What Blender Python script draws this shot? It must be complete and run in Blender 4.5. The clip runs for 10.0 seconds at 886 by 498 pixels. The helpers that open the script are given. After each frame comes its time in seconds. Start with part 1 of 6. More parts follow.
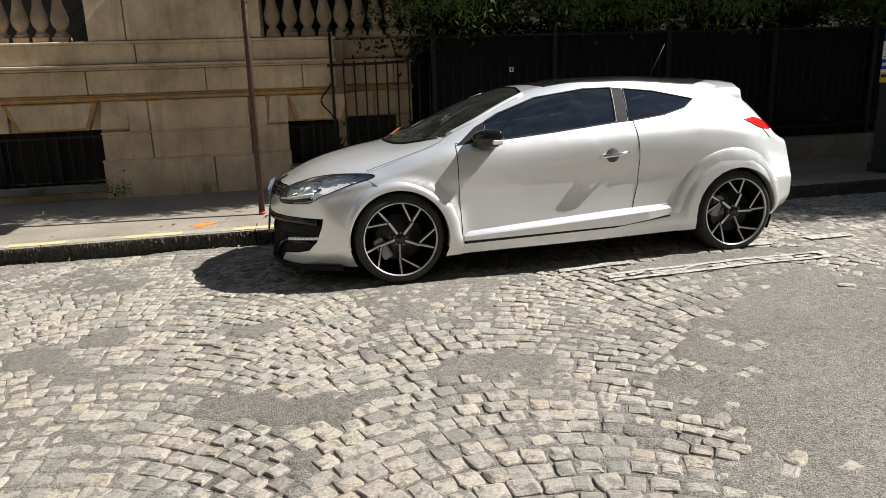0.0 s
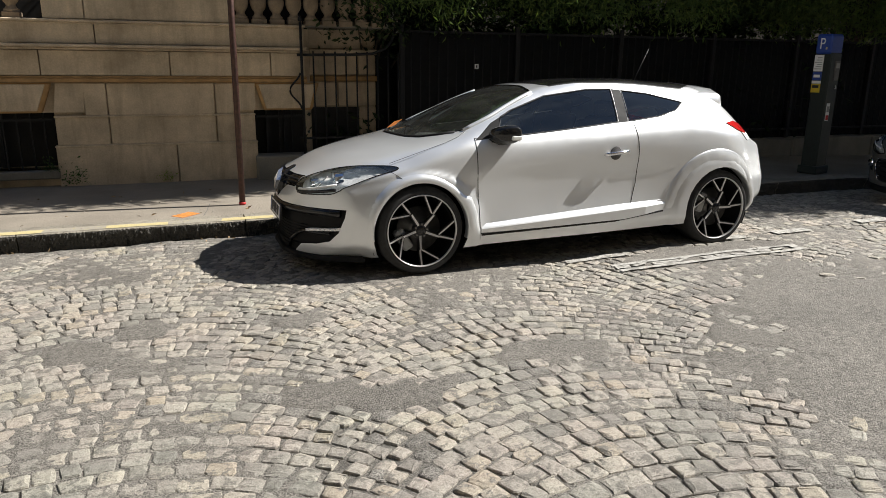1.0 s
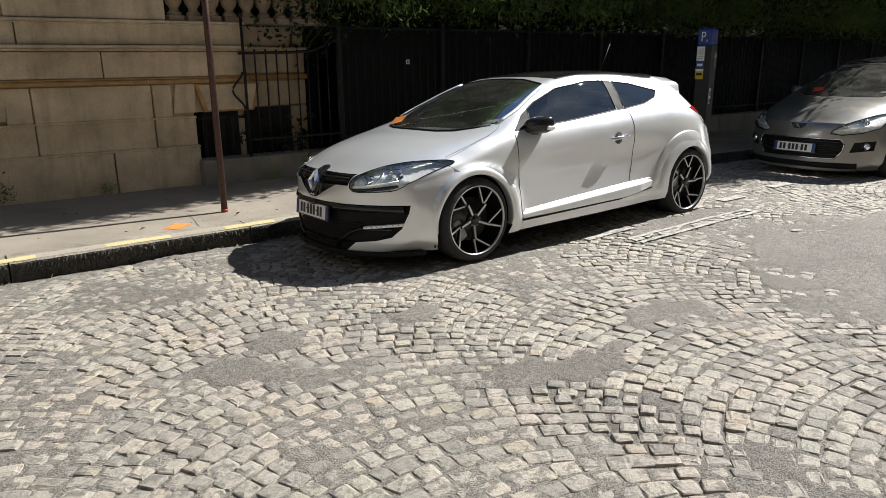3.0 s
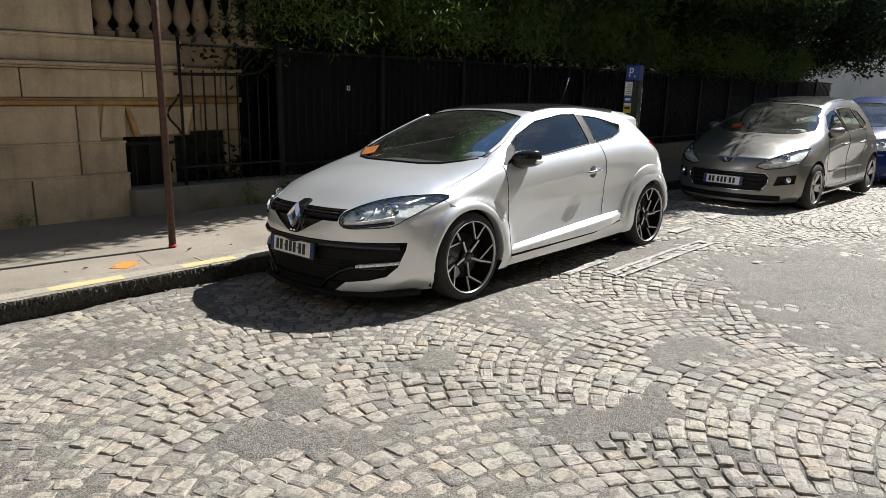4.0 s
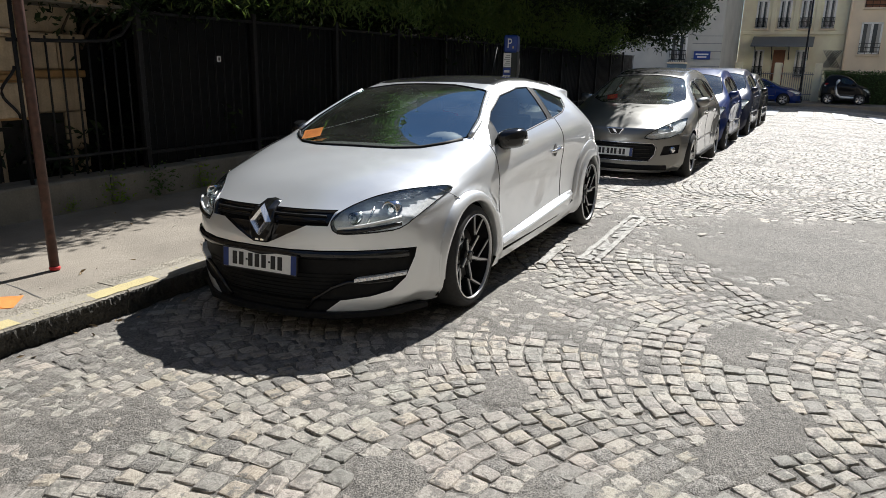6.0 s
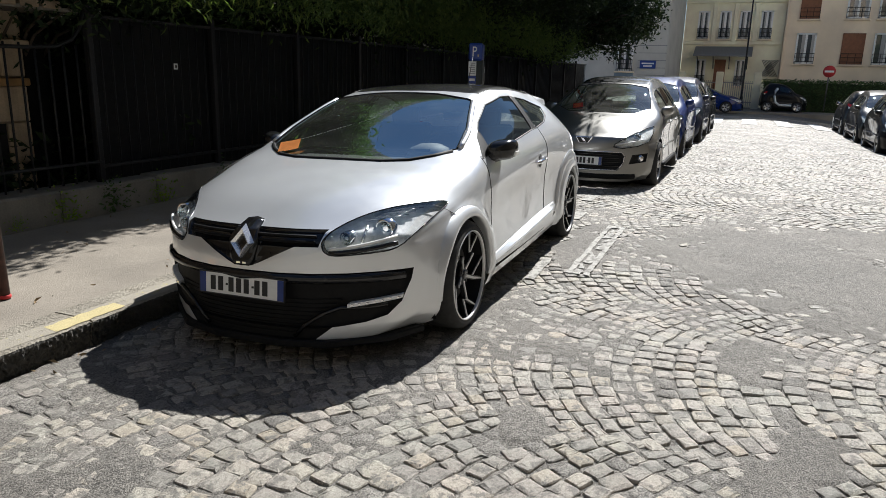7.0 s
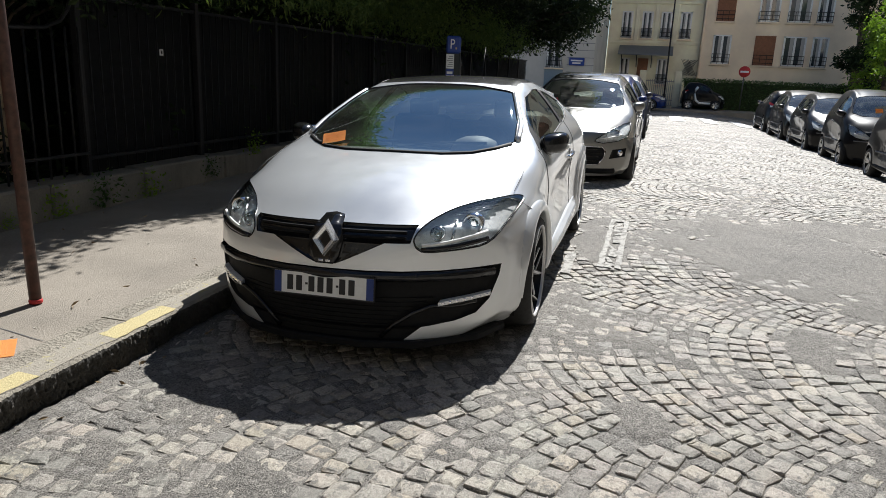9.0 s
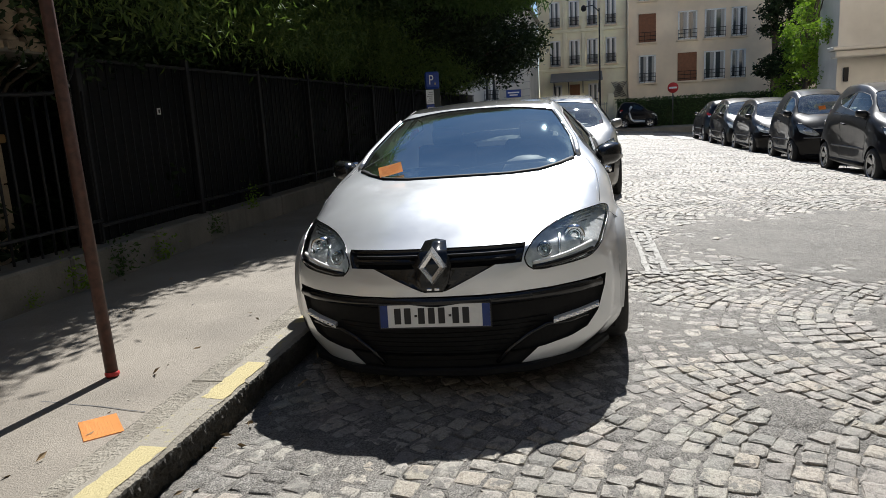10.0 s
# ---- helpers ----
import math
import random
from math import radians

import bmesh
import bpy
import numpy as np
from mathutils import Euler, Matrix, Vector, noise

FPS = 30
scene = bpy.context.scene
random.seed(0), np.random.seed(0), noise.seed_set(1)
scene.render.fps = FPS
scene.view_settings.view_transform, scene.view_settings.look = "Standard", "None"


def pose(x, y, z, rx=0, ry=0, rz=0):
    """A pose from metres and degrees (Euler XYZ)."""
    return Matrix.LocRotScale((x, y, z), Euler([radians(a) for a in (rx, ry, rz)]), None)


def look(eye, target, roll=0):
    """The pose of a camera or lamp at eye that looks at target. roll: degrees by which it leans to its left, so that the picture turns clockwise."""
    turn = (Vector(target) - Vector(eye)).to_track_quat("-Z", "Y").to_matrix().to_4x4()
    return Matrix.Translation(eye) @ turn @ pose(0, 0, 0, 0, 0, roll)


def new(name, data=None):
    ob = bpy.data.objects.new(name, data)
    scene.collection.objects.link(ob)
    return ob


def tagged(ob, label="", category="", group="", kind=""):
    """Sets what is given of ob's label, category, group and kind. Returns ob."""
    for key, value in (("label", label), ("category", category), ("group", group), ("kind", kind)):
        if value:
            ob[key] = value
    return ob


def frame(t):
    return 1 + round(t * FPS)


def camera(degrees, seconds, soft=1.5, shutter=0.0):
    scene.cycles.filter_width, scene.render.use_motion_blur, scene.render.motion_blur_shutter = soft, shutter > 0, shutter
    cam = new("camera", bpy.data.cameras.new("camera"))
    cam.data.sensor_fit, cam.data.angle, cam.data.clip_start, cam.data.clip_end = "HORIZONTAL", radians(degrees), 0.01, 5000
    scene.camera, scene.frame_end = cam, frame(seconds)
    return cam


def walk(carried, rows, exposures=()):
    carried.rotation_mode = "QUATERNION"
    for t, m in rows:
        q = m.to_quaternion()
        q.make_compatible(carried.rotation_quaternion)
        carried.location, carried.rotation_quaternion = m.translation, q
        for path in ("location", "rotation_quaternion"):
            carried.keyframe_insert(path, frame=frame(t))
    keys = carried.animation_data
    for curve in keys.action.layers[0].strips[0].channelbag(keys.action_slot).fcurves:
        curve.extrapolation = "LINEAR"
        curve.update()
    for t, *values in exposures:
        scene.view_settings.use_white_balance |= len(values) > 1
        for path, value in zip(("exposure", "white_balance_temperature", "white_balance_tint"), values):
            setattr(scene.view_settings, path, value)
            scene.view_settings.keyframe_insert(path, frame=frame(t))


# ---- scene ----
cam = camera(65.0, 10.0, 0.65)
PATH = [
    (0, (-0.607, -5.554, 1.446), (-0.226, -3.653, 0.955), -1.9),
    (0.5, (-1.03, -5.48, 1.433), (-0.605, -3.589, 0.938), -1.6),
    (1, (-1.469, -5.446, 1.471), (-0.81, -3.628, 0.96), 0.5),
    (1.5, (-1.948, -5.421, 1.487), (-1.199, -3.626, 1.019), -2.2),
    (2, (-2.38, -5.251, 1.484), (-1.534, -3.531, 0.912), -0.3),
    (2.5, (-2.818, -5.086, 1.478), (-1.839, -3.427, 0.942), 1.5),
    (3, (-3.133, -4.812, 1.487), (-2.004, -3.247, 0.961), -0.5),
    (3.2, (-3.211, -4.656, 1.456), (-2.014, -3.134, 0.956), -1.2),
    (4.3, (-3.647, -3.888, 1.529), (-2.212, -2.576, 1.061), 1.4),
    (4.5, (-3.678, -3.733, 1.512), (-2.215, -2.458, 1.028), 0.6),
    (5, (-3.696, -3.318, 1.484), (-2.138, -2.169, 0.985), -0),
    (5.5, (-3.724, -2.915, 1.463), (-2.104, -1.868, 0.937), -0.3),
    (5.7, (-3.727, -2.776, 1.468), (-2.056, -1.809, 0.942), 0.2),
    (6.8, (-3.589, -2.263, 1.445), (-1.824, -1.459, 0.959), 2),
    (7, (-3.584, -2.238, 1.454), (-1.8, -1.477, 0.965), 1.4),
    (7.5, (-3.591, -2.184, 1.452), (-1.791, -1.47, 0.949), 3.1),
    (8, (-3.675, -2.048, 1.44), (-1.864, -1.348, 0.961), 2.2),
    (8.5, (-3.738, -1.759, 1.416), (-1.905, -1.152, 0.895), 1.4),
    (9, (-3.776, -1.414, 1.406), (-1.917, -0.869, 0.909), 2.5),
    (9.5, (-3.911, -1.022, 1.361), (-2.01, -0.586, 0.921), 0.4),
    (10, (-3.886, -0.663, 1.294), (-1.964, -0.26, 0.912), -3.2),
]
walk(cam, [(t, look(eye, target, roll)) for t, eye, target, roll in PATH], [(0.0, 0.97, 6430, 10), (1.0, 0.79, 6430, 10), (2.5, 0.86, 6380, 10), (4.5, 0.91, 6250, 10), (7.5, 0.69, 6110, 10), (10.0, 0.69, 6110, 10)])


world = bpy.data.worlds.new("sky")
scene.world = world
world.use_nodes = True
wn, wl = world.node_tree.nodes, world.node_tree.links
sky = wn.new("ShaderNodeTexSky")
sky.sky_type, sky.sun_disc = "NISHITA", False
SUN_FROM = Vector((1.0, -0.06, 1.0)).normalized()
sky.sun_elevation = math.asin(SUN_FROM.z)
sky.dust_density, sky.ozone_density = 0.1, 3.0
sky.sun_rotation = math.atan2(SUN_FROM.x, SUN_FROM.y)
# broken fair-weather cloud
cloud_noise = wn.new("ShaderNodeTexNoise")
cloud_noise.inputs["Scale"].default_value, cloud_noise.inputs["Detail"].default_value, cloud_noise.inputs["Roughness"].default_value = 2.6, 8.0, 0.62
cloud_cover = wn.new("ShaderNodeMapRange")
for socket, value in zip(cloud_cover.inputs[1:5], (0.54, 0.76, 0.0, 0.6)):
    socket.default_value = value
cloud_mix = wn.new("ShaderNodeMix")
cloud_mix.data_type = "RGBA"
cloud_mix.inputs[7].default_value = (12.0, 12.2, 12.6, 1)
wl.new(cloud_noise.outputs["Fac"], cloud_cover.inputs[0])
wl.new(cloud_cover.outputs[0], cloud_mix.inputs[0])
wl.new(sky.outputs[0], cloud_mix.inputs[6])
wl.new(cloud_mix.outputs[2], wn["Background"].inputs[0])
wn["Background"].inputs[1].default_value = 0.050
sun_lamp = bpy.data.lights.new("sun", "SUN")
sun_lamp.energy, sun_lamp.angle, sun_lamp.color = 5.0, radians(0.55), (1.0, 0.955, 0.88)
new("sun", sun_lamp).matrix_world = look(SUN_FROM * 60, (0, 0, 0))


# ---- materials ----
class Mat:
    """A node material with a few short cuts."""

    def __init__(self, name, rough=0.6, metal=0.0, spec=0.5):
        self.m = bpy.data.materials.new(name)
        self.m.use_nodes = True
        self.n, self.l = self.m.node_tree.nodes, self.m.node_tree.links
        self.b = self.n["Principled BSDF"]
        self.b.inputs["Roughness"].default_value = rough
        self.b.inputs["Metallic"].default_value = metal
        self.b.inputs["Specular IOR Level"].default_value = spec
        self.co = self.n.new("ShaderNodeTexCoord").outputs["Object"]

    def noise(self, scale, detail=4.0, rough=0.55, stretch=None):
        t = self.n.new("ShaderNodeTexNoise")
        t.inputs["Scale"].default_value, t.inputs["Detail"].default_value, t.inputs["Roughness"].default_value = scale, detail, rough
        co = self.co
        if stretch:
            mp = self.n.new("ShaderNodeMapping")
            mp.inputs["Scale"].default_value = stretch
            self.l.new(co, mp.inputs["Vector"])
            co = mp.outputs[0]
        self.l.new(co, t.inputs["Vector"])
        return t.outputs["Fac"]

    def geo(self):
        g = self.n.new("ShaderNodeNewGeometry")
        self.co = g.outputs["Position"]
        return self

    def ramp(self, fac, stops):
        r = self.n.new("ShaderNodeValToRGB")
        e = r.color_ramp.elements
        while len(e) < len(stops):
            e.new(0.5)
        for el, (p, c) in zip(e, stops):
            el.position, el.color = p, (*(c if len(c) == 3 else (c[0],) * 3), 1)
        self.l.new(fac, r.inputs[0])
        return r.outputs[0]

    def mix(self, fac, a, b, mode="MIX"):
        x = self.n.new("ShaderNodeMix")
        x.data_type, x.blend_type = "RGBA", mode
        for sock, v in ((x.inputs[0], fac), (x.inputs[6], a), (x.inputs[7], b)):
            if isinstance(v, (int, float)):
                sock.default_value = v
            elif isinstance(v, tuple):
                sock.default_value = (*v, 1)
            else:
                self.l.new(v, sock)
        return x.outputs[2]

    def random(self, island=False):
        if island:
            return self.n.new("ShaderNodeNewGeometry").outputs["Random Per Island"]
        return self.n.new("ShaderNodeObjectInfo").outputs["Random"]

    def color(self, c):
        if isinstance(c, tuple):
            self.b.inputs["Base Color"].default_value = (*c, 1)
        else:
            self.l.new(c, self.b.inputs["Base Color"])
        return self

    def rough(self, fac, lo, hi):
        r = self.n.new("ShaderNodeMapRange")
        r.inputs[3].default_value, r.inputs[4].default_value = lo, hi
        self.l.new(fac, r.inputs[0])
        self.l.new(r.outputs[0], self.b.inputs["Roughness"])
        return self

    def bump(self, fac, strength=0.3, distance=0.01):
        bp = self.n.new("ShaderNodeBump")
        bp.inputs["Strength"].default_value, bp.inputs["Distance"].default_value = strength, distance
        self.l.new(fac, bp.inputs["Height"])
        self.l.new(bp.outputs[0], self.b.inputs["Normal"])
        return self


def plain(name, c, rough=0.6, metal=0.0, var=0.12, scale=30.0, bump=0.0, spec=0.5):
    """A paint or plastic with faint mottling."""
    m = Mat(name, rough, metal, spec)
    f = m.noise(scale)
    lo, hi = tuple(v * (1 - var) for v in c), tuple(min(1, v * (1 + var)) for v in c)
    m.color(m.ramp(f, ((0.3, lo), (0.7, hi))))
    m.rough(m.noise(scale * 0.3), rough * 0.85, min(1, rough * 1.15))
    if bump:
        m.bump(f, bump, 0.004)
    return m.m


def car_paint(name, c, flake=0.0, dust=0.25):
    m = Mat(name, 0.32, flake)
    d = m.noise(3.0, 5)
    dusty = m.mix(dust * 0.4, c, (0.45, 0.42, 0.38))
    m.color(m.mix(m.ramp(d, ((0.4, (0.0,)), (0.75, (1.0,)))), c, dusty))
    m.b.inputs["Specular IOR Level"].default_value = 0.08
    m.b.inputs["Coat Weight"].default_value = 1.0
    m.b.inputs["Coat Roughness"].default_value = 0.04
    m.b.inputs["Coat IOR"].default_value = 1.38
    m.rough(m.noise(7.0), 0.28, 0.42)
    return m.m


def car_glass(name, tint, gloss=1.0, dusty=0.0, sheen=(0.86, 0.97, 1.0)):
    """Tinted see-through pane with mirror gloss by the angle; dusty mixes in a pale veil."""
    m = bpy.data.materials.new(name)
    m.use_nodes = True
    n, l = m.node_tree.nodes, m.node_tree.links
    n.remove(n["Principled BSDF"])
    tr, gl, mx, fr = n.new("ShaderNodeBsdfTransparent"), n.new("ShaderNodeBsdfGlossy"), n.new("ShaderNodeMixShader"), n.new("ShaderNodeFresnel")
    tr.inputs[0].default_value = (*tint, 1)
    gl.inputs["Color"].default_value, gl.inputs["Roughness"].default_value = (*sheen, 1), 0.012
    fr.inputs[0].default_value = 1.0 + 0.75 * gloss
    if dusty:
        df, m2, tx = n.new("ShaderNodeBsdfDiffuse"), n.new("ShaderNodeMixShader"), n.new("ShaderNodeTexNoise")
        df.inputs[0].default_value = (0.55, 0.54, 0.50, 1)
        tx.inputs["Scale"].default_value, tx.inputs["Detail"].default_value = 6.0, 6.0
        rg = n.new("ShaderNodeMapRange")
        rg.inputs[1].default_value, rg.inputs[2].default_value, rg.inputs[3].default_value, rg.inputs[4].default_value = 0.35, 0.75, dusty * 0.6, dusty * 1.6
        l.new(tx.outputs["Fac"], rg.inputs[0])
        l.new(rg.outputs[0], m2.inputs[0])
        l.new(tr.outputs[0], m2.inputs[1])
        l.new(df.outputs[0], m2.inputs[2])
        tr = m2
    l.new(fr.outputs[0], mx.inputs[0])
    l.new(tr.outputs[0], mx.inputs[1])
    l.new(gl.outputs[0], mx.inputs[2])
    l.new(mx.outputs[0], n["Material Output"].inputs[0])
    return m


def m_sett(name, island):
    m = Mat(name, 0.8).geo()
    r = m.random(island)
    base = m.ramp(r, ((0.0, (0.25, 0.238, 0.216)), (0.3, (0.35, 0.326, 0.292)), (0.6, (0.40, 0.371, 0.328)), (0.85, (0.43, 0.393, 0.335)), (0.95, (0.38, 0.336, 0.268)), (1.0, (0.29, 0.275, 0.249))))
    grain, pits, blot, stain = m.noise(190.0, 4, 0.85), m.noise(60.0, 6, 0.78), m.noise(13.0, 8, 0.74), m.noise(1.1, 5)
    c = m.mix(0.6, base, m.ramp(grain, ((0.36, (0.30,)), (0.50, (0.97,)), (0.62, (1.45,)))), "MULTIPLY")
    c = m.mix(0.7, c, m.ramp(pits, ((0.36, (0.45,)), (0.50, (1.0,)), (0.66, (1.22,)))), "MULTIPLY")
    tar = m.mix(0.85, (0.20, 0.189, 0.169), m.ramp(grain, ((0.36, (0.35,)), (0.62, (1.4,)))), "MULTIPLY")
    c = m.mix(m.ramp(blot, ((0.525, (0.0,)), (0.56, (1.0,)))), c, tar)
    c = m.mix(m.ramp(stain, ((0.45, (0.0,)), (0.72, (0.35,)))), c, (0.21, 0.20, 0.185))
    hue = m.noise(2.3, 4, 0.6)
    c = m.mix(0.8, c, m.ramp(hue, ((0.32, (1.06, 0.985, 0.955)), (0.5, (1.02, 1.0, 0.96)), (0.68, (0.975, 1.01, 0.95)))), "MULTIPLY")
    m.color(c).rough(grain, 0.40, 0.85)
    return m.bump(m.mix(0.35, pits, blot), 1.0, 0.014).m


def m_asphalt(name, c, var=0.25, big=0.7, chips=1.0):
    m = Mat(name, 0.9).geo()
    g, mid, s = m.noise(135.0, 2, 0.6), m.noise(30.0, 8, 0.82), m.noise(big, 5)
    lo, hi = tuple(v * (1 - var) for v in c), tuple(v * (1 + var) for v in c)
    a = m.ramp(s, ((0.3, lo), (0.7, hi)))
    a = m.mix(0.85 * chips, a, m.ramp(g, ((0.36, (0.35,)), (0.48, (0.95,)), (0.60, (1.5,)))), "MULTIPLY")
    a = m.mix(0.7 * chips, a, m.ramp(mid, ((0.36, (0.36,)), (0.52, (1.0,)), (0.64, (1.45,)))), "MULTIPLY")
    m.color(a).rough(g, 0.95, 0.62)
    return m.bump(m.mix(0.5, g, mid), 0.55 + 0.45 * chips, 0.018).m


def m_stone(name, c, rough=0.85, var=0.2):
    m = Mat(name, rough).geo()
    s, g = m.noise(2.2, 6, 0.65), m.noise(60.0, 5)
    lo, hi = tuple(v * (1 - var) for v in c), tuple(v * (1 + var) for v in c)
    a = m.mix(0.35, m.ramp(s, ((0.3, lo), (0.7, hi))), m.ramp(g, ((0.3, (0.6,)), (0.7, (1.15,)))), "MULTIPLY")
    drip = m.noise(3.0, 4, 0.6, (2.5, 2.5, 0.35))
    m.color(m.mix(m.ramp(drip, ((0.48, (0.0,)), (0.74, (0.5,)))), a, (c[0] * 0.42, c[1] * 0.38, c[2] * 0.34)))
    return m.bump(g, 0.25, 0.006).m


def m_leaf(name, c, thin=0.3):
    m = Mat(name, 0.6, 0.0, 0.18)
    r = m.random(island=True)
    m.color(m.ramp(r, ((0.0, tuple(v * 0.55 for v in c)), (0.6, c), (1.0, (c[0] * 1.7, c[1] * 1.35, c[2] * 1.1)))))
    m.b.inputs["Subsurface Weight"].default_value = 0.0
    tl = m.n.new("ShaderNodeBsdfTranslucent")
    tl.inputs[0].default_value = (c[0] * 1.6, c[1] * 1.7, c[2] * 0.7, 1)
    mx = m.n.new("ShaderNodeMixShader")
    mx.inputs[0].default_value = thin
    m.l.new(m.b.outputs[0], mx.inputs[1])
    m.l.new(tl.outputs[0], mx.inputs[2])
    m.l.new(mx.outputs[0], m.n["Material Output"].inputs[0])
    return m.m


SETT, SETT_ONE = m_sett("granite_sett", True), m_sett("granite_sett_single", False)
ROAD = m_asphalt("road_joint_asphalt", (0.176, 0.163, 0.143), 0.25)
PATCH = m_asphalt("tar_fill", (0.205, 0.192, 0.171), 0.3, 2.0)
PAVE = m_asphalt("pavement_asphalt", (0.252, 0.222, 0.181), 0.2, 1.5, 0.14)
KERB = m_stone("granite_kerb", (0.295, 0.268, 0.218), 0.95, 0.3)
# much darker granite for the road-facing side of the kerb
KERB_FACE = m_stone("dark_face_granite", (0.085, 0.08, 0.07), 0.9, 0.45)
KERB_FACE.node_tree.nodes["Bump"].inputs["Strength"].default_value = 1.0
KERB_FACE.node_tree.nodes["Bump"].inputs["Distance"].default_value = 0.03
KERB.node_tree.nodes["Bump"].inputs["Strength"].default_value = 1.0
KERB.node_tree.nodes["Bump"].inputs["Distance"].default_value = 0.02
def m_worn(name, c, under, cover=0.5):
    """Road paint flaked down to the ground below it."""
    m = Mat(name, 0.85).geo()
    f, g = m.noise(17.0, 9, 0.75), m.noise(200.0, 3, 0.8)
    p = m.mix(0.5, c, m.ramp(g, ((0.36, (0.55,)), (0.62, (1.2,)))), "MULTIPLY")
    m.color(m.mix(m.ramp(f, ((cover, (0.0,)), (cover + 0.05, (1.0,)))), p, under))
    return m.bump(m.noise(70.0, 6, 0.75), 0.8, 0.01).m


YELLOW = m_worn("worn_yellow_paint", (0.56, 0.475, 0.245), (0.34, 0.30, 0.22), 0.60)
YELLOW_FAINT = m_worn("faint_yellow_paint", (0.45, 0.39, 0.19), (0.33, 0.30, 0.245), 0.38)
WHITE_LINE = m_worn("worn_white_road_paint", (0.47, 0.455, 0.42), (0.23, 0.22, 0.20), 0.49)
ZEBRA_WHITE = m_worn("crossing_paint", (0.80, 0.79, 0.76), (0.35, 0.34, 0.31), 0.62)
# weathered baluster limestone, its colour darkened further for the canopy shade
STONE_SHADED = m_stone("shade_darkened_limestone", (0.33, 0.255, 0.175), 0.9, 0.35)
STONE = m_stone("cream_limestone", (0.57, 0.462, 0.325), 0.85, 0.3)
STONE2 = m_stone("grey_plinth_stone", (0.20, 0.185, 0.155))
TERRA = plain("ochre_band", (0.40, 0.24, 0.10), 0.85, 0, 0.25, 8)
IRON = plain("black_ironwork", (0.016, 0.016, 0.0175), 0.55, 0.0, 0.3, 60, 0, 0.25)
SHEET = plain("black_sheet_panel", (0.0085, 0.0088, 0.0096), 0.65, 0.0, 0.3, 12, 0, 0.15)
RUST = plain("brown_painted_pole", (0.060, 0.025, 0.018), 0.55, 0.1, 0.45, 30)
RED = plain("red_paint", (0.5, 0.03, 0.03), 0.6)
ORANGE = plain("orange_paper", (0.95, 0.43, 0.12), 0.8, 0, 0.08, 20)
LEAF = m_leaf("dark_leaf", (0.065, 0.115, 0.045))
LEAF2 = m_leaf("bright_leaf", (0.15, 0.25, 0.035))
# olive leaf, brightened so that low sprays look sunlit
LEAF_LIT = m_leaf("sunlit_olive_leaf", (0.10, 0.155, 0.05))
# hedge green; on trees a near-black leaf copy with shade in its colour
HEDGE_SHADE = m_leaf("hedge_and_shade_leaf", (0.022, 0.040, 0.016), 0.08)
BARK = m_stone("bark", (0.09, 0.07, 0.05), 0.95)
WHITE = car_paint("pearl_white_paint", (0.77, 0.79, 0.81), 0.56, 0.04)
WHITE.node_tree.nodes["Principled BSDF"].inputs["Coat IOR"].default_value = 1.5
GLOSS_BLACK = plain("gloss_black_plastic", (0.012, 0.012, 0.013), 0.12, 0, 0.2)
ROOF_BLACK = car_paint("black_roof_paint", (0.010, 0.010, 0.011), 0.0, 0.12)
MATT_BLACK = plain("matt_black_plastic", (0.009, 0.009, 0.0095), 0.65, 0, 0.25, 50, 0.2, 0.2)
RUBBER = plain("tyre_rubber", (0.02, 0.02, 0.02), 0.8, 0, 0.3, 40, 0.2)
CHROME = plain("chrome", (0.78, 0.78, 0.80), 0.1, 1.0, 0.05)
ALLOY = plain("machined_alloy", (0.62, 0.615, 0.61), 0.3, 0.6, 0.06)
DARK_ALLOY = plain("black_alloy", (0.014, 0.014, 0.015), 0.35, 0.3, 0.2)
STEEL = plain("brake_steel", (0.16, 0.155, 0.15), 0.45, 0.9, 0.2)
GLASS = car_glass("tinted_window", (0.55, 0.60, 0.55), 1.05, 0.012)
# dust raised to a pale veil that imitates sky glare
SCREEN_PLAIN = car_glass("plain_windscreen", (0.55, 0.62, 0.60), 2.6, 0.13)
# gloss tinted blue and a faint veil, to imitate sky and leaf reflections
SCREEN = car_glass("windscreen_glass", (0.62, 0.70, 0.68), 7.5, 0.055, (0.70, 0.93, 1.0))
LAMP_BLACK = plain("grey_lamp_bowl", (0.80, 0.81, 0.83), 0.3, 0.1, 0.25, 25)
LAMP_SILVER = plain("silver_lamp_bowl", (0.90, 0.90, 0.89), 0.3, 0.0, 0.2, 25)
LENS_PLAIN = car_glass("plain_clear_lens", (0.97, 0.97, 0.97), 0.7)
LENS = car_glass("clear_lens", (0.95, 0.95, 0.95), 1.35)
RUB_GREY = plain("grey_rubbing_strip", (0.16, 0.16, 0.165), 0.45)
RED_LENS = plain("red_lens", (0.45, 0.015, 0.015), 0.12)
PLATE_W = plain("white_plate", (0.84, 0.84, 0.82), 0.4, 0, 0.04)
PLATE_B = plain("blue_plate_band", (0.012, 0.04, 0.20), 0.4)
INK = plain("black_ink", (0.015, 0.015, 0.017), 0.5)
CLOTH = plain("dark_seat_cloth", (0.03, 0.03, 0.032), 0.9, 0, 0.3, 60)
DASH = plain("grey_dashboard", (0.085, 0.085, 0.087), 0.65, 0, 0.25, 60)
PALE = plain("pale_grey_plastic", (0.32, 0.32, 0.31), 0.6)
BLUE = plain("blue_enamel", (0.02, 0.06, 0.30), 0.4)


from mathutils.bvhtree import BVHTree
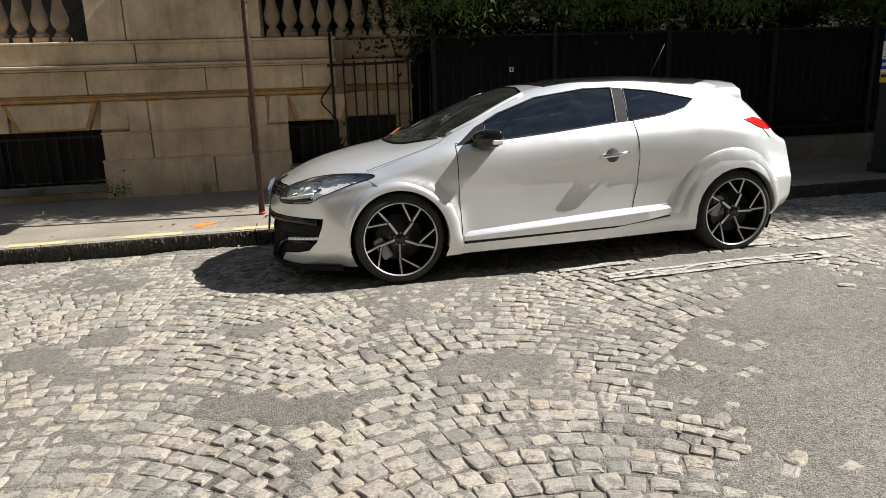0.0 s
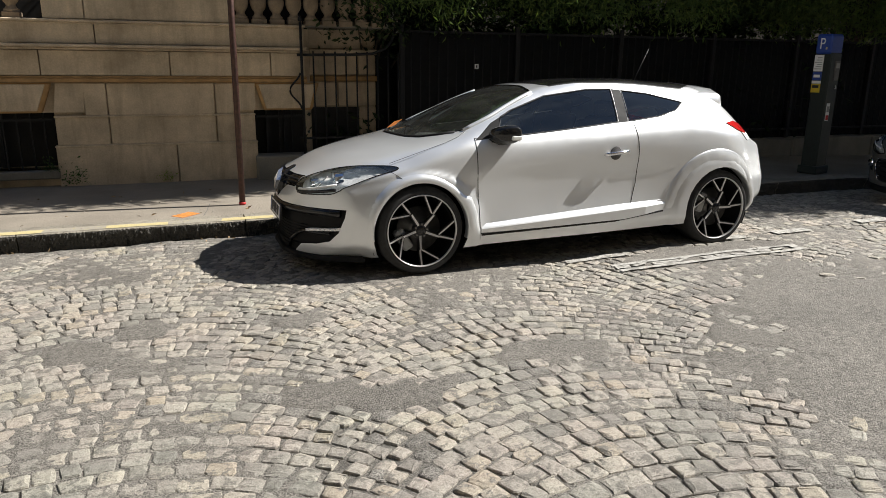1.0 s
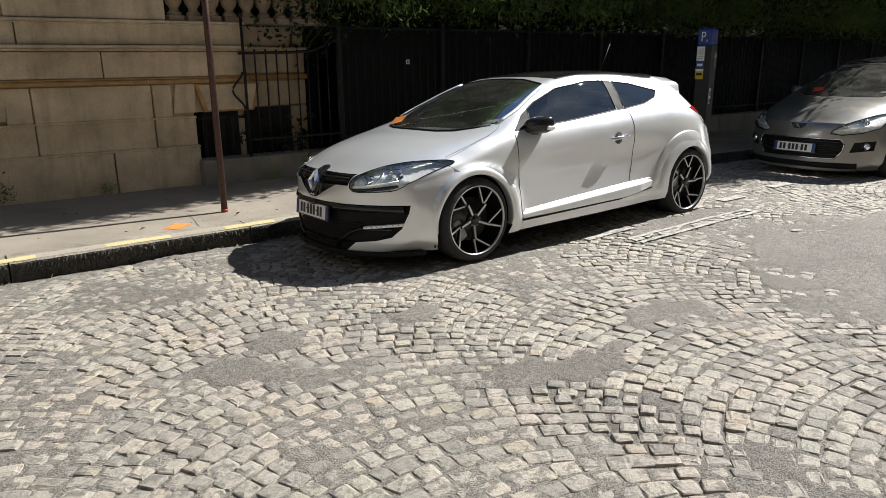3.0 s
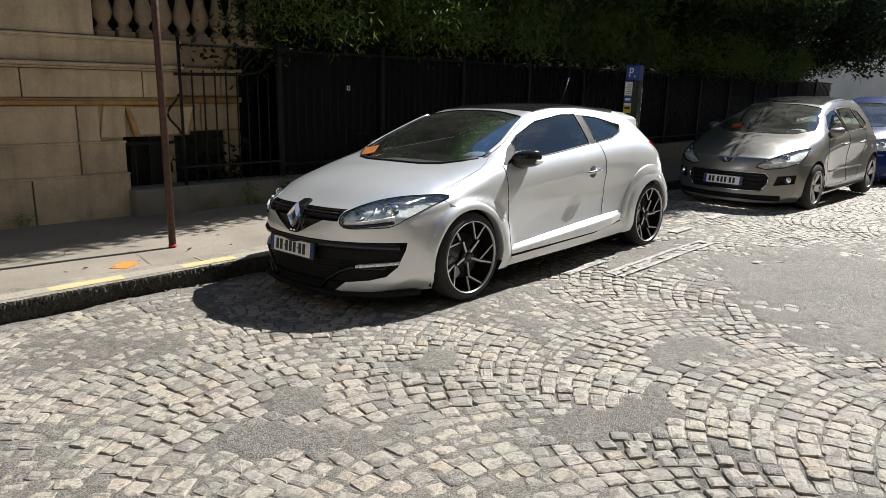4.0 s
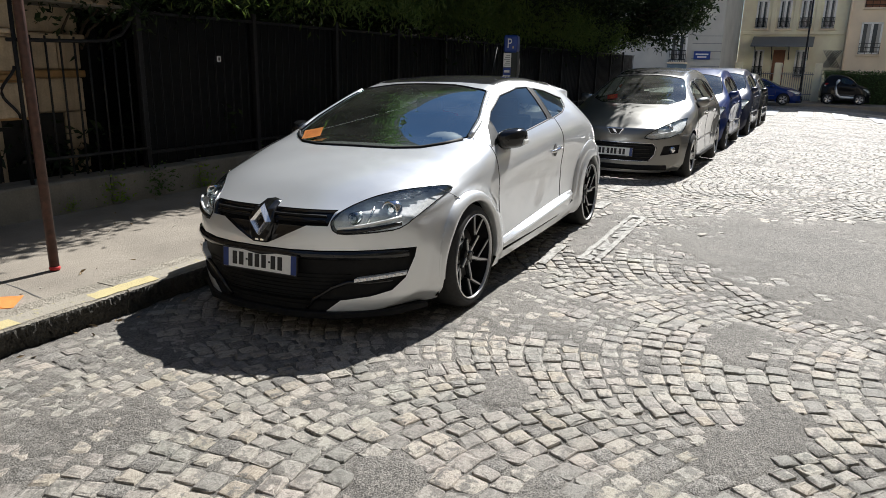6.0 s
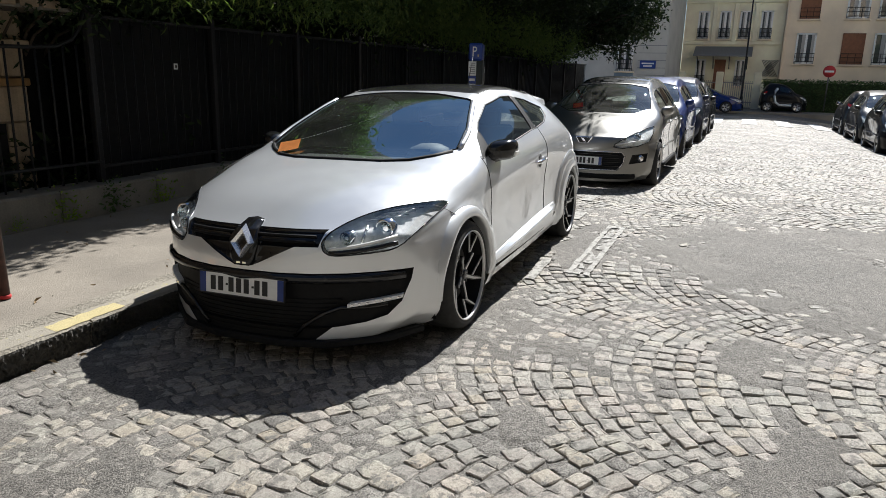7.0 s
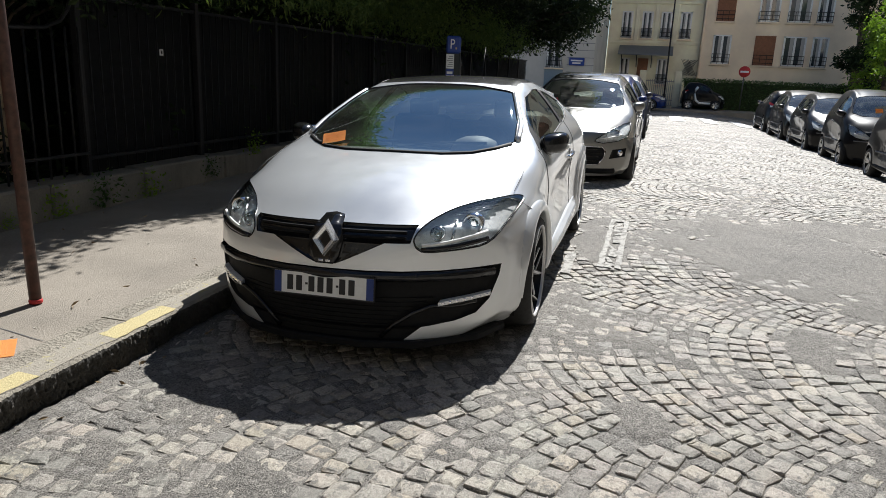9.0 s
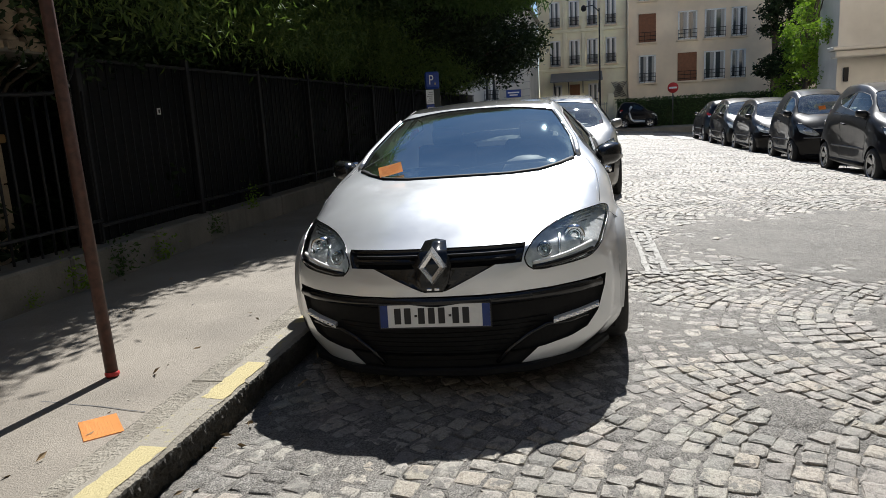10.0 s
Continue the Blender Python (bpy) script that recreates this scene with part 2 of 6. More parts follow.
# ---- mesh helpers ----
def thing(name, label, category, m=None, group="", kind=""):
    ob = new(name)
    ob.empty_display_size = 0.1
    if m is not None:
        ob.matrix_world = m
    return tagged(ob, label, category, group, kind)


def mesh_of(name, bm, mat, smooth=False):
    me = bpy.data.meshes.new(name)
    bmesh.ops.recalc_face_normals(bm, faces=bm.faces[:]) if not smooth else None
    if smooth:
        for f in bm.faces:
            f.smooth = True
    bm.to_mesh(me)
    bm.free()
    me.materials.append(mat)
    return me


def part(name, bm, mat, parent=None, label="", smooth=False):
    ob = new(name, mesh_of(name, bm, mat, smooth))
    if parent is not None:
        ob.parent = parent
    return tagged(ob, label)


def share(name, me, parent, m):
    ob = new(name, me)
    ob.parent = parent
    ob.matrix_basis = m
    return ob


def box(x0, x1, y0, y1, z0, z1, bevel=0.0, bm=None, seg=1):
    own = bm or bmesh.new()
    r = bmesh.ops.create_cube(own, size=1.0, matrix=Matrix.LocRotScale(((x0 + x1) / 2, (y0 + y1) / 2, (z0 + z1) / 2), None, (abs(x1 - x0), abs(y1 - y0), abs(z1 - z0))))
    if bevel:
        es = list({e for v in r["verts"] for e in v.link_edges})
        bmesh.ops.bevel(own, geom=es, offset=bevel, segments=seg, profile=0.5, affect="EDGES")
    return own


def tube(points, radius, sides=8, bm=None, closed=False, taper=None):
    """A round bar along a line of points."""
    own = bm or bmesh.new()
    pts = [Vector(p) for p in points]
    rings = []
    for i, p in enumerate(pts):
        a = pts[i - 1] if i or closed else p
        b = pts[(i + 1) % len(pts)] if i < len(pts) - 1 or closed else p
        d = (b - a).normalized()
        u = d.cross(Vector((0, 0, 1)))
        u = u.normalized() if u.length > 1e-3 else Vector((1, 0, 0))
        w = d.cross(u)
        r = radius * (1 if taper is None else 1 + (taper - 1) * i / max(1, len(pts) - 1))
        rings.append([own.verts.new(p + r * (math.cos(k * math.tau / sides) * u + math.sin(k * math.tau / sides) * w)) for k in range(sides)])
    n = len(rings)
    for i in range(n if closed else n - 1):
        for k in range(sides):
            own.faces.new((rings[i][k], rings[i][(k + 1) % sides], rings[(i + 1) % n][(k + 1) % sides], rings[(i + 1) % n][k]))
    if not closed:
        own.faces.new(rings[0][::-1])
        own.faces.new(rings[-1])
    return own


def lathe(profile, sides=32, axis="z", bm=None, at=(0, 0, 0)):
    """Turns (radius, height) pairs round an axis."""
    own = bm or bmesh.new()
    rings = []
    for r, h in profile:
        ring = []
        for k in range(sides):
            a = k * math.tau / sides
            c, s = r * math.cos(a), r * math.sin(a)
            p = (c, s, h) if axis == "z" else (c, h, s) if axis == "y" else (h, c, s)
            ring.append(own.verts.new(Vector(p) + Vector(at)))
        rings.append(ring)
    for a, b in zip(rings, rings[1:]):
        for k in range(sides):
            own.faces.new((a[k], a[(k + 1) % sides], b[(k + 1) % sides], b[k]))
    return own


def prism(poly, axis, lo, hi, bevel=0.0, bm=None):
    """A flat polygon pushed along an axis: 'x' takes (y, z), 'y' takes (x, z), 'z' takes (x, y)."""
    own = bm or bmesh.new()

    def at(p, d):
        return {"x": (d, *p), "y": (p[0], d, p[1]), "z": (*p, d)}[axis]
    a = [own.verts.new(at(p, lo)) for p in poly]
    b = [own.verts.new(at(p, hi)) for p in poly]
    own.faces.new(a)
    own.faces.new(b[::-1])
    for i in range(len(poly)):
        j = (i + 1) % len(poly)
        own.faces.new((a[i], b[i], b[j], a[j]))
    if bevel:
        bmesh.ops.recalc_face_normals(own, faces=own.faces[:])
        bmesh.ops.bevel(own, geom=own.edges[:], offset=bevel, segments=1, profile=0.5, affect="EDGES")
    return own


def soup(name, verts, faces, mat, parent=None, smooth=False):
    """A big mesh out of arrays."""
    me = bpy.data.meshes.new(name)
    me.from_pydata(verts.tolist() if hasattr(verts, "tolist") else verts, [], faces.tolist() if hasattr(faces, "tolist") else faces)
    me.materials.append(mat)
    if smooth:
        me.polygons.foreach_set("use_smooth", [True] * len(me.polygons))
    me.update()
    ob = new(name, me)
    ob.parent = parent
    return ob


def word(text, size, mat, parent, m, name="lettering", depth=0.002):
    cu = bpy.data.curves.new(name, "FONT")
    cu.body, cu.size, cu.extrude, cu.align_x, cu.align_y = text, size, depth, "CENTER", "CENTER"
    tmp = bpy.data.objects.new(name, cu)
    me = bpy.data.meshes.new_from_object(tmp)
    bpy.data.objects.remove(tmp)
    me.materials.clear()
    me.materials.append(mat)
    ob = new(name, me)
    ob.parent = parent
    ob.matrix_basis = m
    return ob


def glide(keys, x):
    """Smooth value along (x, value...) keys: cubic through the keys, tangents limited against overshoot."""
    k = np.array(keys, float)
    xs = k[:, 0]
    d = np.diff(k[:, 1:], axis=0) / np.diff(xs)[:, None]
    t = np.vstack([d[:1], (d[1:] + d[:-1]) / 2, d[-1:]])
    for i in range(1, len(t) - 1):
        t[i] = np.where(d[i - 1] * d[i] <= 0, 0, t[i])
    x = min(max(x, xs[0]), xs[-1])
    i = min(int(np.searchsorted(xs, x, "right")) - 1, len(xs) - 2)
    h = xs[i + 1] - xs[i]
    u = (x - xs[i]) / h
    p0, p1 = k[i, 1:], k[i + 1, 1:]
    return (2 * u**3 - 3 * u**2 + 1) * p0 + (u**3 - 2 * u**2 + u) * h * t[i] + (-2 * u**3 + 3 * u**2) * p1 + (u**3 - u**2) * h * t[i + 1]


def carve(bm, poly, axis, keep):
    """Cuts the outline of a convex polygon, seen along an axis, into the faces that keep() lets in, and returns the faces inside it."""
    ia, ib = {"x": (1, 2), "y": (0, 2), "z": (0, 1)}[axis]
    pts = [Vector(p) for p in poly]
    mid = sum(pts, Vector((0, 0))) / len(pts)
    lo = [min(p[i] for p in pts) for i in (0, 1)]
    hi = [max(p[i] for p in pts) for i in (0, 1)]
    faces = []
    for f in bm.faces:
        a, b = [v.co[ia] for v in f.verts], [v.co[ib] for v in f.verts]
        if max(a) >= lo[0] and min(a) <= hi[0] and max(b) >= lo[1] and min(b) <= hi[1] and keep(f.calc_center_median(), f.normal):
            faces.append(f)
    for i, p in enumerate(pts):
        q = pts[(i + 1) % len(pts)]
        e = q - p
        out = Vector((e.y, -e.x)).normalized()
        if out.dot(mid - p) > 0:
            out = -out
        co, no = Vector((0, 0, 0)), Vector((0, 0, 0))
        co[ia], co[ib], no[ia], no[ib] = p.x, p.y, out.x, out.y
        geom = list({g for f in faces for g in (f, *f.edges, *f.verts)})
        res = bmesh.ops.bisect_plane(bm, geom=geom, dist=1e-5, plane_co=co, plane_no=no)
        faces = [f for f in {g for g in res["geom"] if isinstance(g, bmesh.types.BMFace)} | set(f for f in faces if f.is_valid) if (f.calc_center_median() - co).dot(no) < 0]
    return faces


def lift(bm, faces, out=0.0):
    """Takes faces out of a mesh into one of their own, pushed along their normals."""
    own, made = bmesh.new(), {}
    bm.normal_update()
    for f in faces:
        vs = []
        for v in f.verts:
            if v not in made:
                made[v] = own.verts.new(v.co + v.normal * out)
            vs.append(made[v])
        own.faces.new(vs).smooth = True
    bmesh.ops.delete(bm, geom=faces, context="FACES")
    return own


def rim_of(bm, depth):
    """Gives an open sheet an edge, turned inwards."""
    bm.normal_update()
    edges = [e for e in bm.edges if e.is_boundary]
    res = bmesh.ops.extrude_edge_only(bm, edges=edges)
    fresh = [g for g in res["geom"] if isinstance(g, bmesh.types.BMVert)]
    norm = {v: v.normal.copy() for v in fresh}
    for v in fresh:
        n = Vector((0, 0, 0))
        for e in v.link_edges:
            o = e.other_vert(v)
            if o not in norm:
                n = o.normal
        v.co -= n * depth
    return bm


def outline(bm):
    """The closed edge loops of an open sheet, as lists of points."""
    left = {e for e in bm.edges if e.is_boundary}
    loops = []
    while left:
        e = left.pop()
        a, v = e.verts
        pts = [a.co.copy(), v.co.copy()]
        while True:
            nxt = next((x for x in v.link_edges if x in left), None)
            if nxt is None:
                break
            left.discard(nxt)
            v = nxt.other_vert(v)
            pts.append(v.co.copy())
        loops.append(pts)
    return loops


# ---- cars ----
# Lines that run along a hatchback's half body, as (x, y, z): x = 0 at the front axle, rearwards positive.
SILL = ((-0.80, 0.62, 0.125), (-0.55, 0.76, 0.128), (-0.2, 0.845, 0.14), (0.3, 0.865, 0.17), (1.5, 0.87, 0.19), (2.3, 0.87, 0.21), (3.0, 0.80, 0.23), (3.36, 0.62, 0.30))
ROCKER = ((-0.80, 0.79, 0.235), (-0.55, 0.875, 0.24), (-0.2, 0.905, 0.26), (0.3, 0.895, 0.28), (1.0, 0.895, 0.285), (1.9, 0.90, 0.30), (2.6, 0.915, 0.31), (3.0, 0.895, 0.33), (3.36, 0.74, 0.40))
WAIST = ((-0.80, 0.83, 0.44), (-0.55, 0.89, 0.44), (-0.2, 0.912, 0.45), (0.3, 0.893, 0.47), (1.0, 0.872, 0.48), (1.9, 0.876, 0.50), (2.6, 0.925, 0.50), (3.0, 0.90, 0.51), (3.36, 0.76, 0.52))
FLANK = ((-0.80, 0.81, 0.56), (-0.55, 0.868, 0.58), (-0.2, 0.893, 0.59), (0.3, 0.886, 0.61), (1.0, 0.866, 0.64), (1.9, 0.872, 0.67), (2.6, 0.912, 0.67), (3.0, 0.88, 0.66), (3.36, 0.74, 0.62))
SHOULDER = ((-0.80, 0.785, 0.618), (-0.55, 0.84, 0.662), (-0.2, 0.871, 0.702), (0.3, 0.880, 0.755), (1.0, 0.879, 0.815), (1.9, 0.888, 0.872), (2.6, 0.898, 0.862), (3.0, 0.862, 0.80), (3.36, 0.72, 0.735))
BELT = ((-0.80, 0.75, 0.655), (-0.55, 0.805, 0.72), (-0.2, 0.838, 0.775), (0.1, 0.852, 0.84), (0.35, 0.845, 0.90), (0.6, 0.832, 0.935), (1.0, 0.822, 0.968), (1.5, 0.82, 1.005), (1.9, 0.822, 1.03), (2.3, 0.83, 1.04), (2.6, 0.838, 1.01), (3.0, 0.80, 0.945), (3.36, 0.68, 0.83))
RAIL = ((-0.80, 0.59, 0.682), (-0.55, 0.66, 0.775), (-0.2, 0.70, 0.86), (0.1, 0.735, 0.918), (0.35, 0.725, 0.98), (0.6, 0.675, 1.09), (0.9, 0.612, 1.208), (1.15, 0.578, 1.275), (1.5, 0.56, 1.32), (1.9, 0.56, 1.318), (2.3, 0.565, 1.285), (2.7, 0.585, 1.225), (3.0, 0.58, 1.10), (3.2, 0.56, 0.975), (3.36, 0.52, 0.86))
CROWN = ((-0.80, 0.33, 0.690), (-0.55, 0.36, 0.805), (-0.2, 0.38, 0.895), (0.09, 0.40, 0.943), (0.30, 0.42, 1.012), (0.6, 0.42, 1.152), (0.9, 0.41, 1.265), (1.15, 0.39, 1.325), (1.5, 0.38, 1.368), (1.9, 0.38, 1.375), (2.3, 0.38, 1.352), (2.7, 0.38, 1.308), (3.0, 0.38, 1.175), (3.2, 0.36, 1.025), (3.36, 0.30, 0.895))
CENTRE = ((-0.80, 0, 0.688), (-0.55, 0, 0.81), (-0.2, 0, 0.907), (0.09, 0, 0.952), (0.30, 0, 1.03), (0.6, 0, 1.175), (0.9, 0, 1.287), (1.15, 0, 1.342), (1.5, 0, 1.382), (1.9, 0, 1.39), (2.3, 0, 1.37), (2.7, 0, 1.328), (3.0, 0, 1.195), (3.2, 0, 1.045), (3.36, 0, 0.905))
LINES = (SILL, ROCKER, WAIST, FLANK, SHOULDER, BELT, RAIL, CROWN, CENTRE)


def bowed(x, y):
    """Nose and tail curve back towards the flanks."""
    f = 0.43 * min(max((0.45 - x) / 1.25, 0), 1) ** 1.4
    r = 0.24 * min(max((x - 2.5) / 0.9, 0), 1) ** 1.4
    w = min(abs(y) / 0.9, 1.1) ** 2.6
    return x + f * w - r * w


def section(x, sub=5, tall=0.0):
    """Half a cross-section, sill to centre, rounded through the lines."""
    p = [np.array(glide(k, x)) for k in LINES]
    back = min(max((x - 1.2) / 1.3, 0), 1)
    for k in (6, 7, 8):
        p[k][1] += tall * back * (1 if x < 3.1 else 0.6)
    p[5][1] -= 0.5 * tall * back
    p[4][1] -= 0.4 * tall * back
    p = [p[0] + (p[0] - p[1]) * 0.3] + p + [np.array((-p[-2][0], p[-2][1]))]
    out = []
    for i in range(1, len(p) - 2):
        for s in range(sub):
            u = s / sub
            a, b, c, d = p[i - 1:i + 3]
            out.append(0.5 * (2 * b + (c - a) * u + (2 * a - 5 * b + 4 * c - d) * u * u + (3 * b - a - 3 * c + d) * u**3))
    out.append(p[-2])
    return out


def flare(x, y, z):
    """How far the skin swells round the wheel arches."""
    out = 0.0
    for hx, rr in ((0.03, 0.452), (2.60, 0.462)):
        u = min(max((rr - math.hypot(x - hx, z - 0.30)) / 0.035, 0), 1)
        out = max(out, u * u * (3 - 2 * u))
    return math.copysign(0.021 * out, y) if abs(y) > 0.6 else 0.0


def shell(sx, sy, sz, step=0.065, tall=0.0, wide=0.0):
    """The whole outer skin, open underneath."""
    bm = bmesh.new()
    rows = []
    n = int(4.16 / step)
    xs = [-0.80 + 4.16 * i / n for i in range(n + 1)]
    caps = (0.985, 0.955, 0.90, 0.80, 0.65, 0.45, 0.25, 0.004)
    spans = [(-0.80, s, -0.085 * math.sqrt(1 - s * s)) for s in caps[::-1]] + [(x, 1, 0) for x in xs] + [(3.36, s, 0.065 * math.sqrt(1 - s * s)) for s in caps]
    for x, s, d in spans:
        half = section(x, 5, tall)
        if s < 1:
            zc = 0.46 if x < 0 else 0.60
            half = [np.array((q[0] * s, zc + (q[1] - zc) * s if q[1] > zc else q[1])) for q in half]
        ring = [(-q[0], q[1]) for q in half[:-1]] + [(0.0, half[-1][1])] + [(q[0], q[1]) for q in half[-2::-1]]
        lean = 0.075 * min(max((x - 2.75) / 0.6, 0), 1)
        rows.append([bm.verts.new(((bowed(x, y) + d - lean * min(max((z - 0.55) / 0.35, 0), 1)) * sx, (y + flare(bowed(x, y) + d, y, z) * wide) * sy, z * sz)) for y, z in ring])
    for a, b in zip(rows, rows[1:]):
        for k in range(len(a) - 1):
            bm.faces.new((a[k], a[k + 1], b[k + 1], b[k])).smooth = True
    bmesh.ops.remove_doubles(bm, verts=rows[0] + rows[-1], dist=0.008)
    bm.normal_update()
    top = max(bm.faces, key=lambda f: f.calc_center_median().z)
    if top.normal.z < 0:
        bmesh.ops.reverse_faces(bm, faces=bm.faces[:])
    bm.normal_update()
    return bm


def seams(loops, radius, mat, parent, name="seam"):
    bm = bmesh.new()
    for pts in loops:
        if len(pts) > 3 and sum((q - p).length for p, q in zip(pts, pts[1:])) > 0.3:
            tube(pts, radius, 5, bm)
    if len(bm.verts):
        return part(name, bm, mat, parent, "", True)
    bm.free()


def circle(x, z, r, n=28):
    return [(x + r * math.cos(k * math.tau / n), z + r * math.sin(k * math.tau / n)) for k in range(n)]


def wheel_meshes(radius, width, style):
    """Tyre, rim barrel, dark spoke backs, bright spoke faces, brake disc, caliper; the outer face looks to -y."""
    w, r = width / 2, radius
    rim = r - (0.061 if style == "sport" else 0.10)
    tyre = lathe(((rim - 0.005, w), (rim + 0.02, w + 0.006), (r - 0.03, w + 0.004), (r - 0.008, w - 0.02), (r, w - 0.05), (r, -w + 0.05), (r - 0.008, -w + 0.02), (r - 0.03, -w - 0.004), (rim + 0.02, -w - 0.006), (rim - 0.005, -w)), 48, "y")
    barrel = lathe(((rim - 0.012, -w + 0.015), (rim - 0.02, w), (0.05, w), (0.001, w)), 40, "y")
    lip = lathe(((rim + 0.003, -w + 0.01), (rim + 0.003, -w - 0.006), (rim - 0.003, -w - 0.006), (rim - 0.006, -w + 0.004), (rim - 0.006, -w + 0.012)), 48, "y")
    back, face = bmesh.new(), bmesh.new()

    def spoke(bm, r0, a0, r1, a1, w0, w1, y0, y1, thick):
        p, q = Vector((math.cos(a0) * r0, 0, math.sin(a0) * r0)), Vector((math.cos(a1) * r1, 0, math.sin(a1) * r1))
        d = (q - p).normalized()
        s = Vector((-d.z, 0, d.x))
        vs = []
        for pt, ww, yy in ((p, w0, y0), (q, w1, y1)):
            for sg in (-1, 1):
                for t in (0, thick):
                    vs.append(bm.verts.new(pt + s * sg * ww / 2 + Vector((0, yy + t, 0))))
        for f in ((0, 2, 6, 4), (1, 5, 7, 3), (0, 4, 5, 1), (2, 3, 7, 6), (0, 1, 3, 2), (4, 6, 7, 5)):
            bm.faces.new([vs[i] for i in f])
    hub = -w + 0.035
    for k in range(5):
        a = k * math.tau / 5 + 0.35
        if style == "sport":
            arms = ((0.030, a - 0.10, rim * 0.55, a, 0.017, 0.013), (rim * 0.53, a, rim - 0.006, a + 0.06, 0.013, 0.010), (rim * 0.52, a - 0.01, rim - 0.006, a + 0.60, 0.010, 0.009))
        else:
            arms = ((0.045, a, rim - 0.012, a + 0.10, 0.05, 0.045), (0.045, a + 0.3, rim - 0.012, a + 0.42, 0.03, 0.035))
        for r0, a0, r1, a1, w0, w1 in arms:
            spoke(back, r0, a0, r1, a1, w0 + 0.012, w1 + 0.012, hub + 0.006, -w + 0.018, 0.022)
            spoke(face, r0, a0, r1, a1, w0, w1, hub, -w + 0.010, 0.006)
    lathe(((0.062, hub + 0.03), (0.062, hub + 0.004), (0.05, hub - 0.002), (0.001, hub - 0.002)), 24, "y", back)
    cap = lathe(((0.031, hub + 0.004), (0.030, hub - 0.007), (0.022, hub - 0.010), (0.001, hub - 0.010)), 20, "y")
    disc = lathe(((0.165, 0.0), (0.165, -0.022), (0.08, -0.022), (0.08, -0.04), (0.001, -0.04)), 36, "y")
    cal = box(-0.175, -0.10, -0.06, 0.03, -0.08, 0.08, 0.012)
    bolts = bmesh.new()
    for k in range(5):
        a = k * math.tau / 5 + 0.9
        lathe(((0.008, hub + 0.004), (0.008, hub - 0.006), (0.001, hub - 0.008)), 8, "y", bolts, (0.045 * math.cos(a), 0, 0.045 * math.sin(a)))
    return {"tyre": mesh_of("tyre", tyre, RUBBER, True), "barrel": mesh_of("barrel", barrel, DARK_ALLOY, True), "rim": mesh_of("rim", lip, ALLOY, True),
            "spoke_back": mesh_of("spoke_back", back, DARK_ALLOY if style == "sport" else ALLOY), "spoke_face": mesh_of("spoke_face", face, ALLOY),
            "hub_cap": mesh_of("hub_cap", cap, GLOSS_BLACK, True), "brake_disc": mesh_of("brake_disc", disc, STEEL, True),
            "brake_caliper": mesh_of("brake_caliper", cal, PALE if style == "sport" else MATT_BLACK), "wheel_bolts": mesh_of("wheel_bolts", bolts, STEEL)}


def number_plate(parent, x, y, z, lean, band=True):
    """European plate, its characters as plain bars."""
    m = pose(x, y, z, 0, lean, 0)
    pl = part("number_plate", box(-0.006, 0.004, -0.26, 0.26, -0.055, 0.055, 0.002), PLATE_W, parent, "white plate with blue end bands and black bars")
    pl.matrix_basis = m
    rim = bmesh.new()
    for y0, y1, z0, z1 in ((-0.264, 0.264, 0.053, 0.059), (-0.264, 0.264, -0.059, -0.053), (-0.264, -0.259, -0.059, 0.059), (0.259, 0.264, -0.059, 0.059)):
        box(-0.0085, 0.004, y0, y1, z0, z1, 0, rim)
    part("plate_rim", rim, INK, pl)
    part("blue_band", box(-0.0085, -0.004, 0.222, 0.258, -0.052, 0.052), PLATE_B, pl)
    part("blue_band", box(-0.0085, -0.004, -0.258, -0.222, -0.052, 0.052), PLATE_B, pl)
    y = 0.175
    for w in (0.05, 0.05, 0.0, 0.05, 0.05, 0.05, 0.0, 0.05, 0.05):
        if w:
            part("plate_bar", box(-0.009, -0.005, y - 0.0155, y + 0.0155, -0.037, 0.037, 0.001), INK, pl)
            y -= 0.0475
        else:
            part("plate_bar", box(-0.009, -0.005, y + 0.002, y + 0.014, -0.005, 0.005), INK, pl)
            y -= 0.018
    return pl


SIDE_WINDOW = ((0.62, 0.962), (0.69, 1.098), (0.79, 1.146), (1.10, 1.248), (1.49, 1.297), (1.715, 1.298), (1.665, 1.048), (1.17, 1.0), (0.83, 0.972))
QUARTER_WINDOW = ((1.81, 1.288), (2.05, 1.262), (2.36, 1.192), (2.25, 1.13), (2.06, 1.085), (1.765, 1.052))
SCREEN_OUT = ((0.085, -0.22), (0.085, 0.22), (0.15, 0.48), (0.38, 0.672), (0.62, 0.645), (1.02, 0.53), (1.075, 0.25), (1.075, -0.25), (1.02, -0.53), (0.62, -0.645), (0.38, -0.672), (0.15, -0.48))
ROOF_OUT = ((1.10, -0.51), (1.13, -0.2), (1.13, 0.2), (1.10, 0.51), (1.6, 0.525), (2.45, 0.53), (2.60, 0.45), (2.60, -0.45), (2.45, -0.53), (1.6, -0.525))
LAMP_OUT = ((0.415, 0.640), (0.428, 0.598), (0.465, 0.573), (0.60, 0.578), (0.745, 0.592), (0.828, 0.742), (0.822, 0.768), (0.78, 0.782), (0.656, 0.776), (0.546, 0.750), (0.458, 0.702))
DOOR_OUT = ((0.435, 0.955), (0.435, 0.66), (0.446, 0.27), (1.74, 0.31), (1.81, 0.577), (1.82, 0.76), (1.80, 1.055))
GRILLE = (((-0.425, 0.694), (0.425, 0.694), (0.405, 0.616), (-0.405, 0.616)), ((-0.29, 0.617), (0.29, 0.617), (0.10, 0.527), (0.055, 0.508), (-0.055, 0.508), (-0.10, 0.527)))
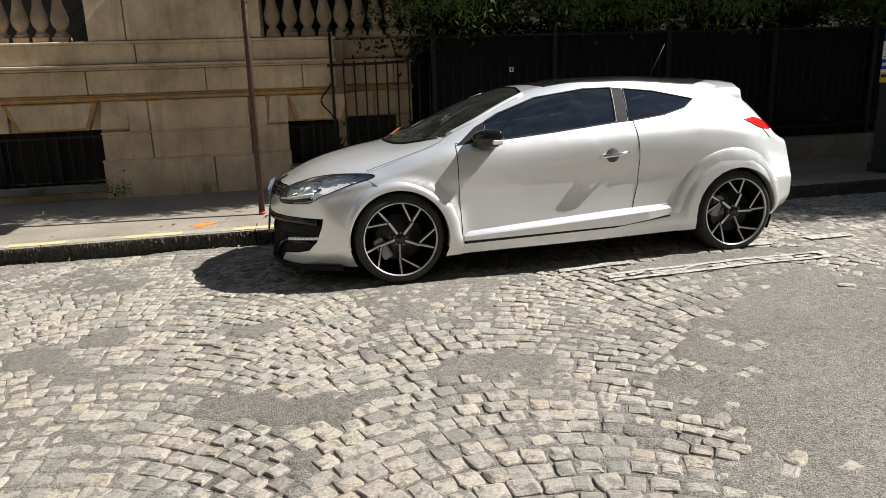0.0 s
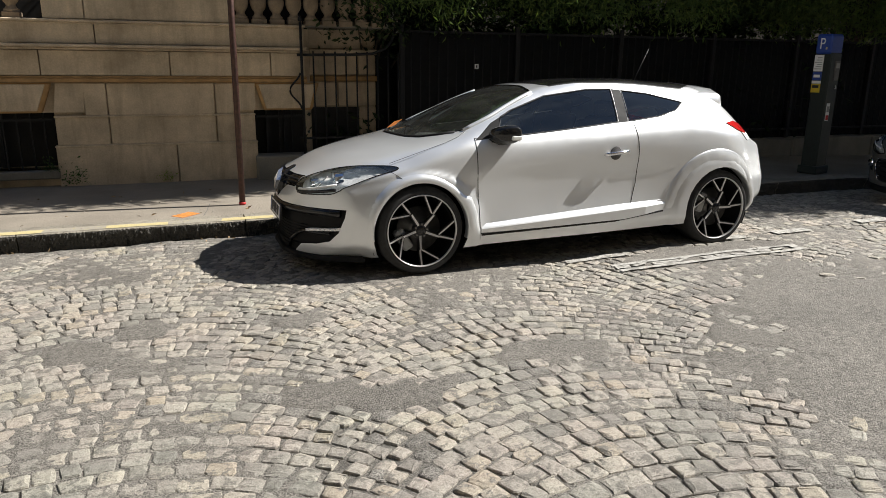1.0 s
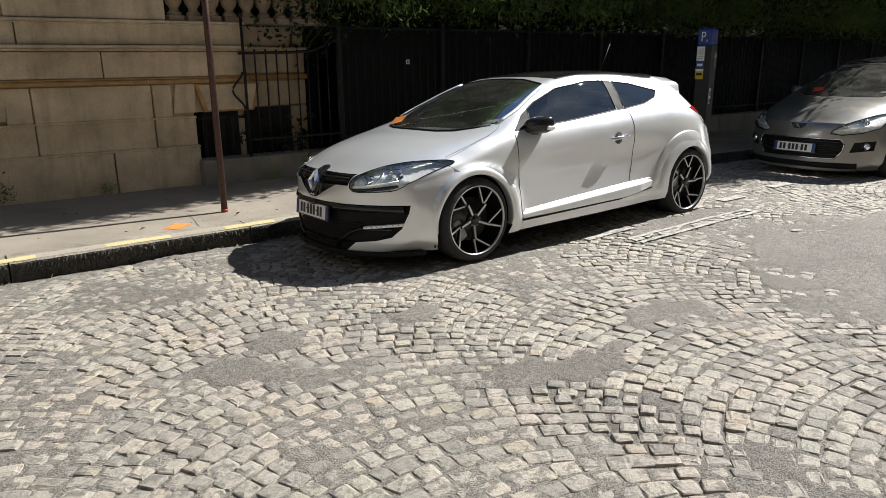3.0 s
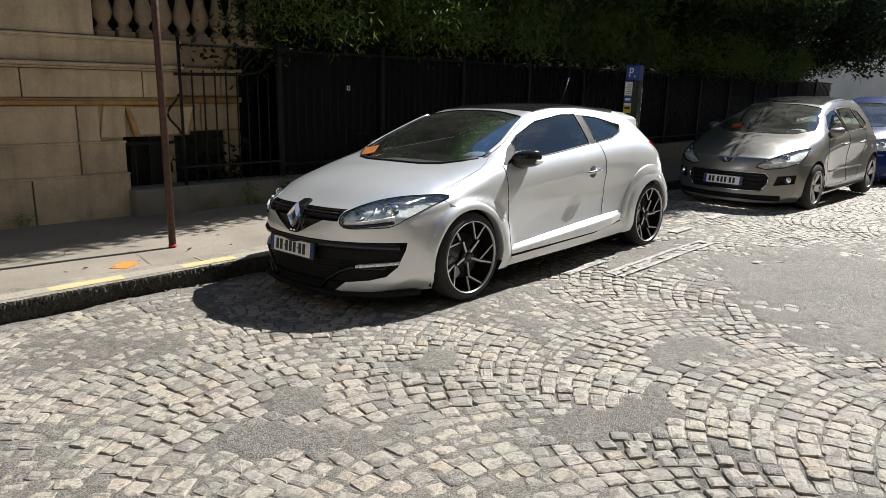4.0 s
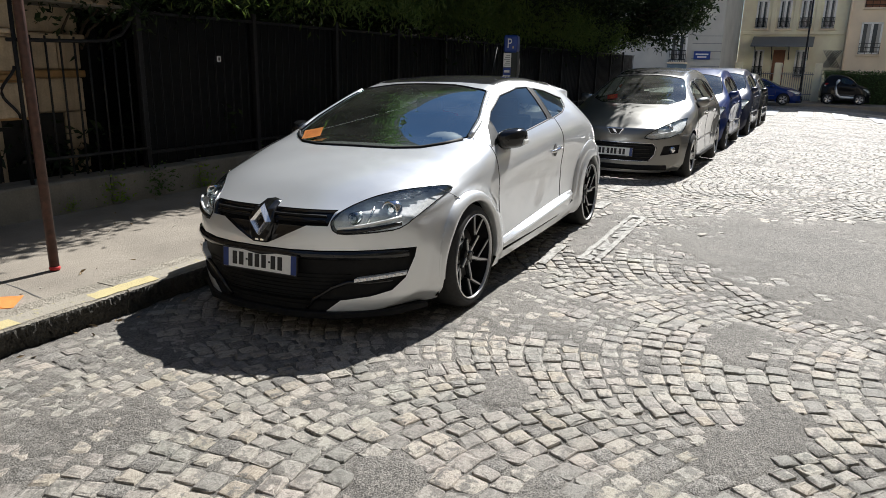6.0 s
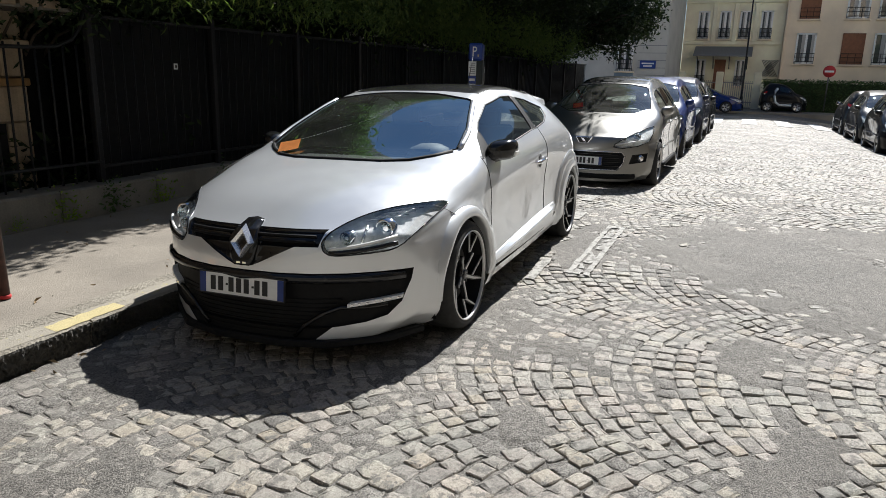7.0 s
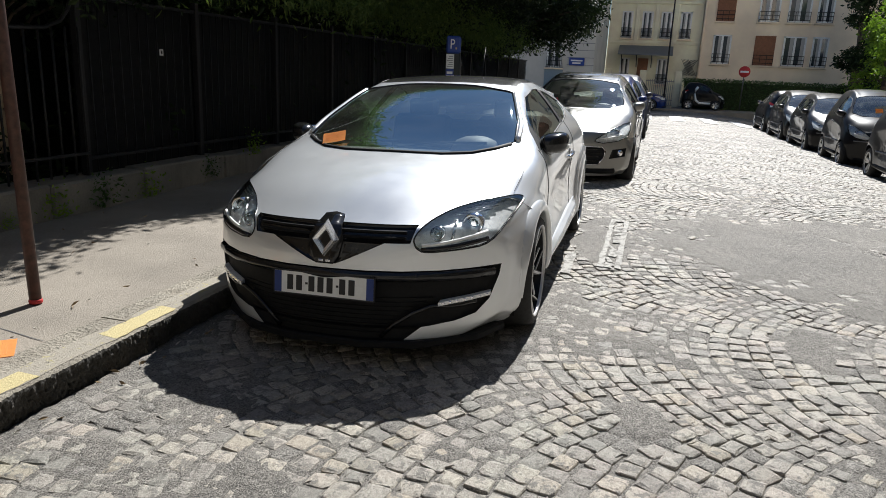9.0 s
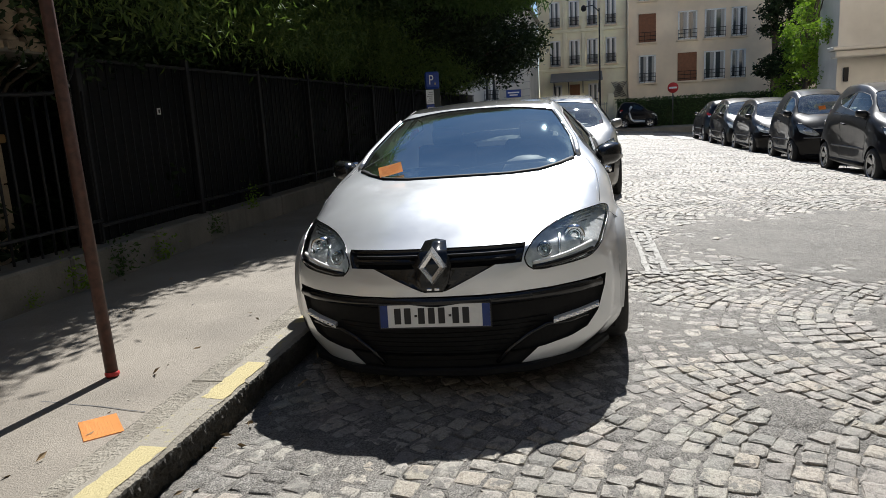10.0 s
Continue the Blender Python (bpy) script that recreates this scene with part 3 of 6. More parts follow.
INTAKE = ((-0.79, 0.485), (0.79, 0.485), (0.782, 0.43), (0.745, 0.315), (0.69, 0.250), (0.60, 0.222), (0.46, 0.203), (-0.46, 0.203), (-0.60, 0.222), (-0.69, 0.250), (-0.745, 0.315), (-0.782, 0.43))
INTAKE_LOW = ((-0.46, 0.204), (0.46, 0.204), (0.27, 0.05), (-0.27, 0.05))


def rounded(poly, times=2):
    """The outline with its corners cut off, again and again."""
    for _ in range(times):
        out = []
        for p, q in zip(poly, poly[1:] + poly[:1]):
            out += [(p[0] * 0.78 + q[0] * 0.22, p[1] * 0.78 + q[1] * 0.22), (p[0] * 0.22 + q[0] * 0.78, p[1] * 0.22 + q[1] * 0.78)]
        poly = tuple(out)
    return poly


def build_car(name, label, paint, m, size=(1, 1, 1), wheel=0.315, style="plain", roof=None, doors=(DOOR_OUT,), windows=(SIDE_WINDOW, QUARTER_WINDOW),
              grille=GRILLE, intake=INTAKE, lamp=LAMP_OUT, plate=(-0.878, 0.40), group="", trim=IRON, step=0.075, mouth=False, inside=True, door_paint=None, cell=None):
    sx, sy, sz = size
    car = thing(name, label, "car", m, group)
    bm = shell(sx, sy, sz, step, 0.0 if style == "sport" else 0.085, 1.0 if style == "sport" else 0.3)
    skin = BVHTree.FromBMesh(bm)

    def nose(y, z, out=0.0):
        """The point of the nose at that width and height."""
        hit = skin.ray_cast(Vector((-3, y * sy, z * sz)), Vector((1, 0, 0)))
        return (hit[0].x if hit[0] else -0.8 * sx) - out, y * sy, z * sz

    def sc(poly, axis):
        a, b = {"x": (sy, sz), "y": (sx, sz), "z": (sx, sy)}[axis]
        return [(p[0] * a, p[1] * b) for p in poly]
    hubs = (0.0, 2.636 * sx)
    hz = wheel - 0.005
    for hx in hubs:
        for sg in (-1, 1):
            bmesh.ops.delete(bm, geom=carve(bm, circle(hx, hz, wheel + (0.034 if style == "sport" else 0.042)), "y", lambda c, n, s=sg: c.y * s > 0.4 and n.y * s > 0.1), context="FACES")
    for sg, side in ((-1, "near"), (1, "far")):
        for w in windows:
            g = lift(bm, carve(bm, sc(w, "y"), "y", lambda c, n, s=sg: c.y * s > 0.3 and c.z > 0.8 * sz and n.y * s > 0.15), -0.004)
            loops = outline(g)
            ob = part("side_window", g, GLASS, car, "dark tinted glass", True)
            ob.visible_shadow = False
            seams(loops, 0.0075, trim, ob, "window_seal")
    for sg in (-1, 1) if style == "sport" else ():
        for nm, poly, mt in (("mirror_panel", ((0.44, 0.942), (0.60, 1.058), (0.70, 1.104), (0.632, 0.962)), MATT_BLACK), ("door_pillar", ((1.722, 1.298), (1.803, 1.288), (1.757, 1.052), (1.672, 1.05)), MATT_BLACK)):
            g = lift(bm, carve(bm, poly, "y", lambda c, n, s=sg: c.y * s > 0.3 and n.y * s > 0.1), 0.001)
            part(nm, g, mt, car, "", True) if len(g.faces) else g.free()
    g = lift(bm, carve(bm, sc(SCREEN_OUT, "z"), "z", lambda c, n: c.z > 0.85 * sz and n.z > 0.3), -0.003)
    loops = outline(g)
    ob = part("windscreen", g, SCREEN if style == "sport" else SCREEN_PLAIN, car, "raked windscreen glass", True)
    ob.visible_shadow = False
    seams(loops, 0.008, GLOSS_BLACK, ob, "screen_seal")
    if style == "sport":
        foot = []
        for x, y in ((0.345, -0.655), (0.24, -0.57), (0.145, -0.46), (0.085, -0.3), (0.07, -0.15), (0.068, 0.0), (0.07, 0.15), (0.085, 0.3), (0.145, 0.46), (0.24, 0.57), (0.345, 0.655)):
            hit = skin.ray_cast(Vector((x, y, 3)), Vector((0, 0, -1)))
            foot.append(hit[0] + Vector((0, 0, -0.006)))
        part("cowl", tube(foot, 0.017, 8), MATT_BLACK, car, "black cowl strip below the windscreen", True)
    g = lift(bm, carve(bm, [(-0.50 * sy, 1.19 * sz), (0.50 * sy, 1.19 * sz), (0.52 * sy, 1.02 * sz), (-0.52 * sy, 1.02 * sz)], "x", lambda c, n: c.x > 2.7 * sx and n.x > 0.1), -0.003)
    part("rear_window", g, GLASS, car, "", True).visible_shadow = False
    if roof:
        g = lift(bm, carve(bm, sc(ROOF_OUT, "z"), "z", lambda c, n: c.z > 1.1 * sz), 0.0)
        loops = outline(g)
        ob = part("roof_panel", g, roof, car, "gloss black roof", True)
        seams(loops, 0.004, INK, ob, "roof_seam")
    for sg in (-1, 1):
        g = lift(bm, carve(bm, sc([(p[0] * sg, p[1]) for p in lamp], "x"), "x", lambda c, n, s=sg: c.x < 0.1 and c.y * s > 0), 0.002)
        loops = outline(g)
        inner = g.copy()
        ob = part("headlight", g, LENS if style == "sport" else LENS_PLAIN, car, "clear headlight with a black bezel", True)
        ob.visible_shadow = False
        seams(loops, 0.0035 if style == "sport" else 0.006, GLOSS_BLACK, ob, "lamp_seal")
        for v in inner.verts:
            v.co += Vector((0.05, -0.014 * sg, -0.004)) if style == "sport" else Vector((0.03, -0.008 * sg, 0.0))
        part("lamp_bowl", inner, LAMP_BLACK if style == "sport" else LAMP_SILVER, ob, "", True)
        for yy, zz, xx, rr in ((0.645, 0.680, 0.045, 0.052), (0.505, 0.648, 0.04, 0.036)):
            at = Vector(nose(yy * sg, zz, -xx))
            ring = lathe(((rr, 0.055), (rr, 0.0), (rr - 0.009, -0.004), (rr - 0.016, 0.012), (rr * 0.55, 0.03)), 24, "x", None, at)
            part("reflector", ring, CHROME, ob, "", True)
            part("bulb_lens", lathe(((rr * 0.58, 0.032), (rr * 0.5, 0.008), (rr * 0.3, -0.004), (0.001, -0.008)), 20, "x", None, at), CHROME if style != "sport" else LENS, ob, "", True)
        low = [nose((0.455 + 0.054 * k) * sg, 0.606 + 0.003 * k + 0.0014 * k * k, 0.001) for k in range(6)]
        part("light_strip", tube(low, 0.008, 8), PLATE_W, ob, "white light strip", True)
        if style == "sport":
            under = [nose((0.455 + 0.055 * k) * sg, 0.586 + 0.002 * k + 0.0010 * k * k, 0.001) for k in range(6)]
            part("lower_bezel", tube(under, 0.012, 8), GLOSS_BLACK, ob, "", True)
            for k in range(4):
                rib = [nose((0.56 + 0.02 * k + 0.05 * q) * sg, 0.722 + 0.012 * k + 0.004 * q, -0.03) for q in range(4)]
                part("bowl_rib", tube(rib, 0.0035, 6), CHROME, ob, "", True)
            part("bowl_post", tube([nose(0.575 * sg, 0.615, -0.03), nose(0.575 * sg, 0.70, -0.03)], 0.008, 6), CHROME, ob, "", True)
    if style == "sport":
        g = lift(bm, carve(bm, [(0.0, 0.725), (0.05, 0.718), (0.088, 0.628), (0.07, 0.545), (0.045, 0.506), (-0.045, 0.506), (-0.07, 0.545), (-0.088, 0.628), (-0.05, 0.718)], "x", lambda c, n: c.x < -0.5), 0.006)
        part("badge_shield", rim_of(g, 0.012), GLOSS_BLACK, car, "", True)
    for i, poly in enumerate(grille):
        fs = carve(bm, sc(poly, "x"), "x", lambda c, n: c.x < -0.3 * sx and n.x < 0.2)
        if fs:
            part("grille", rim_of(lift(bm, fs, -0.018), -0.018), GLOSS_BLACK if style == "sport" else MATT_BLACK, car, "black upper grille", True)
    if intake:
        fs = carve(bm, sc(intake, "x"), "x", lambda c, n: c.x < -0.2 * sx and n.x < 0.25)
        part("lower_intake", rim_of(lift(bm, fs, -0.02), -0.02), MATT_BLACK, car, "black lower bumper intake", True)
        fs = carve(bm, sc(INTAKE_LOW, "x"), "x", lambda c, n: c.x < -0.2 * sx and n.x < 0.25)
        if fs:
            part("lower_intake", rim_of(lift(bm, fs, -0.02), -0.02), MATT_BLACK, car, "black lower bumper intake", True)
    for sg in (-1, 1):
        for i, poly in enumerate(doors):
            fs = carve(bm, sc(poly, "y"), "y", lambda c, n, s=sg: c.y * s > 0.3 and n.y * s > 0.05)
            g = lift(bm, fs, 0.0)
            loops = outline(g)
            ob = part("door", g, door_paint or paint, car, "", True)
            seams(loops, 0.0032, INK, ob, "door_gap")
            hx = (max(p[0] for p in poly) - 0.20) * sx
            hb = tube([(hx - 0.115, sg * 0.872 * sy, 0.806 * sz), (hx - 0.092, sg * 0.902 * sy, 0.810 * sz), (hx, sg * 0.908 * sy, 0.819 * sz), (hx + 0.082, sg * 0.904 * sy, 0.826 * sz), (hx + 0.108, sg * 0.872 * sy, 0.828 * sz)], 0.0135, 8)
            part("handle", hb, CHROME if style == "sport" else paint, ob, "", True)
            part("handle_cup", lathe(((0.052, 0.004 * sg), (0.047, 0.006 * sg), (0.001, 0.007 * sg)), 20, "y", None, (hx - 0.02, sg * (0.8835 if style == "sport" else 0.868) * sy, 0.815 * sz)), DASH, ob, "", True)
        for nm, poly, mt in (("tail_light", [(2.72, 1.02), (2.85, 1.03), (3.02, 0.985), (3.06, 0.93), (2.96, 0.925), (2.84, 0.962)], RED_LENS), ("reverse_light", [(2.91, 0.936), (3.06, 0.926), (3.05, 0.875), (2.97, 0.872)], PLATE_W)):
            g = carve(bm, sc(poly, "y"), "y", lambda c, n, s=sg: c.y * s > 0.3 and c.x > 2.5 * sx)
            g = lift(bm, g, 0.006)
            part(nm, g, mt, car, "red tail light" if mt == RED_LENS else "clear lamp under the red one", True) if len(g.faces) else g.free()
        mx = 0.62 * sx
        mirror = bmesh.new()
        bmesh.ops.create_uvsphere(mirror, u_segments=24, v_segments=14, radius=1.0)
        for v in mirror.verts:
            c = v.co
            sq = lambda t: math.copysign(abs(t) ** 0.7, t)
            flat = 0.45 if c.x > 0 else 1.0
            v.co = Vector((mx + 0.06 + 0.125 * c.x * flat + 0.04 * sq(c.y) * sg, sg * 0.875 * sy + 0.09 * sq(c.y), (0.982 + 0.012 * c.y * sg) * sz + 0.068 * sq(c.z) * (1 - 0.25 * max(c.x, 0))))
        ob = part("wing_mirror", mirror, GLOSS_BLACK if style == "sport" else paint, car, "", True)
        part("mirror_stalk", tube([(mx - 0.10, sg * 0.79 * sy, 0.925 * sz), (mx - 0.02, sg * 0.815 * sy, 0.925 * sz), (mx + 0.05, sg * 0.86 * sy, 0.94 * sz)], 0.032, 8), GLOSS_BLACK, ob, "", True)
        part("mirror_glass", box(mx + 0.112, mx + 0.120, sg * 0.875 * sy - 0.07, sg * 0.875 * sy + 0.07, 0.935 * sz, 1.03 * sz, 0.002), CHROME, ob, "", True)
        part("indicator", box(mx + 0.045, mx + 0.125, sg * 0.948 * sy - 0.02, sg * 0.948 * sy + 0.02, 0.945 * sz, 0.978 * sz, 0.008), PLATE_W, ob) if style == "sport" else None
    if style == "sport":
        for sg in (-1, 1):
            rows = []
            for k in range(13):
                u = k / 12
                x, y = 0.40 + 0.62 * u, glide(((0.0, 0.685), (0.3, 0.668), (0.6, 0.615), (1.0, 0.545)), u)[0]
                hit = skin.ray_cast(Vector((x, sg * y, 3)), Vector((0, 0, -1)))
                rows.append(hit[0] + Vector((0, 0, -0.004)))
            part("pillar", tube(rows, 0.020, 8), paint, car, "", True)
            for hx, reach, r_in, proud in ((0.0, ((-12, 0.47), (4, 0.432), (24, 0.436), (33, 0.440), (36, 0.402), (60, 0.397), (90, 0.410), (120, 0.414), (150, 0.405), (188, 0.385)), 0.347, 0.016),
                                           (2.636, ((-8, 0.392), (15, 0.41), (40, 0.44), (65, 0.475), (90, 0.500), (120, 0.528), (145, 0.54), (165, 0.552), (176, 0.562)), 0.350, 0.015)):
                lip, rings = bmesh.new(), []
                steps = 60
                for k in range(steps + 1):
                    a = reach[0][0] + (reach[-1][0] - reach[0][0]) * k / steps
                    ro = float(np.interp(a, [q[0] for q in reach], [q[1] for q in reach]))
                    fade = min(1, (a - reach[0][0]) / 14 + 0.15, (reach[-1][0] - a) / (50 if hx < 1 else 8) + (0.05 if hx < 1 else 0.3))

                    def skin_y(r):
                        hit = skin.ray_cast(Vector((hx + r * math.cos(radians(a)), sg * 2.0, hz + r * math.sin(radians(a)))), Vector((0, -sg, 0)))
                        return abs(hit[0].y) if hit[0] is not None and abs(hit[0].y) > 0.5 else None
                    y0 = skin_y(ro) or 0.88
                    y1 = max(y0, skin_y(ro - 0.05) or y0)
                    w = ro - r_in
                    prof = ((ro + 0.002, y0 - 0.006), (ro, y0 + 0.0015), (ro - 0.008, y0 + (0.6 if hx < 1 else 0.08 + 0.52 * min(max((a - 75) / 60, 0), 1)) * proud * fade), (ro - min(0.03, 0.4 * w), y1 + 0.9 * proud * fade), (r_in + 0.010, y1 + proud * fade), (r_in + 0.002, y1 + (proud - 0.004) * fade), (r_in, y1 - 0.008), (r_in + 0.003, y1 - 0.06))
                    rings.append([lip.verts.new((hx + r * math.cos(radians(a)), sg * y, hz + r * math.sin(radians(a)))) for r, y in prof])
                for a, b in zip(rings, rings[1:]):
                    for q in range(len(a) - 1):
                        lip.faces.new((a[q], a[q + 1], b[q + 1], b[q]))
                bmesh.ops.recalc_face_normals(lip, faces=lip.faces[:])
                part("wheel_arch", lip, paint, car, "flared white wheel arch", True)
            skirt = bmesh.new()
            rings = []
            for k in range(17):
                u = k / 16
                x, end = 0.455 + 1.63 * u, min(1, (1 - u) * 6 + 0.25)
                up, dn, out = 0.335 + 0.092 * u, 0.268 + 0.028 * u + 0.05 * max(0, u - 0.75) * 4 * 0.9, 0.896 + 0.038 * end * min(1, u * 1.2 + 0.6)
                ring = [(0.875, up + 0.012), (0.897, up), (out - 0.006, up - 0.022), (out, up - 0.032), (out - 0.006, dn + 0.006), (0.86, dn)]
                rings.append([skirt.verts.new((x, sg * a, b)) for a, b in ring])
            for a, b in zip(rings, rings[1:]):
                for q in range(5):
                    skirt.faces.new((a[q], a[q + 1], b[q + 1], b[q]))
            skirt.faces.new(rings[-1])
            skirt.faces.new(rings[0][::-1])
            part("side_skirt", skirt, paint, car, "sharp-edged white side skirt")
            part("skirt_trim", tube([(0.46, sg * 0.905, 0.258), (1.0, sg * 0.915, 0.272), (1.6, sg * 0.915, 0.285), (2.07, sg * 0.903, 0.335)], 0.008, 6), GLOSS_BLACK, car, "", True)
            bars = bmesh.new()
            top = [nose(sg * (0.535 + 0.0305 * k), 0.318 + 0.0035 * k, 0.004) for k in range(8)]
            rings = [[bars.verts.new(Vector(q) + Vector((dx, 0, dz))) for dx, dz in ((0.03, 0.012), (-0.010, 0.009), (-0.010, -0.009), (0.03, -0.012))] for q in top]
            for a, b in zip(rings, rings[1:]):
                for q in range(4):
                    bars.faces.new((a[q], a[(q + 1) % 4], b[(q + 1) % 4], b[q]))
            bars.faces.new(rings[0]), bars.faces.new(rings[-1])
            part("day_light", bars, LAMP_SILVER, car, "silvery daytime light strip")
            ridge = [nose(sg * y, z, dx) for y, z, dx in ((0.27, 0.150, -0.012), (0.33, 0.215, -0.004), (0.42, 0.275, 0.0), (0.50, 0.308, 0.002), (0.60, 0.302, 0.0), (0.69, 0.308, -0.004))]
            part("pod_edge", tube(ridge, 0.011, 8), GLOSS_BLACK, car, "", True)
            for k in range(7):
                at = nose(sg * (0.552 + 0.0305 * k), 0.320 + 0.0035 * k, 0.0145)
                part("light_cell", box(at[0] - 0.002, at[0] + 0.012, at[1] - 0.009, at[1] + 0.009, at[2] - 0.005, at[2] + 0.005, 0.002), CHROME, car)
            gap = []
            for k in range(7):
                u = k / 6
                hit = skin.ray_cast(Vector((-0.27 + 0.17 * u + 0.02 * math.sin(math.pi * u), sg * 2.0, 0.775 - 0.115 * u)), Vector((0, -sg, 0)))
                if hit[0] is not None:
                    gap.append(hit[0])
            if len(gap) > 2:
                part("bumper_seam", tube(gap, 0.0022, 5), INK, car, "", True)
            part("bonnet_gap", tube([(-0.20, sg * 0.782, 0.798), (0.0, sg * 0.79, 0.862), (0.22, sg * 0.779, 0.928), (0.33, sg * 0.748, 0.966), (0.405, sg * 0.712, 1.006)], 0.0016, 5), INK, car, "", True)
        # faceted bright diamond on the shield
        badge = bmesh.new()
        o = [(0, 0.090), (0.070, 0.0), (0, -0.090), (-0.070, 0.0)]
        rows = [[badge.verts.new((nose(0, 0.60)[0] + max(0, 0.022 + zz * ss) * 0.4 - dd, yy * ss, 0.622 + zz * ss)) for yy, zz in o] for ss, dd in ((1.0, 0.008), (0.78, 0.036), (0.50, 0.022), (0.46, 0.004))]
        for a, b in zip(rows, rows[1:]):
            for q in range(4):
                badge.faces.new((a[q], a[(q + 1) % 4], b[(q + 1) % 4], b[q]))
        part("diamond_badge", badge, plain("bright_badge_metal", (0.88, 0.88, 0.89), 0.22, 0.8, 0.04), car, "bright faceted diamond badge")
        for y in (-0.018, 0.018):
            part("badge_bar", box(nose(0, 0.519)[0] - 0.010, nose(0, 0.519)[0] + 0.01, y - 0.012, y + 0.012, 0.514, 0.526, 0.002), CHROME, car)
        for k in range(9):
            part("intake_slat", tube([nose(y * (0.62 + 0.06 * k), 0.17 + 0.022 * k, -0.014) for y in (-0.46, -0.3, -0.15, 0.0, 0.15, 0.3, 0.46)], 0.004, 5), MATT_BLACK, car, "", True)
        part("gloss_band", tube([nose(y, 0.455, -0.006) for y in (-0.755, -0.66, -0.55, -0.42, -0.28, -0.14, 0.0, 0.14, 0.28, 0.42, 0.55, 0.66, 0.755)], 0.026, 10), GLOSS_BLACK, car, "", True)
        part("splitter", prism([(-0.895, -0.2), (-0.895, 0.2), (-0.83, 0.45), (-0.62, 0.70), (-0.4, 0.80), (-0.4, -0.80), (-0.62, -0.70), (-0.83, -0.45)], "z", 0.10, 0.138, 0.008), MATT_BLACK, car, "black front splitter")
        for k in (1, 2):
            part("grille_bar", tube([nose(y, 0.612 + 0.026 * k, -0.012) for y in (-0.38, -0.25, -0.12, 0.12, 0.25, 0.38)], 0.007, 6), MATT_BLACK, car, "", True)
        # roof spoiler, aerial
        wing = bmesh.new()
        rows = []
        for y in (-0.585, -0.55, -0.4, -0.2, 0.0, 0.2, 0.4, 0.55, 0.585):
            q = (abs(y) / 0.6) ** 4
            zc = 1.296 - 0.055 * (abs(y) / 0.6) ** 2.2
            rows.append([wing.verts.new((a - 0.10 * q, y, zc + b - 0.03 * q)) for a, b in ((2.50, 0.025), (2.64, 0.037), (2.80, 0.036), (2.905, 0.028), (2.93, 0.016), (2.95, -0.075), (2.86, -0.17), (2.50, -0.15))])
        for a, b in zip(rows, rows[1:]):
            for q in range(8):
                wing.faces.new((a[q], a[(q + 1) % 8], b[(q + 1) % 8], b[q]))
        wing.faces.new(rows[0]), wing.faces.new(rows[-1][::-1])
        bmesh.ops.recalc_face_normals(wing, faces=wing.faces[:])
        part("roof_spoiler", wing, paint, car, "", True)
        part("aerial", tube([(2.36, 0, 1.36), (2.40, 0, 1.45), (2.50, 0, 1.64)], 0.0045, 6, None, False, 0.5), INK, car, "", True)
        part("rear_diffuser", box(2.9, 3.2, -0.5, 0.5, 0.20, 0.33, 0.04), MATT_BLACK, car)
    if mouth:
        fs = carve(bm, sc(((-0.50, 0.50), (0.50, 0.50), (0.545, 0.45), (0.53, 0.36), (0.46, 0.27), (-0.46, 0.27), (-0.53, 0.36), (-0.545, 0.45)), "x"), "x", lambda c, n: c.x < -0.3 * sx and n.x < 0.2)
        g = lift(bm, fs, -0.015)
        loops = outline(g)
        ob = part("grille", rim_of(g, -0.02), MATT_BLACK, car, "wide black mouth grille with a chrome rim", True)
        seams([[p + Vector((-0.012, 0, 0)) for p in q] for q in loops], 0.009, CHROME, ob, "chrome_rim")
        for z in (0.32, 0.37, 0.42, 0.465):
            part("slat", tube([nose(y, z, -0.004) for y in (-0.48, -0.3, -0.15, 0, 0.15, 0.3, 0.48)], 0.008, 6), GLOSS_BLACK, ob, "", True)
        at = nose(0, 0.635)
        part("badge_shield", prism([(-0.12, 0.68 * sz), (0.12, 0.68 * sz), (0.065, 0.595 * sz), (-0.065, 0.595 * sz)], "x", at[0] - 0.012, at[0] + 0.05, 0.008), CHROME, car)
        part("badge_field", prism([(-0.098, 0.671 * sz), (0.098, 0.671 * sz), (0.053, 0.604 * sz), (-0.053, 0.604 * sz)], "x", at[0] - 0.016, at[0] + 0.02, 0.003), INK, car)
        part("badge_mark", prism([(-0.03, 0.615 * sz), (0.0, 0.66 * sz), (0.035, 0.665 * sz), (0.01, 0.63 * sz)], "x", at[0] - 0.020, at[0] + 0.0), CHROME, car)
        for sg in (-1, 1):
            fs = carve(bm, sc([(a * sg, b) for a, b in ((0.625, 0.465), (0.80, 0.485), (0.79, 0.375), (0.59, 0.345))], "x"), "x", lambda c, n, s=sg: c.x < 0 and c.y * s > 0 and n.x < 0.3)
            if fs:
                fog = part("fog_recess", rim_of(lift(bm, fs, -0.02), -0.02), MATT_BLACK, car, "", True)
                part("fog_light", lathe(((0.045, 0.05), (0.045, 0.0), (0.036, -0.008), (0.001, -0.014)), 18, "x", None, Vector(nose(0.715 * sg, 0.42, -0.006))), CHROME, fog, "", True)
            part("door_strip", tube([(x * sx, sg * glide(WAIST, x)[0] * sy, 0.475 * sz) for x in (0.5, 0.9, 1.3, 1.7, 2.05)], 0.013, 6), paint, car, "", True)
            part("bumper_seam", tube([(0.42 * sx - 0.6 * sx, sg * 0.915 * sy, 0.60 * sz), (-0.34 * sx, sg * 0.88 * sy, 0.615 * sz)], 0.003, 5), INK, car)
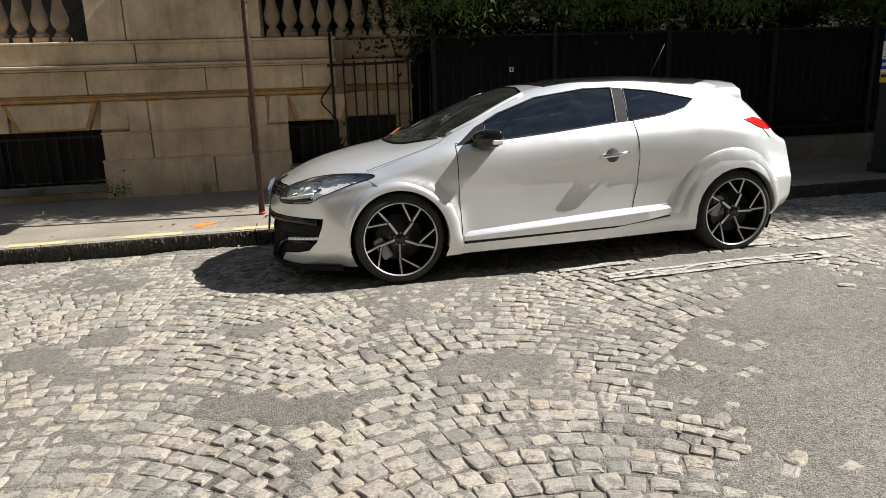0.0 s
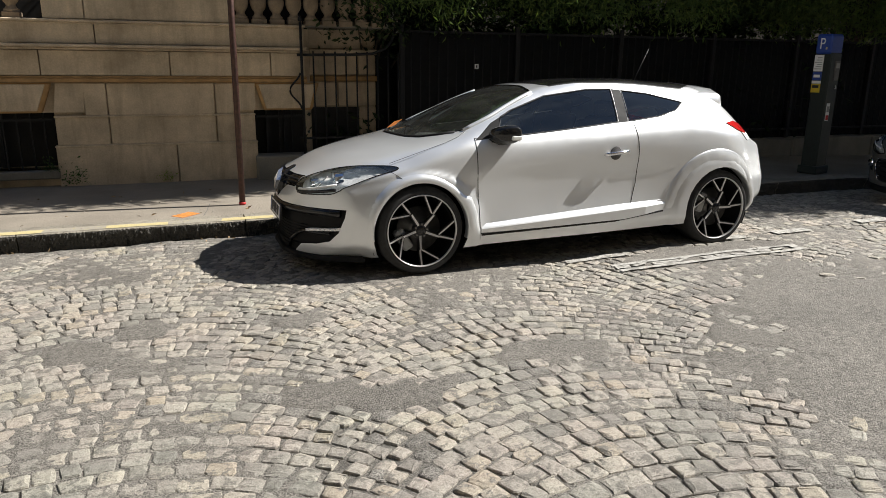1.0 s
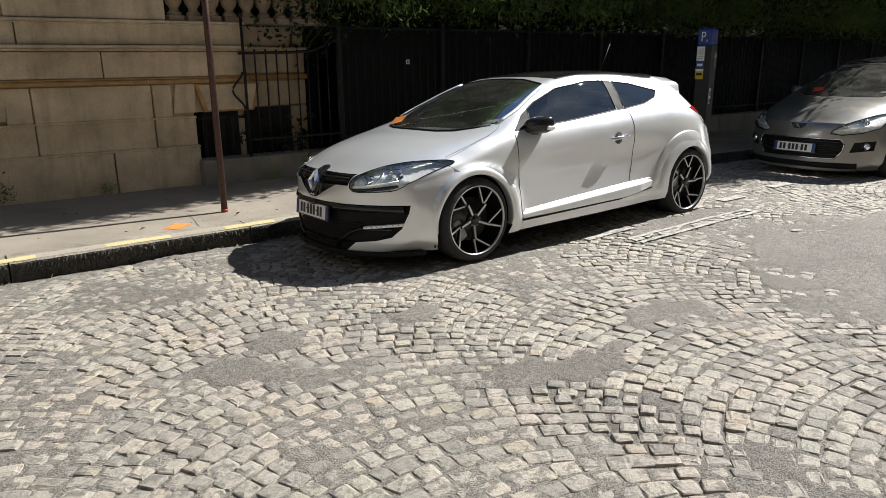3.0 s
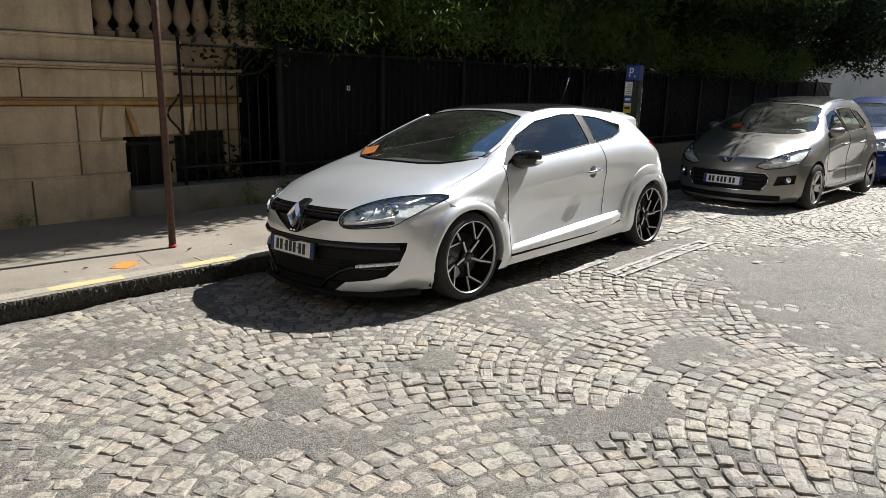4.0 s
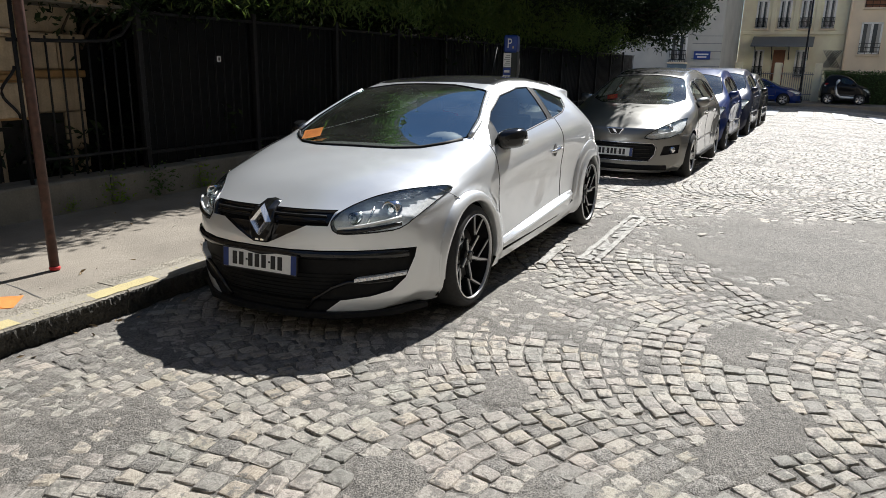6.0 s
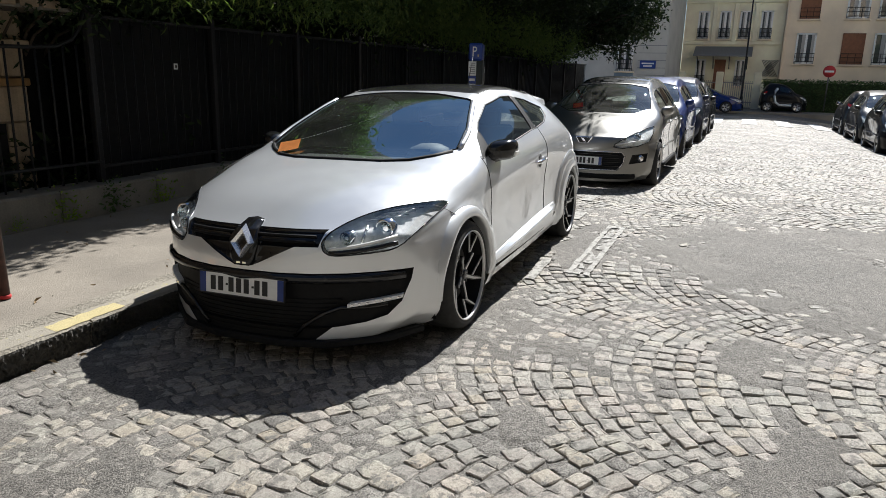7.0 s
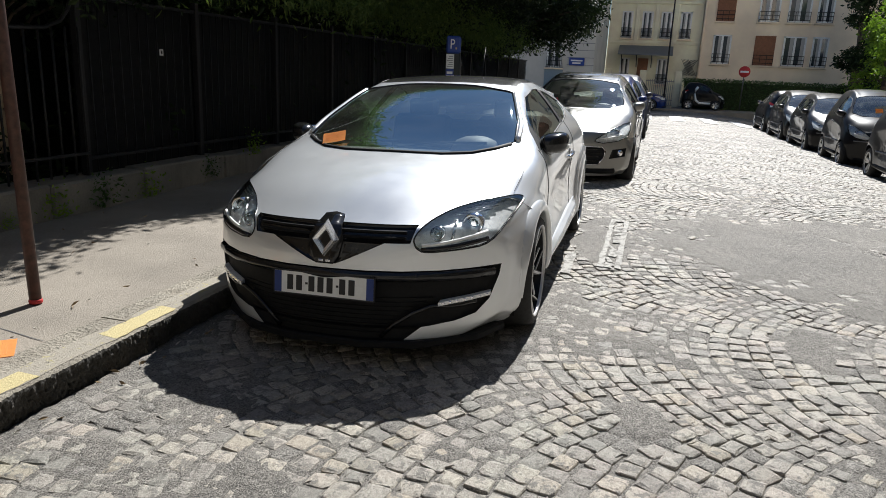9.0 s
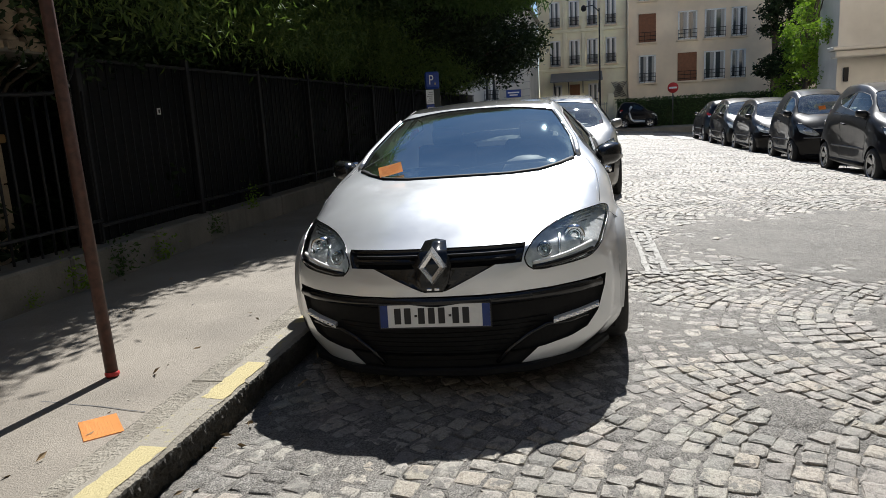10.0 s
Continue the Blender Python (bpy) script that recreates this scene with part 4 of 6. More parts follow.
    if style != "sport":
        for sg in (-1, 1):
            def flank(x, z):
                hit = skin.ray_cast(Vector((x * sx, sg * 2.0, z * sz)), Vector((0, -sg, 0)))
                return hit[0] if hit[0] is not None else Vector((x * sx, sg * 0.87 * sy, z * sz))
            if not mouth:
                part("rub_strip", tube([flank(x, 0.47) for x in (0.46, 0.8, 1.2, 1.6, 2.0, 2.2)], 0.017, 6), RUB_GREY, car, "grey rubbing strip", True)
            part("sill_cover", tube([flank(x, 0.245) for x in (0.40, 0.8, 1.2, 1.6, 2.0, 2.22)], 0.035, 8), MATT_BLACK, car, "", True)
            part("belt_trim", tube([flank(x, z - 0.005) + Vector((0, sg * 0.004, 0)) for x, z in ((0.50, 0.90), (0.8, 0.932), (1.2, 0.952), (1.6, 0.968), (2.0, 0.985), (2.3, 1.0))], 0.006, 6), CHROME if mouth else GLOSS_BLACK, car, "", True)
        part("bumper_strip", tube([nose(y, 0.52, 0.0) for y in (-0.72, -0.6, -0.45, -0.3, -0.15, 0.0, 0.15, 0.3, 0.45, 0.6, 0.72)], 0.014, 6), RUB_GREY, car, "", True) if not mouth else None
        part("bumper_foot", tube([nose(y, 0.19, -0.01) for y in (-0.66, -0.5, -0.3, 0.0, 0.3, 0.5, 0.66)], 0.04, 8), MATT_BLACK, car, "", True)
    part("body", bm, paint, car, "", True)
    # underside, wheel wells
    floor = box(-0.62 * sx, 2.95 * sx, -0.70 * sy, 0.70 * sy, 0.17 * sz, 0.22 * sz, 0.02)
    part("underbody", floor, MATT_BLACK, car)
    for hx in hubs:
        for sg in (-1, 1):
            well = lathe([(wheel + 0.055, sg * 0.835 * sy), (wheel + 0.06, sg * 0.55 * sy), (0.05, sg * 0.54 * sy)], 28, "y", None, (hx, 0, hz))
            bmesh.ops.delete(well, geom=[f for f in well.faces if f.calc_center_median().z < 0.16], context="FACES")
            part("wheel_well", well, MATT_BLACK, car, "", True)
    ws = wheel_meshes(wheel, 0.225, style)
    for hx in hubs:
        for sg in (-1, 1):
            w = share("wheel", ws["tyre"], car, pose(hx, sg * (0.905 * sy - 0.113), wheel, 0, 30 * sg + 50 * (hx > 1), 180 if sg > 0 else 0))
            w["label"] = "black tyre on a black and silver alloy wheel" if style == "sport" else "black tyre on a silver wheel"
            for k, me in ws.items():
                if k != "tyre":
                    share(k, me, w, Matrix())
    if inside:
        part("dashboard", box(0.42 * sx, 0.85 * sx, -0.66 * sy, 0.66 * sy, 0.72 * sz, 0.905 * sz, 0.06, None, 2), DASH, car)
        hood = lathe(((0.17, -0.06), (0.165, 0.02), (0.13, 0.075), (0.07, 0.10), (0.001, 0.107)), 24, "z", None, (0.68 * sx, -0.36 * sy, 0.90 * sz))
        part("binnacle", hood, PALE, car, "pale instrument hood", True)
        sw = [(0.93 * sx + 0.06 * math.sin(a), -0.36 * sy + 0.18 * math.cos(a), 0.90 * sz + 0.17 * math.sin(a)) for a in [k * math.tau / 24 for k in range(24)]]
        part("steering_wheel", tube(sw, 0.016, 8, None, True), CLOTH, car, "", True)
        for y in (-0.36, 0.36):
            seat = box(1.15 * sx, 1.65 * sx, (y - 0.25) * sy, (y + 0.25) * sy, 0.35, 0.55 * sz, 0.05, None, 2)
            part("seat", seat, CLOTH, car)
            bk = prism([(1.52 * sx, 0.5), (1.66 * sx, 0.5), (1.88 * sx, 1.06 * sz), (1.78 * sx, 1.08 * sz)], "y", (y - 0.24) * sy, (y + 0.24) * sy, 0.03)
            part("seat_back", bk, CLOTH, car)
            part("headrest", box(1.78 * sx, 1.88 * sx, (y - 0.12) * sy, (y + 0.12) * sy, 1.06 * sz, 1.20 * sz, 0.03, None, 2), CLOTH, car)
        part("rear_bench", box(2.1 * sx, 2.5 * sx, -0.62 * sy, 0.62 * sy, 0.4, 1.0 * sz, 0.06, None, 2), CLOTH, car)
        part("cabin_floor", box(0.3 * sx, 2.9 * sx, -0.76 * sy, 0.76 * sy, 0.26, 0.34, 0.02), CLOTH, car)
    if plate:
        number_plate(car, min(plate[0] * sx, nose(0, plate[1], 0.012)[0]), 0, plate[1] * sz, 6)
    if cell:
        for sg in (-1, 1):
            part("safety_cell", tube([(x * sx, sg * 0.86 * sy, z * sz) for x, z in ((0.5, 0.35), (1.6, 0.36), (1.95, 0.5), (2.1, 0.8), (2.05, 1.05), (1.85, 1.2))], 0.075, 8), cell, car, "white body frame", True)
    for y0, y1 in ((-0.50, 0.02), (0.02, 0.52)):
        part("wiper", tube([((0.20 + 0.24 * (abs(y1) / 0.7) ** 2) * sx, y1 * sy, 0.965 * sz), (0.26 * sx, (y0 + y1) / 2 * sy, 0.992 * sz), ((0.25 + 0.22 * (abs(y0) / 0.7) ** 2) * sx, y0 * sy, 0.99 * sz)], 0.009, 6), MATT_BLACK, car)
    return car


# ---- ground, pavement ----
rng = np.random.default_rng(7)


def kerb_y(x):
    return 0.885 + 0.022 * (x + 1.5)


def road_z(x, y):
    """Crown in the middle, fall to both gutters, slow fall down the street."""
    x, y = np.asarray(x, float), np.asarray(y, float)
    g = np.clip((y - (kerb_y(x) - 1.7)) / 1.7, 0, 1.0)
    far_side = np.clip((-2.2 - y) / 3.0, 0, 1.6) ** 2 * np.clip((x + 1) / 8, 0, 1)
    along = np.interp(x, [-8, 1, 2.6, 6, 8.5, 12, 24, 45, 120], [0, 0, 0.03, 0.03, -0.02, -0.08, -0.22, -0.40, -0.6])
    return -0.036 * g**1.5 - 0.12 * far_side + along


def ground_sheet(name, xs, ys, zf, mat, warp=None):
    gx, gy = np.meshgrid(xs, ys, indexing="ij")
    if warp:
        gy = warp(gx, gy)
    v = np.stack([gx, gy, zf(gx, gy)], -1).reshape(-1, 3)
    n, k = len(xs), len(ys)
    i = (np.arange(n - 1)[:, None] * k + np.arange(k - 1)).reshape(-1)
    return soup(name, v, np.stack([i, i + k, i + k + 1, i + 1], -1), mat, None, True)


def lumps(x, y):
    """Smooth unevenness, in metres."""
    return 0.004 * np.sin(2.1 * x + 0.7 * y) * np.sin(1.3 * y - 0.9 * x + 1) + 0.003 * np.sin(5.3 * x - 2.1 * y) * np.sin(4.1 * y + 1.9 * x)


def value_noise(x, y, cell, seed):
    """Smooth random values from 0 to 1 over cells of that size."""
    t = np.random.default_rng(seed).random((64, 64))
    u, w = np.asarray(x, float) / cell + 700, np.asarray(y, float) / cell + 700
    i, j = np.floor(u).astype(int), np.floor(w).astype(int)
    a, b = u - i, w - j
    a, b = a * a * (3 - 2 * a), b * b * (3 - 2 * b)
    g = lambda p, q: t[p % 64, q % 64]
    return (g(i, j) * (1 - a) + g(i + 1, j) * a) * (1 - b) + (g(i, j + 1) * (1 - a) + g(i + 1, j + 1) * a) * b


# asphalt patches: centre, half sizes, turn
PATCHES = ((2.65, -2.55, 1.3, 0.95, 0.15), (1.75, -3.6, 0.75, 1.0, 0.3), (3.7, -3.6, 0.75, 0.8, 0.0), (0.28, -2.40, 0.30, 0.17, 0.1), (-0.62, -2.60, 0.30, 0.13, 0.3), (-1.0, -2.5, 0.28, 0.12, -0.2),
           (-0.95, -1.5, 0.16, 0.11, 0.4), (-1.8, -1.4, 0.16, 0.12, 0.8), (2.4, -1.05, 0.75, 0.22, 0.02), (-2.1, -1.62, 0.14, 0.17, 0.4))


def patched(x, y):
    """Above 1 inside an asphalt patch, with a ragged rim."""
    rag = 0.16 * np.sin(9 * x + 3 * np.sin(7 * y)) + 0.14 * np.sin(11 * y + 2 * np.sin(8 * x)) + 0.1 * np.sin(23 * x - 19 * y)
    best = np.zeros_like(x)
    for cx, cy, a, b, r in PATCHES:
        u, w = (x - cx) * math.cos(r) + (y - cy) * math.sin(r), -(x - cx) * math.sin(r) + (y - cy) * math.cos(r)
        best = np.maximum(best, 2 - np.sqrt((u / a) ** 2 + (w / b) ** 2) + rag)
    return best


def road_top(x, y):
    p = np.clip((patched(x, y) - 0.90) * 5, 0, 1)
    kill = (y > kerb_y(x) + 0.04) | (y < -30) | (x > 60) | (x < -12)
    full = np.clip((0.5 * value_noise(x, y, 0.75, 3) + 0.5 * value_noise(x, y, 0.24, 6) - 0.45) * 4.5 + 0.3 * np.clip((y + 1.75) / 0.6, 0, 1), 0, 1)
    silt = 0.0096 * full + 0.008 * (value_noise(x, y, 0.085, 4) - 0.5) + 0.009 * (value_noise(x, y, 0.031, 5) - 0.5) * (0.35 + 0.65 * full)
    return road_z(x, y) + lumps(x, y) - 0.0116 + 0.0119 * p + silt * (1 - 0.75 * p) - np.where(kill, 0.06, 0)


ys_near = np.concatenate([np.linspace(-500, -40, 6), np.linspace(-30, -8, 12), np.linspace(-7.5, -4, 60), np.linspace(-3.97, -0.7, 205), np.linspace(-0.67, 1.0, 50), np.linspace(1.3, 500, 6)])
road = ground_sheet("road", np.concatenate([np.linspace(-500, -14, 6), np.linspace(-8, -4.1, 14), np.linspace(-4, 1.6, 351), np.linspace(1.63, 5, 113), np.linspace(5.1, 26, 180), np.linspace(27, 60, 20), np.linspace(80, 900, 6)]), ys_near, road_top, ROAD)
tagged(road, "worn cobbled street with patches of grey asphalt", "road", "", "structure")


def sett_field():
    """All setts: centre, turn, half sizes. Rows bow in arcs that follow one another along the street."""
    P, R, d = 1.92, 1.36, 0.104
    rows = []
    for n in range(-88, 35):
        for seg in range(-4, 20):
            x0 = 0.05 + seg * P
            a = -0.785 + rng.uniform(0, 0.03)
            while a < 0.785:
                w = rng.uniform(0.080, 0.126)
                mid = a + w / 2 / R
                rows.append((x0 + R * math.sin(mid), n * d + R * math.cos(mid) - R * 0.85, -mid, w / 2, d / 2 * math.cos(mid)))
                a += w / R
    f = np.array(rows)
    f[:, 0] += rng.normal(0, 0.003, len(f))
    f[:, 1] += rng.normal(0, 0.004, len(f))
    f[:, 2] += rng.normal(0, 0.075, len(f))
    x, y = f[:, 0], f[:, 1]
    worn = 0.5 + 0.5 * np.sin(1.7 * x + 2.0 * np.sin(0.9 * y)) * np.sin(2.3 * y + 1.5 * np.sin(1.1 * x + 2))
    near_kerb = np.clip((y + 1.6) / 1.5, 0, 1) * (x < 1.0)
    p = patched(x, y)
    keep = (y < kerb_y(x) - 0.05) & (y > -7.4) & (x > -7.2) & (x < 36) & ((p < 1.02) | ((p < 1.3) & (rng.random(len(f)) < 0.12)))
    gone = rng.random(len(f)) < 0.03 + 0.10 * worn**2 + 0.10 * near_kerb + np.where((p > 0.75) & (p < 1.02), 0.35, 0)
    return f[keep & ~gone], worn[keep & ~gone], near_kerb[keep & ~gone], f[keep & gone]


FIELD, WORN, NEAR_KERB, LOST = sett_field()
sink = rng.uniform(-0.0020, 0.0020, len(FIELD)) - 0.006 * (WORN > 0.7) * rng.random(len(FIELD)) - 0.004 * NEAR_KERB
own = (FIELD[:, 0] > -1.75) & (FIELD[:, 0] < 0.75) & (FIELD[:, 1] > -3.35) & (FIELD[:, 1] < -1.75)
idx = np.where(own)[0]
own[idx[300:]] = False


def sett_arrays(f, top):
    """Corner points of many worn setts at once: a foot, a shoulder and a crown ring each, with rounded, uneven outlines."""
    n = len(f)
    ring = np.array([(-1, -0.76), (-0.78, -1), (0.78, -1), (1, -0.76), (1, 0.76), (0.78, 1), (-0.78, 1), (-1, 0.76)])
    k = len(ring)
    jit = np.repeat(rng.normal(0, 0.075, (n, 4, 2)), 2, 1)[:, [7, 0, 1, 2, 3, 4, 5, 6]] + rng.normal(0, 0.08, (n, k, 2))
    hx, hy = f[:, 3] - 0.0032, f[:, 4] - 0.0034
    levels = []
    tilt = rng.normal(0, 0.009, (n, 2))
    for grow, down in ((1.0, 0.045), (0.99, 0.0075), (0.91, 0.0026), (0.60, -0.0012)):
        u = (ring[None] * grow + jit * grow) * np.stack([hx, hy], -1)[:, None, :]
        c, s = np.cos(f[:, 2])[:, None], np.sin(f[:, 2])[:, None]
        px, py = f[:, 0:1] + u[..., 0] * c - u[..., 1] * s, f[:, 1:2] + u[..., 0] * s + u[..., 1] * c
        pz = (road_z(f[:, 0], f[:, 1]) + lumps(f[:, 0], f[:, 1]) + top)[:, None] - down + u[..., 0] * tilt[:, :1] + u[..., 1] * tilt[:, 1:] + rng.normal(0, 0.0016, (n, k))
        levels.append(np.stack([px, py, pz], -1))
    v = np.concatenate(levels, 1)
    quads = []
    for l in range(3):
        for i in range(k):
            j = (i + 1) % k
            quads.append((l * k + i, l * k + j, (l + 1) * k + j, (l + 1) * k + i))
    t = 3 * k
    quads += [(t, t + 1, t + 2, t + 3), (t, t + 3, t + 4, t + 7), (t + 7, t + 4, t + 5, t + 6)]
    return v, np.array(quads)


vs, qs = sett_arrays(FIELD[~own], sink[~own])
m_all = vs.shape[1]
setts = soup("setts", vs.reshape(-1, 3), (qs[None] + np.arange(len(vs))[:, None, None] * m_all).reshape(-1, 4), SETT, road)
fill = LOST * np.array((1, 1, 1, 1.06, 1.06))
vs, qs = sett_arrays(fill, rng.uniform(-0.008, -0.001, len(fill)))
tar = soup("tar_fill", vs.reshape(-1, 3), (qs[None] + np.arange(len(vs))[:, None, None] * m_all).reshape(-1, 4), PATCH, road, True)
tagged(tar, "rough tar filling lost setts", "", "", "stuff")
tagged(setts, "worn grey and buff granite setts", "", "", "stuff")

# kerb stones
KERB_CUTS = [-9.0, -7.6, -5.9, -4.35, -2.86, -1.06, 0.55, 2.05, 3.6, 5.2, 6.7, 8.3, 9.9, 11.5, 13.2, 15.0, 17.0, 19.0, 21.0]
kerb = thing("kerb", "rough granite kerb with worn yellow paint", "kerb", None, "", "structure")


def pave_z(x):
    return road_z(x, kerb_y(x)) + 0.142


for x0, x1 in zip(KERB_CUTS, KERB_CUTS[1:]):
    bm = bmesh.new()
    n = max(3, int((x1 - x0) / (0.010 if -4.5 < x0 < 0.5 else 0.05)))
    prof = ((0.034, -0.30), (0.032, -0.14), (0.030, -0.125), (0.027, -0.11), (0.024, -0.095), (0.020, -0.08), (0.016, -0.065), (0.012, -0.05), (0.007, -0.035), (0.003, -0.02), (0.004, -0.008), (0.018, 0.0), (0.05, 0.002), (0.10, 0.003), (0.15, 0.002), (0.22, 0.002), (0.292, 0.0), (0.298, -0.02), (0.30, -0.3))
    rows = []
    for i in range(n + 1):
        x = x0 + 0.006 + (x1 - x0 - 0.012) * i / n
        r = []
        for k, (dy, dz) in enumerate(prof):
            rough = rng.normal(0, 0.0062) if 0 < k < 9 else rng.normal(0, 0.002 if k < 11 else 0.0008)
            r.append(bm.verts.new((x, kerb_y(x) + dy + rough, pave_z(x) + 0.004 + dz + rough * 0.5)))
        rows.append(r)
    # front of the stone, up to its top edge, takes the darker granite
    for a, b in zip(rows, rows[1:]):
        for k in range(len(prof) - 1):
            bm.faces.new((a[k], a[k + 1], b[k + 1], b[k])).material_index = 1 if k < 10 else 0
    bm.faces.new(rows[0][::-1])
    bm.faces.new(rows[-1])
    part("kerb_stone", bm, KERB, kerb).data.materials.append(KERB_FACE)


def paint_strip(x0, x1, y0, y1, mat, name, parent, zf, skew=0.0, ragged=0.012, n=10):
    """Thin worn paint on the ground."""
    bm = bmesh.new()
    lo, hi = [], []
    for i in range(n + 1):
        x = x0 + (x1 - x0) * i / n
        for row, y in ((lo, y0), (hi, y1)):
            yy = y + skew * (x - x0) + rng.normal(0, ragged * 0.4)
            row.append(bm.verts.new((x + (rng.normal(0, ragged) if i in (0, n) else 0), yy, zf(x, yy))))
    for i in range(n):
        bm.faces.new((lo[i], lo[i + 1], hi[i + 1], hi[i]))
    return part(name, bm, mat, parent)


for x0, x1, w0, w1 in ((-3.15, -2.68, 0.025, 0.135), (-2.2, -1.72, 0.03, 0.14), (-1.25, -0.80, 0.02, 0.135), (-0.1, 0.3, 0.04, 0.15), (-4.6, -3.9, 0.03, 0.14)):
    paint_strip(x0, x1, kerb_y(x0) + w0, kerb_y(x0) + w1, YELLOW, "yellow_paint", kerb, lambda x, y: pave_z(x) + 0.0085, 0.018)

for x0, x1 in ((-4.7, -2.9), (-2.8, -1.1), (-1.02, 0.5)):
    paint_strip(x0, x1, kerb_y(x0) + 0.03, kerb_y(x0) + 0.17, YELLOW_FAINT, "faint_paint", kerb, lambda x, y: pave_z(x) + 0.0072, 0.02, 0.015, 20)
xs_p = np.concatenate([np.linspace(-14, -5, 10), np.linspace(-4.8, 6, 110), np.linspace(6.5, 22, 32)])
pave = ground_sheet("pavement", xs_p, np.concatenate([np.linspace(0.297, 2.6, 24), np.array([3.2, 4.0, 6.0, 12.0])]), lambda x, y: pave_z(x) + 0.006 * np.clip(y - 1.2, 0, 2.2) + lumps(x, y) * 0.5, PAVE, lambda x, y: y + kerb_y(x))
tagged(pave, "sunlit grey asphalt pavement", "pavement", "", "structure")
# joints cut across the asphalt
for x0, lean in ((-1.40, 0.12), (-4.1, 0.02), (2.6, 0.05)):
    bm, rows = bmesh.new(), []
    for k in range(25):
        y = 1.20 + k * 0.075
        x = x0 + lean * (y - 1.24) + rng.normal(0, 0.003)
        z = pave_z(x) + 0.006 * min(max(y - kerb_y(x) - 1.2, 0), 2.2) + float(lumps(x, y)) * 0.5 + 0.0035
        rows.append([bm.verts.new((x + d, y, z)) for d in (-0.003, 0.003)])
    for a, b in zip(rows, rows[1:]):
        bm.faces.new((a[0], a[1], b[1], b[0]))
    part("joint", bm, DASH, pave)
# far pavements
far_pave = part("pavement_far", box(41.5, 49, -30, 30, -0.9, -0.28, 0.02), PAVE)
tagged(far_pave, "grey pavement across the junction", "pavement", "", "structure")
side_pave = part("pavement_south", box(4.0, 24.0, -9.8, -7.35, -0.6, 0.0, 0.02), PAVE)
tagged(side_pave, "grey pavement behind the parked cars", "pavement", "", "structure")


# ---- townhouse facade ----
WY = 3.30
# near-black colour that stands in for shade in rooms and recesses
SHADE_DARK = plain("painted_shade", (0.02, 0.019, 0.018), 0.9)
EARTH = plain("dark_earth", (0.05, 0.042, 0.032), 0.95, 0, 0.3, 20)
back = bmesh.new()
for x0, x1, z0, z1 in ((-14, -0.10, 1.62, 1.93), (-14, -0.10, 0.93, 1.62), (-14, -4.6, 0.0, 0.93), (-2.86, -0.72, 0.0, 0.93), (-4.6, -2.86, 0.0, 0.30), (-0.72, -0.10, 0.0, 0.36)):
    box(x0, x1, WY + 0.05, WY + 0.55, z0, z1, 0, back)
wall = part("wall_north", back, STONE)
tagged(wall, "cream limestone townhouse facade in dappled shade", "wall", "", "structure")


def block(x0, x1, z0, z1, proud=0.0, bevel=0.008, mat=STONE, name="stone_block"):
    return part(name, box(x0 + 0.006, x1 - 0.006, WY - proud, WY + 0.06, z0 + 0.006, z1 - 0.006, bevel), mat, wall)


# courses between the basement windows, with fine joints
for z0, z1, cuts, pr in ((0.05, 0.56, (-2.88, -1.62, -0.70), 0.035), (0.56, 0.885, (-2.86, -2.31, -1.16, -0.71), 0.0), (0.885, 1.255, (-2.55, -2.31, -1.16, -0.95), 0.0)):
    for x0, x1 in zip(cuts, cuts[1:]):
        block(x0, x1, z0, z1, pr)
for z0, z1 in ((0.05, 0.56), (0.56, 0.93)):
    block(-6.2, -4.62, z0, z1, 0.02)
# window heads: splayed keystone panels with a sunk border
for cx, half in ((-3.35, 0.45), (-0.32, 0.34), (-4.35, 0.4)):
    bm = prism([(cx - half * 0.85, 0.93), (cx + half * 0.85, 0.93), (cx + half * 1.12, 1.25), (cx - half * 1.12, 1.25)], "y", WY - 0.025, WY + 0.06, 0.01)
    part("keystone", bm, TERRA, wall)
    bm = prism([(cx - half * 0.76, 0.95), (cx + half * 0.76, 0.95), (cx + half * 1.0, 1.235), (cx - half * 1.0, 1.235)], "y", WY - 0.037, WY + 0.06, 0.008)
    part("keystone_panel", bm, STONE, wall)
for x0, x1 in ((-3.95, -3.83), (-2.86, -2.55), (-0.95, -0.71)):
    bm = prism([(x0, 0.93), (x1, 0.93), (x1 + 0.02, 1.25), (x0 + 0.05, 1.25)], "y", WY - 0.0, WY + 0.06, 0.006)
    part("voussoir", bm, STONE, wall)
# mouldings: (z0, z1, projection)
for name, z0, z1, pr, mat in (("ochre_moulding", 1.255, 1.30, 0.045, TERRA), ("ochre_fillet", 1.30, 1.325, 0.025, TERRA), ("ledge", 1.625, 1.66, 0.10, STONE), ("ledge_fillet", 1.60, 1.625, 0.06, STONE), ("balustrade_plinth", 1.885, 1.915, 0.055, STONE)):
    part(name, box(-14, -0.08, WY - pr, WY + 0.06, z0, z1, 0.008), mat, wall)
for z0, z1, cuts, pr in ((1.325, 1.60, (-6.2, -4.4, -2.93, -1.62, -0.50, -0.10), 0.012), (1.66, 1.885, (-6.2, -4.3, -2.36, -0.10), 0.02)):
    for x0, x1 in zip(cuts, cuts[1:]):
        block(x0, x1, z0, z1, pr, 0.004, STONE, "frieze_block")
for z0, z1, pr, spans in ((0.548, 0.572, 0.042, ((-2.88, -0.70),)), (0.872, 0.896, 0.020, ((-2.86, -0.71),)), (1.868, 1.886, 0.035, ((-14, -0.10),))):
    for x0, x1 in spans:
        part("course_moulding", box(x0, x1, WY - pr, WY + 0.05, z0, z1, 0.006), STONE, wall)
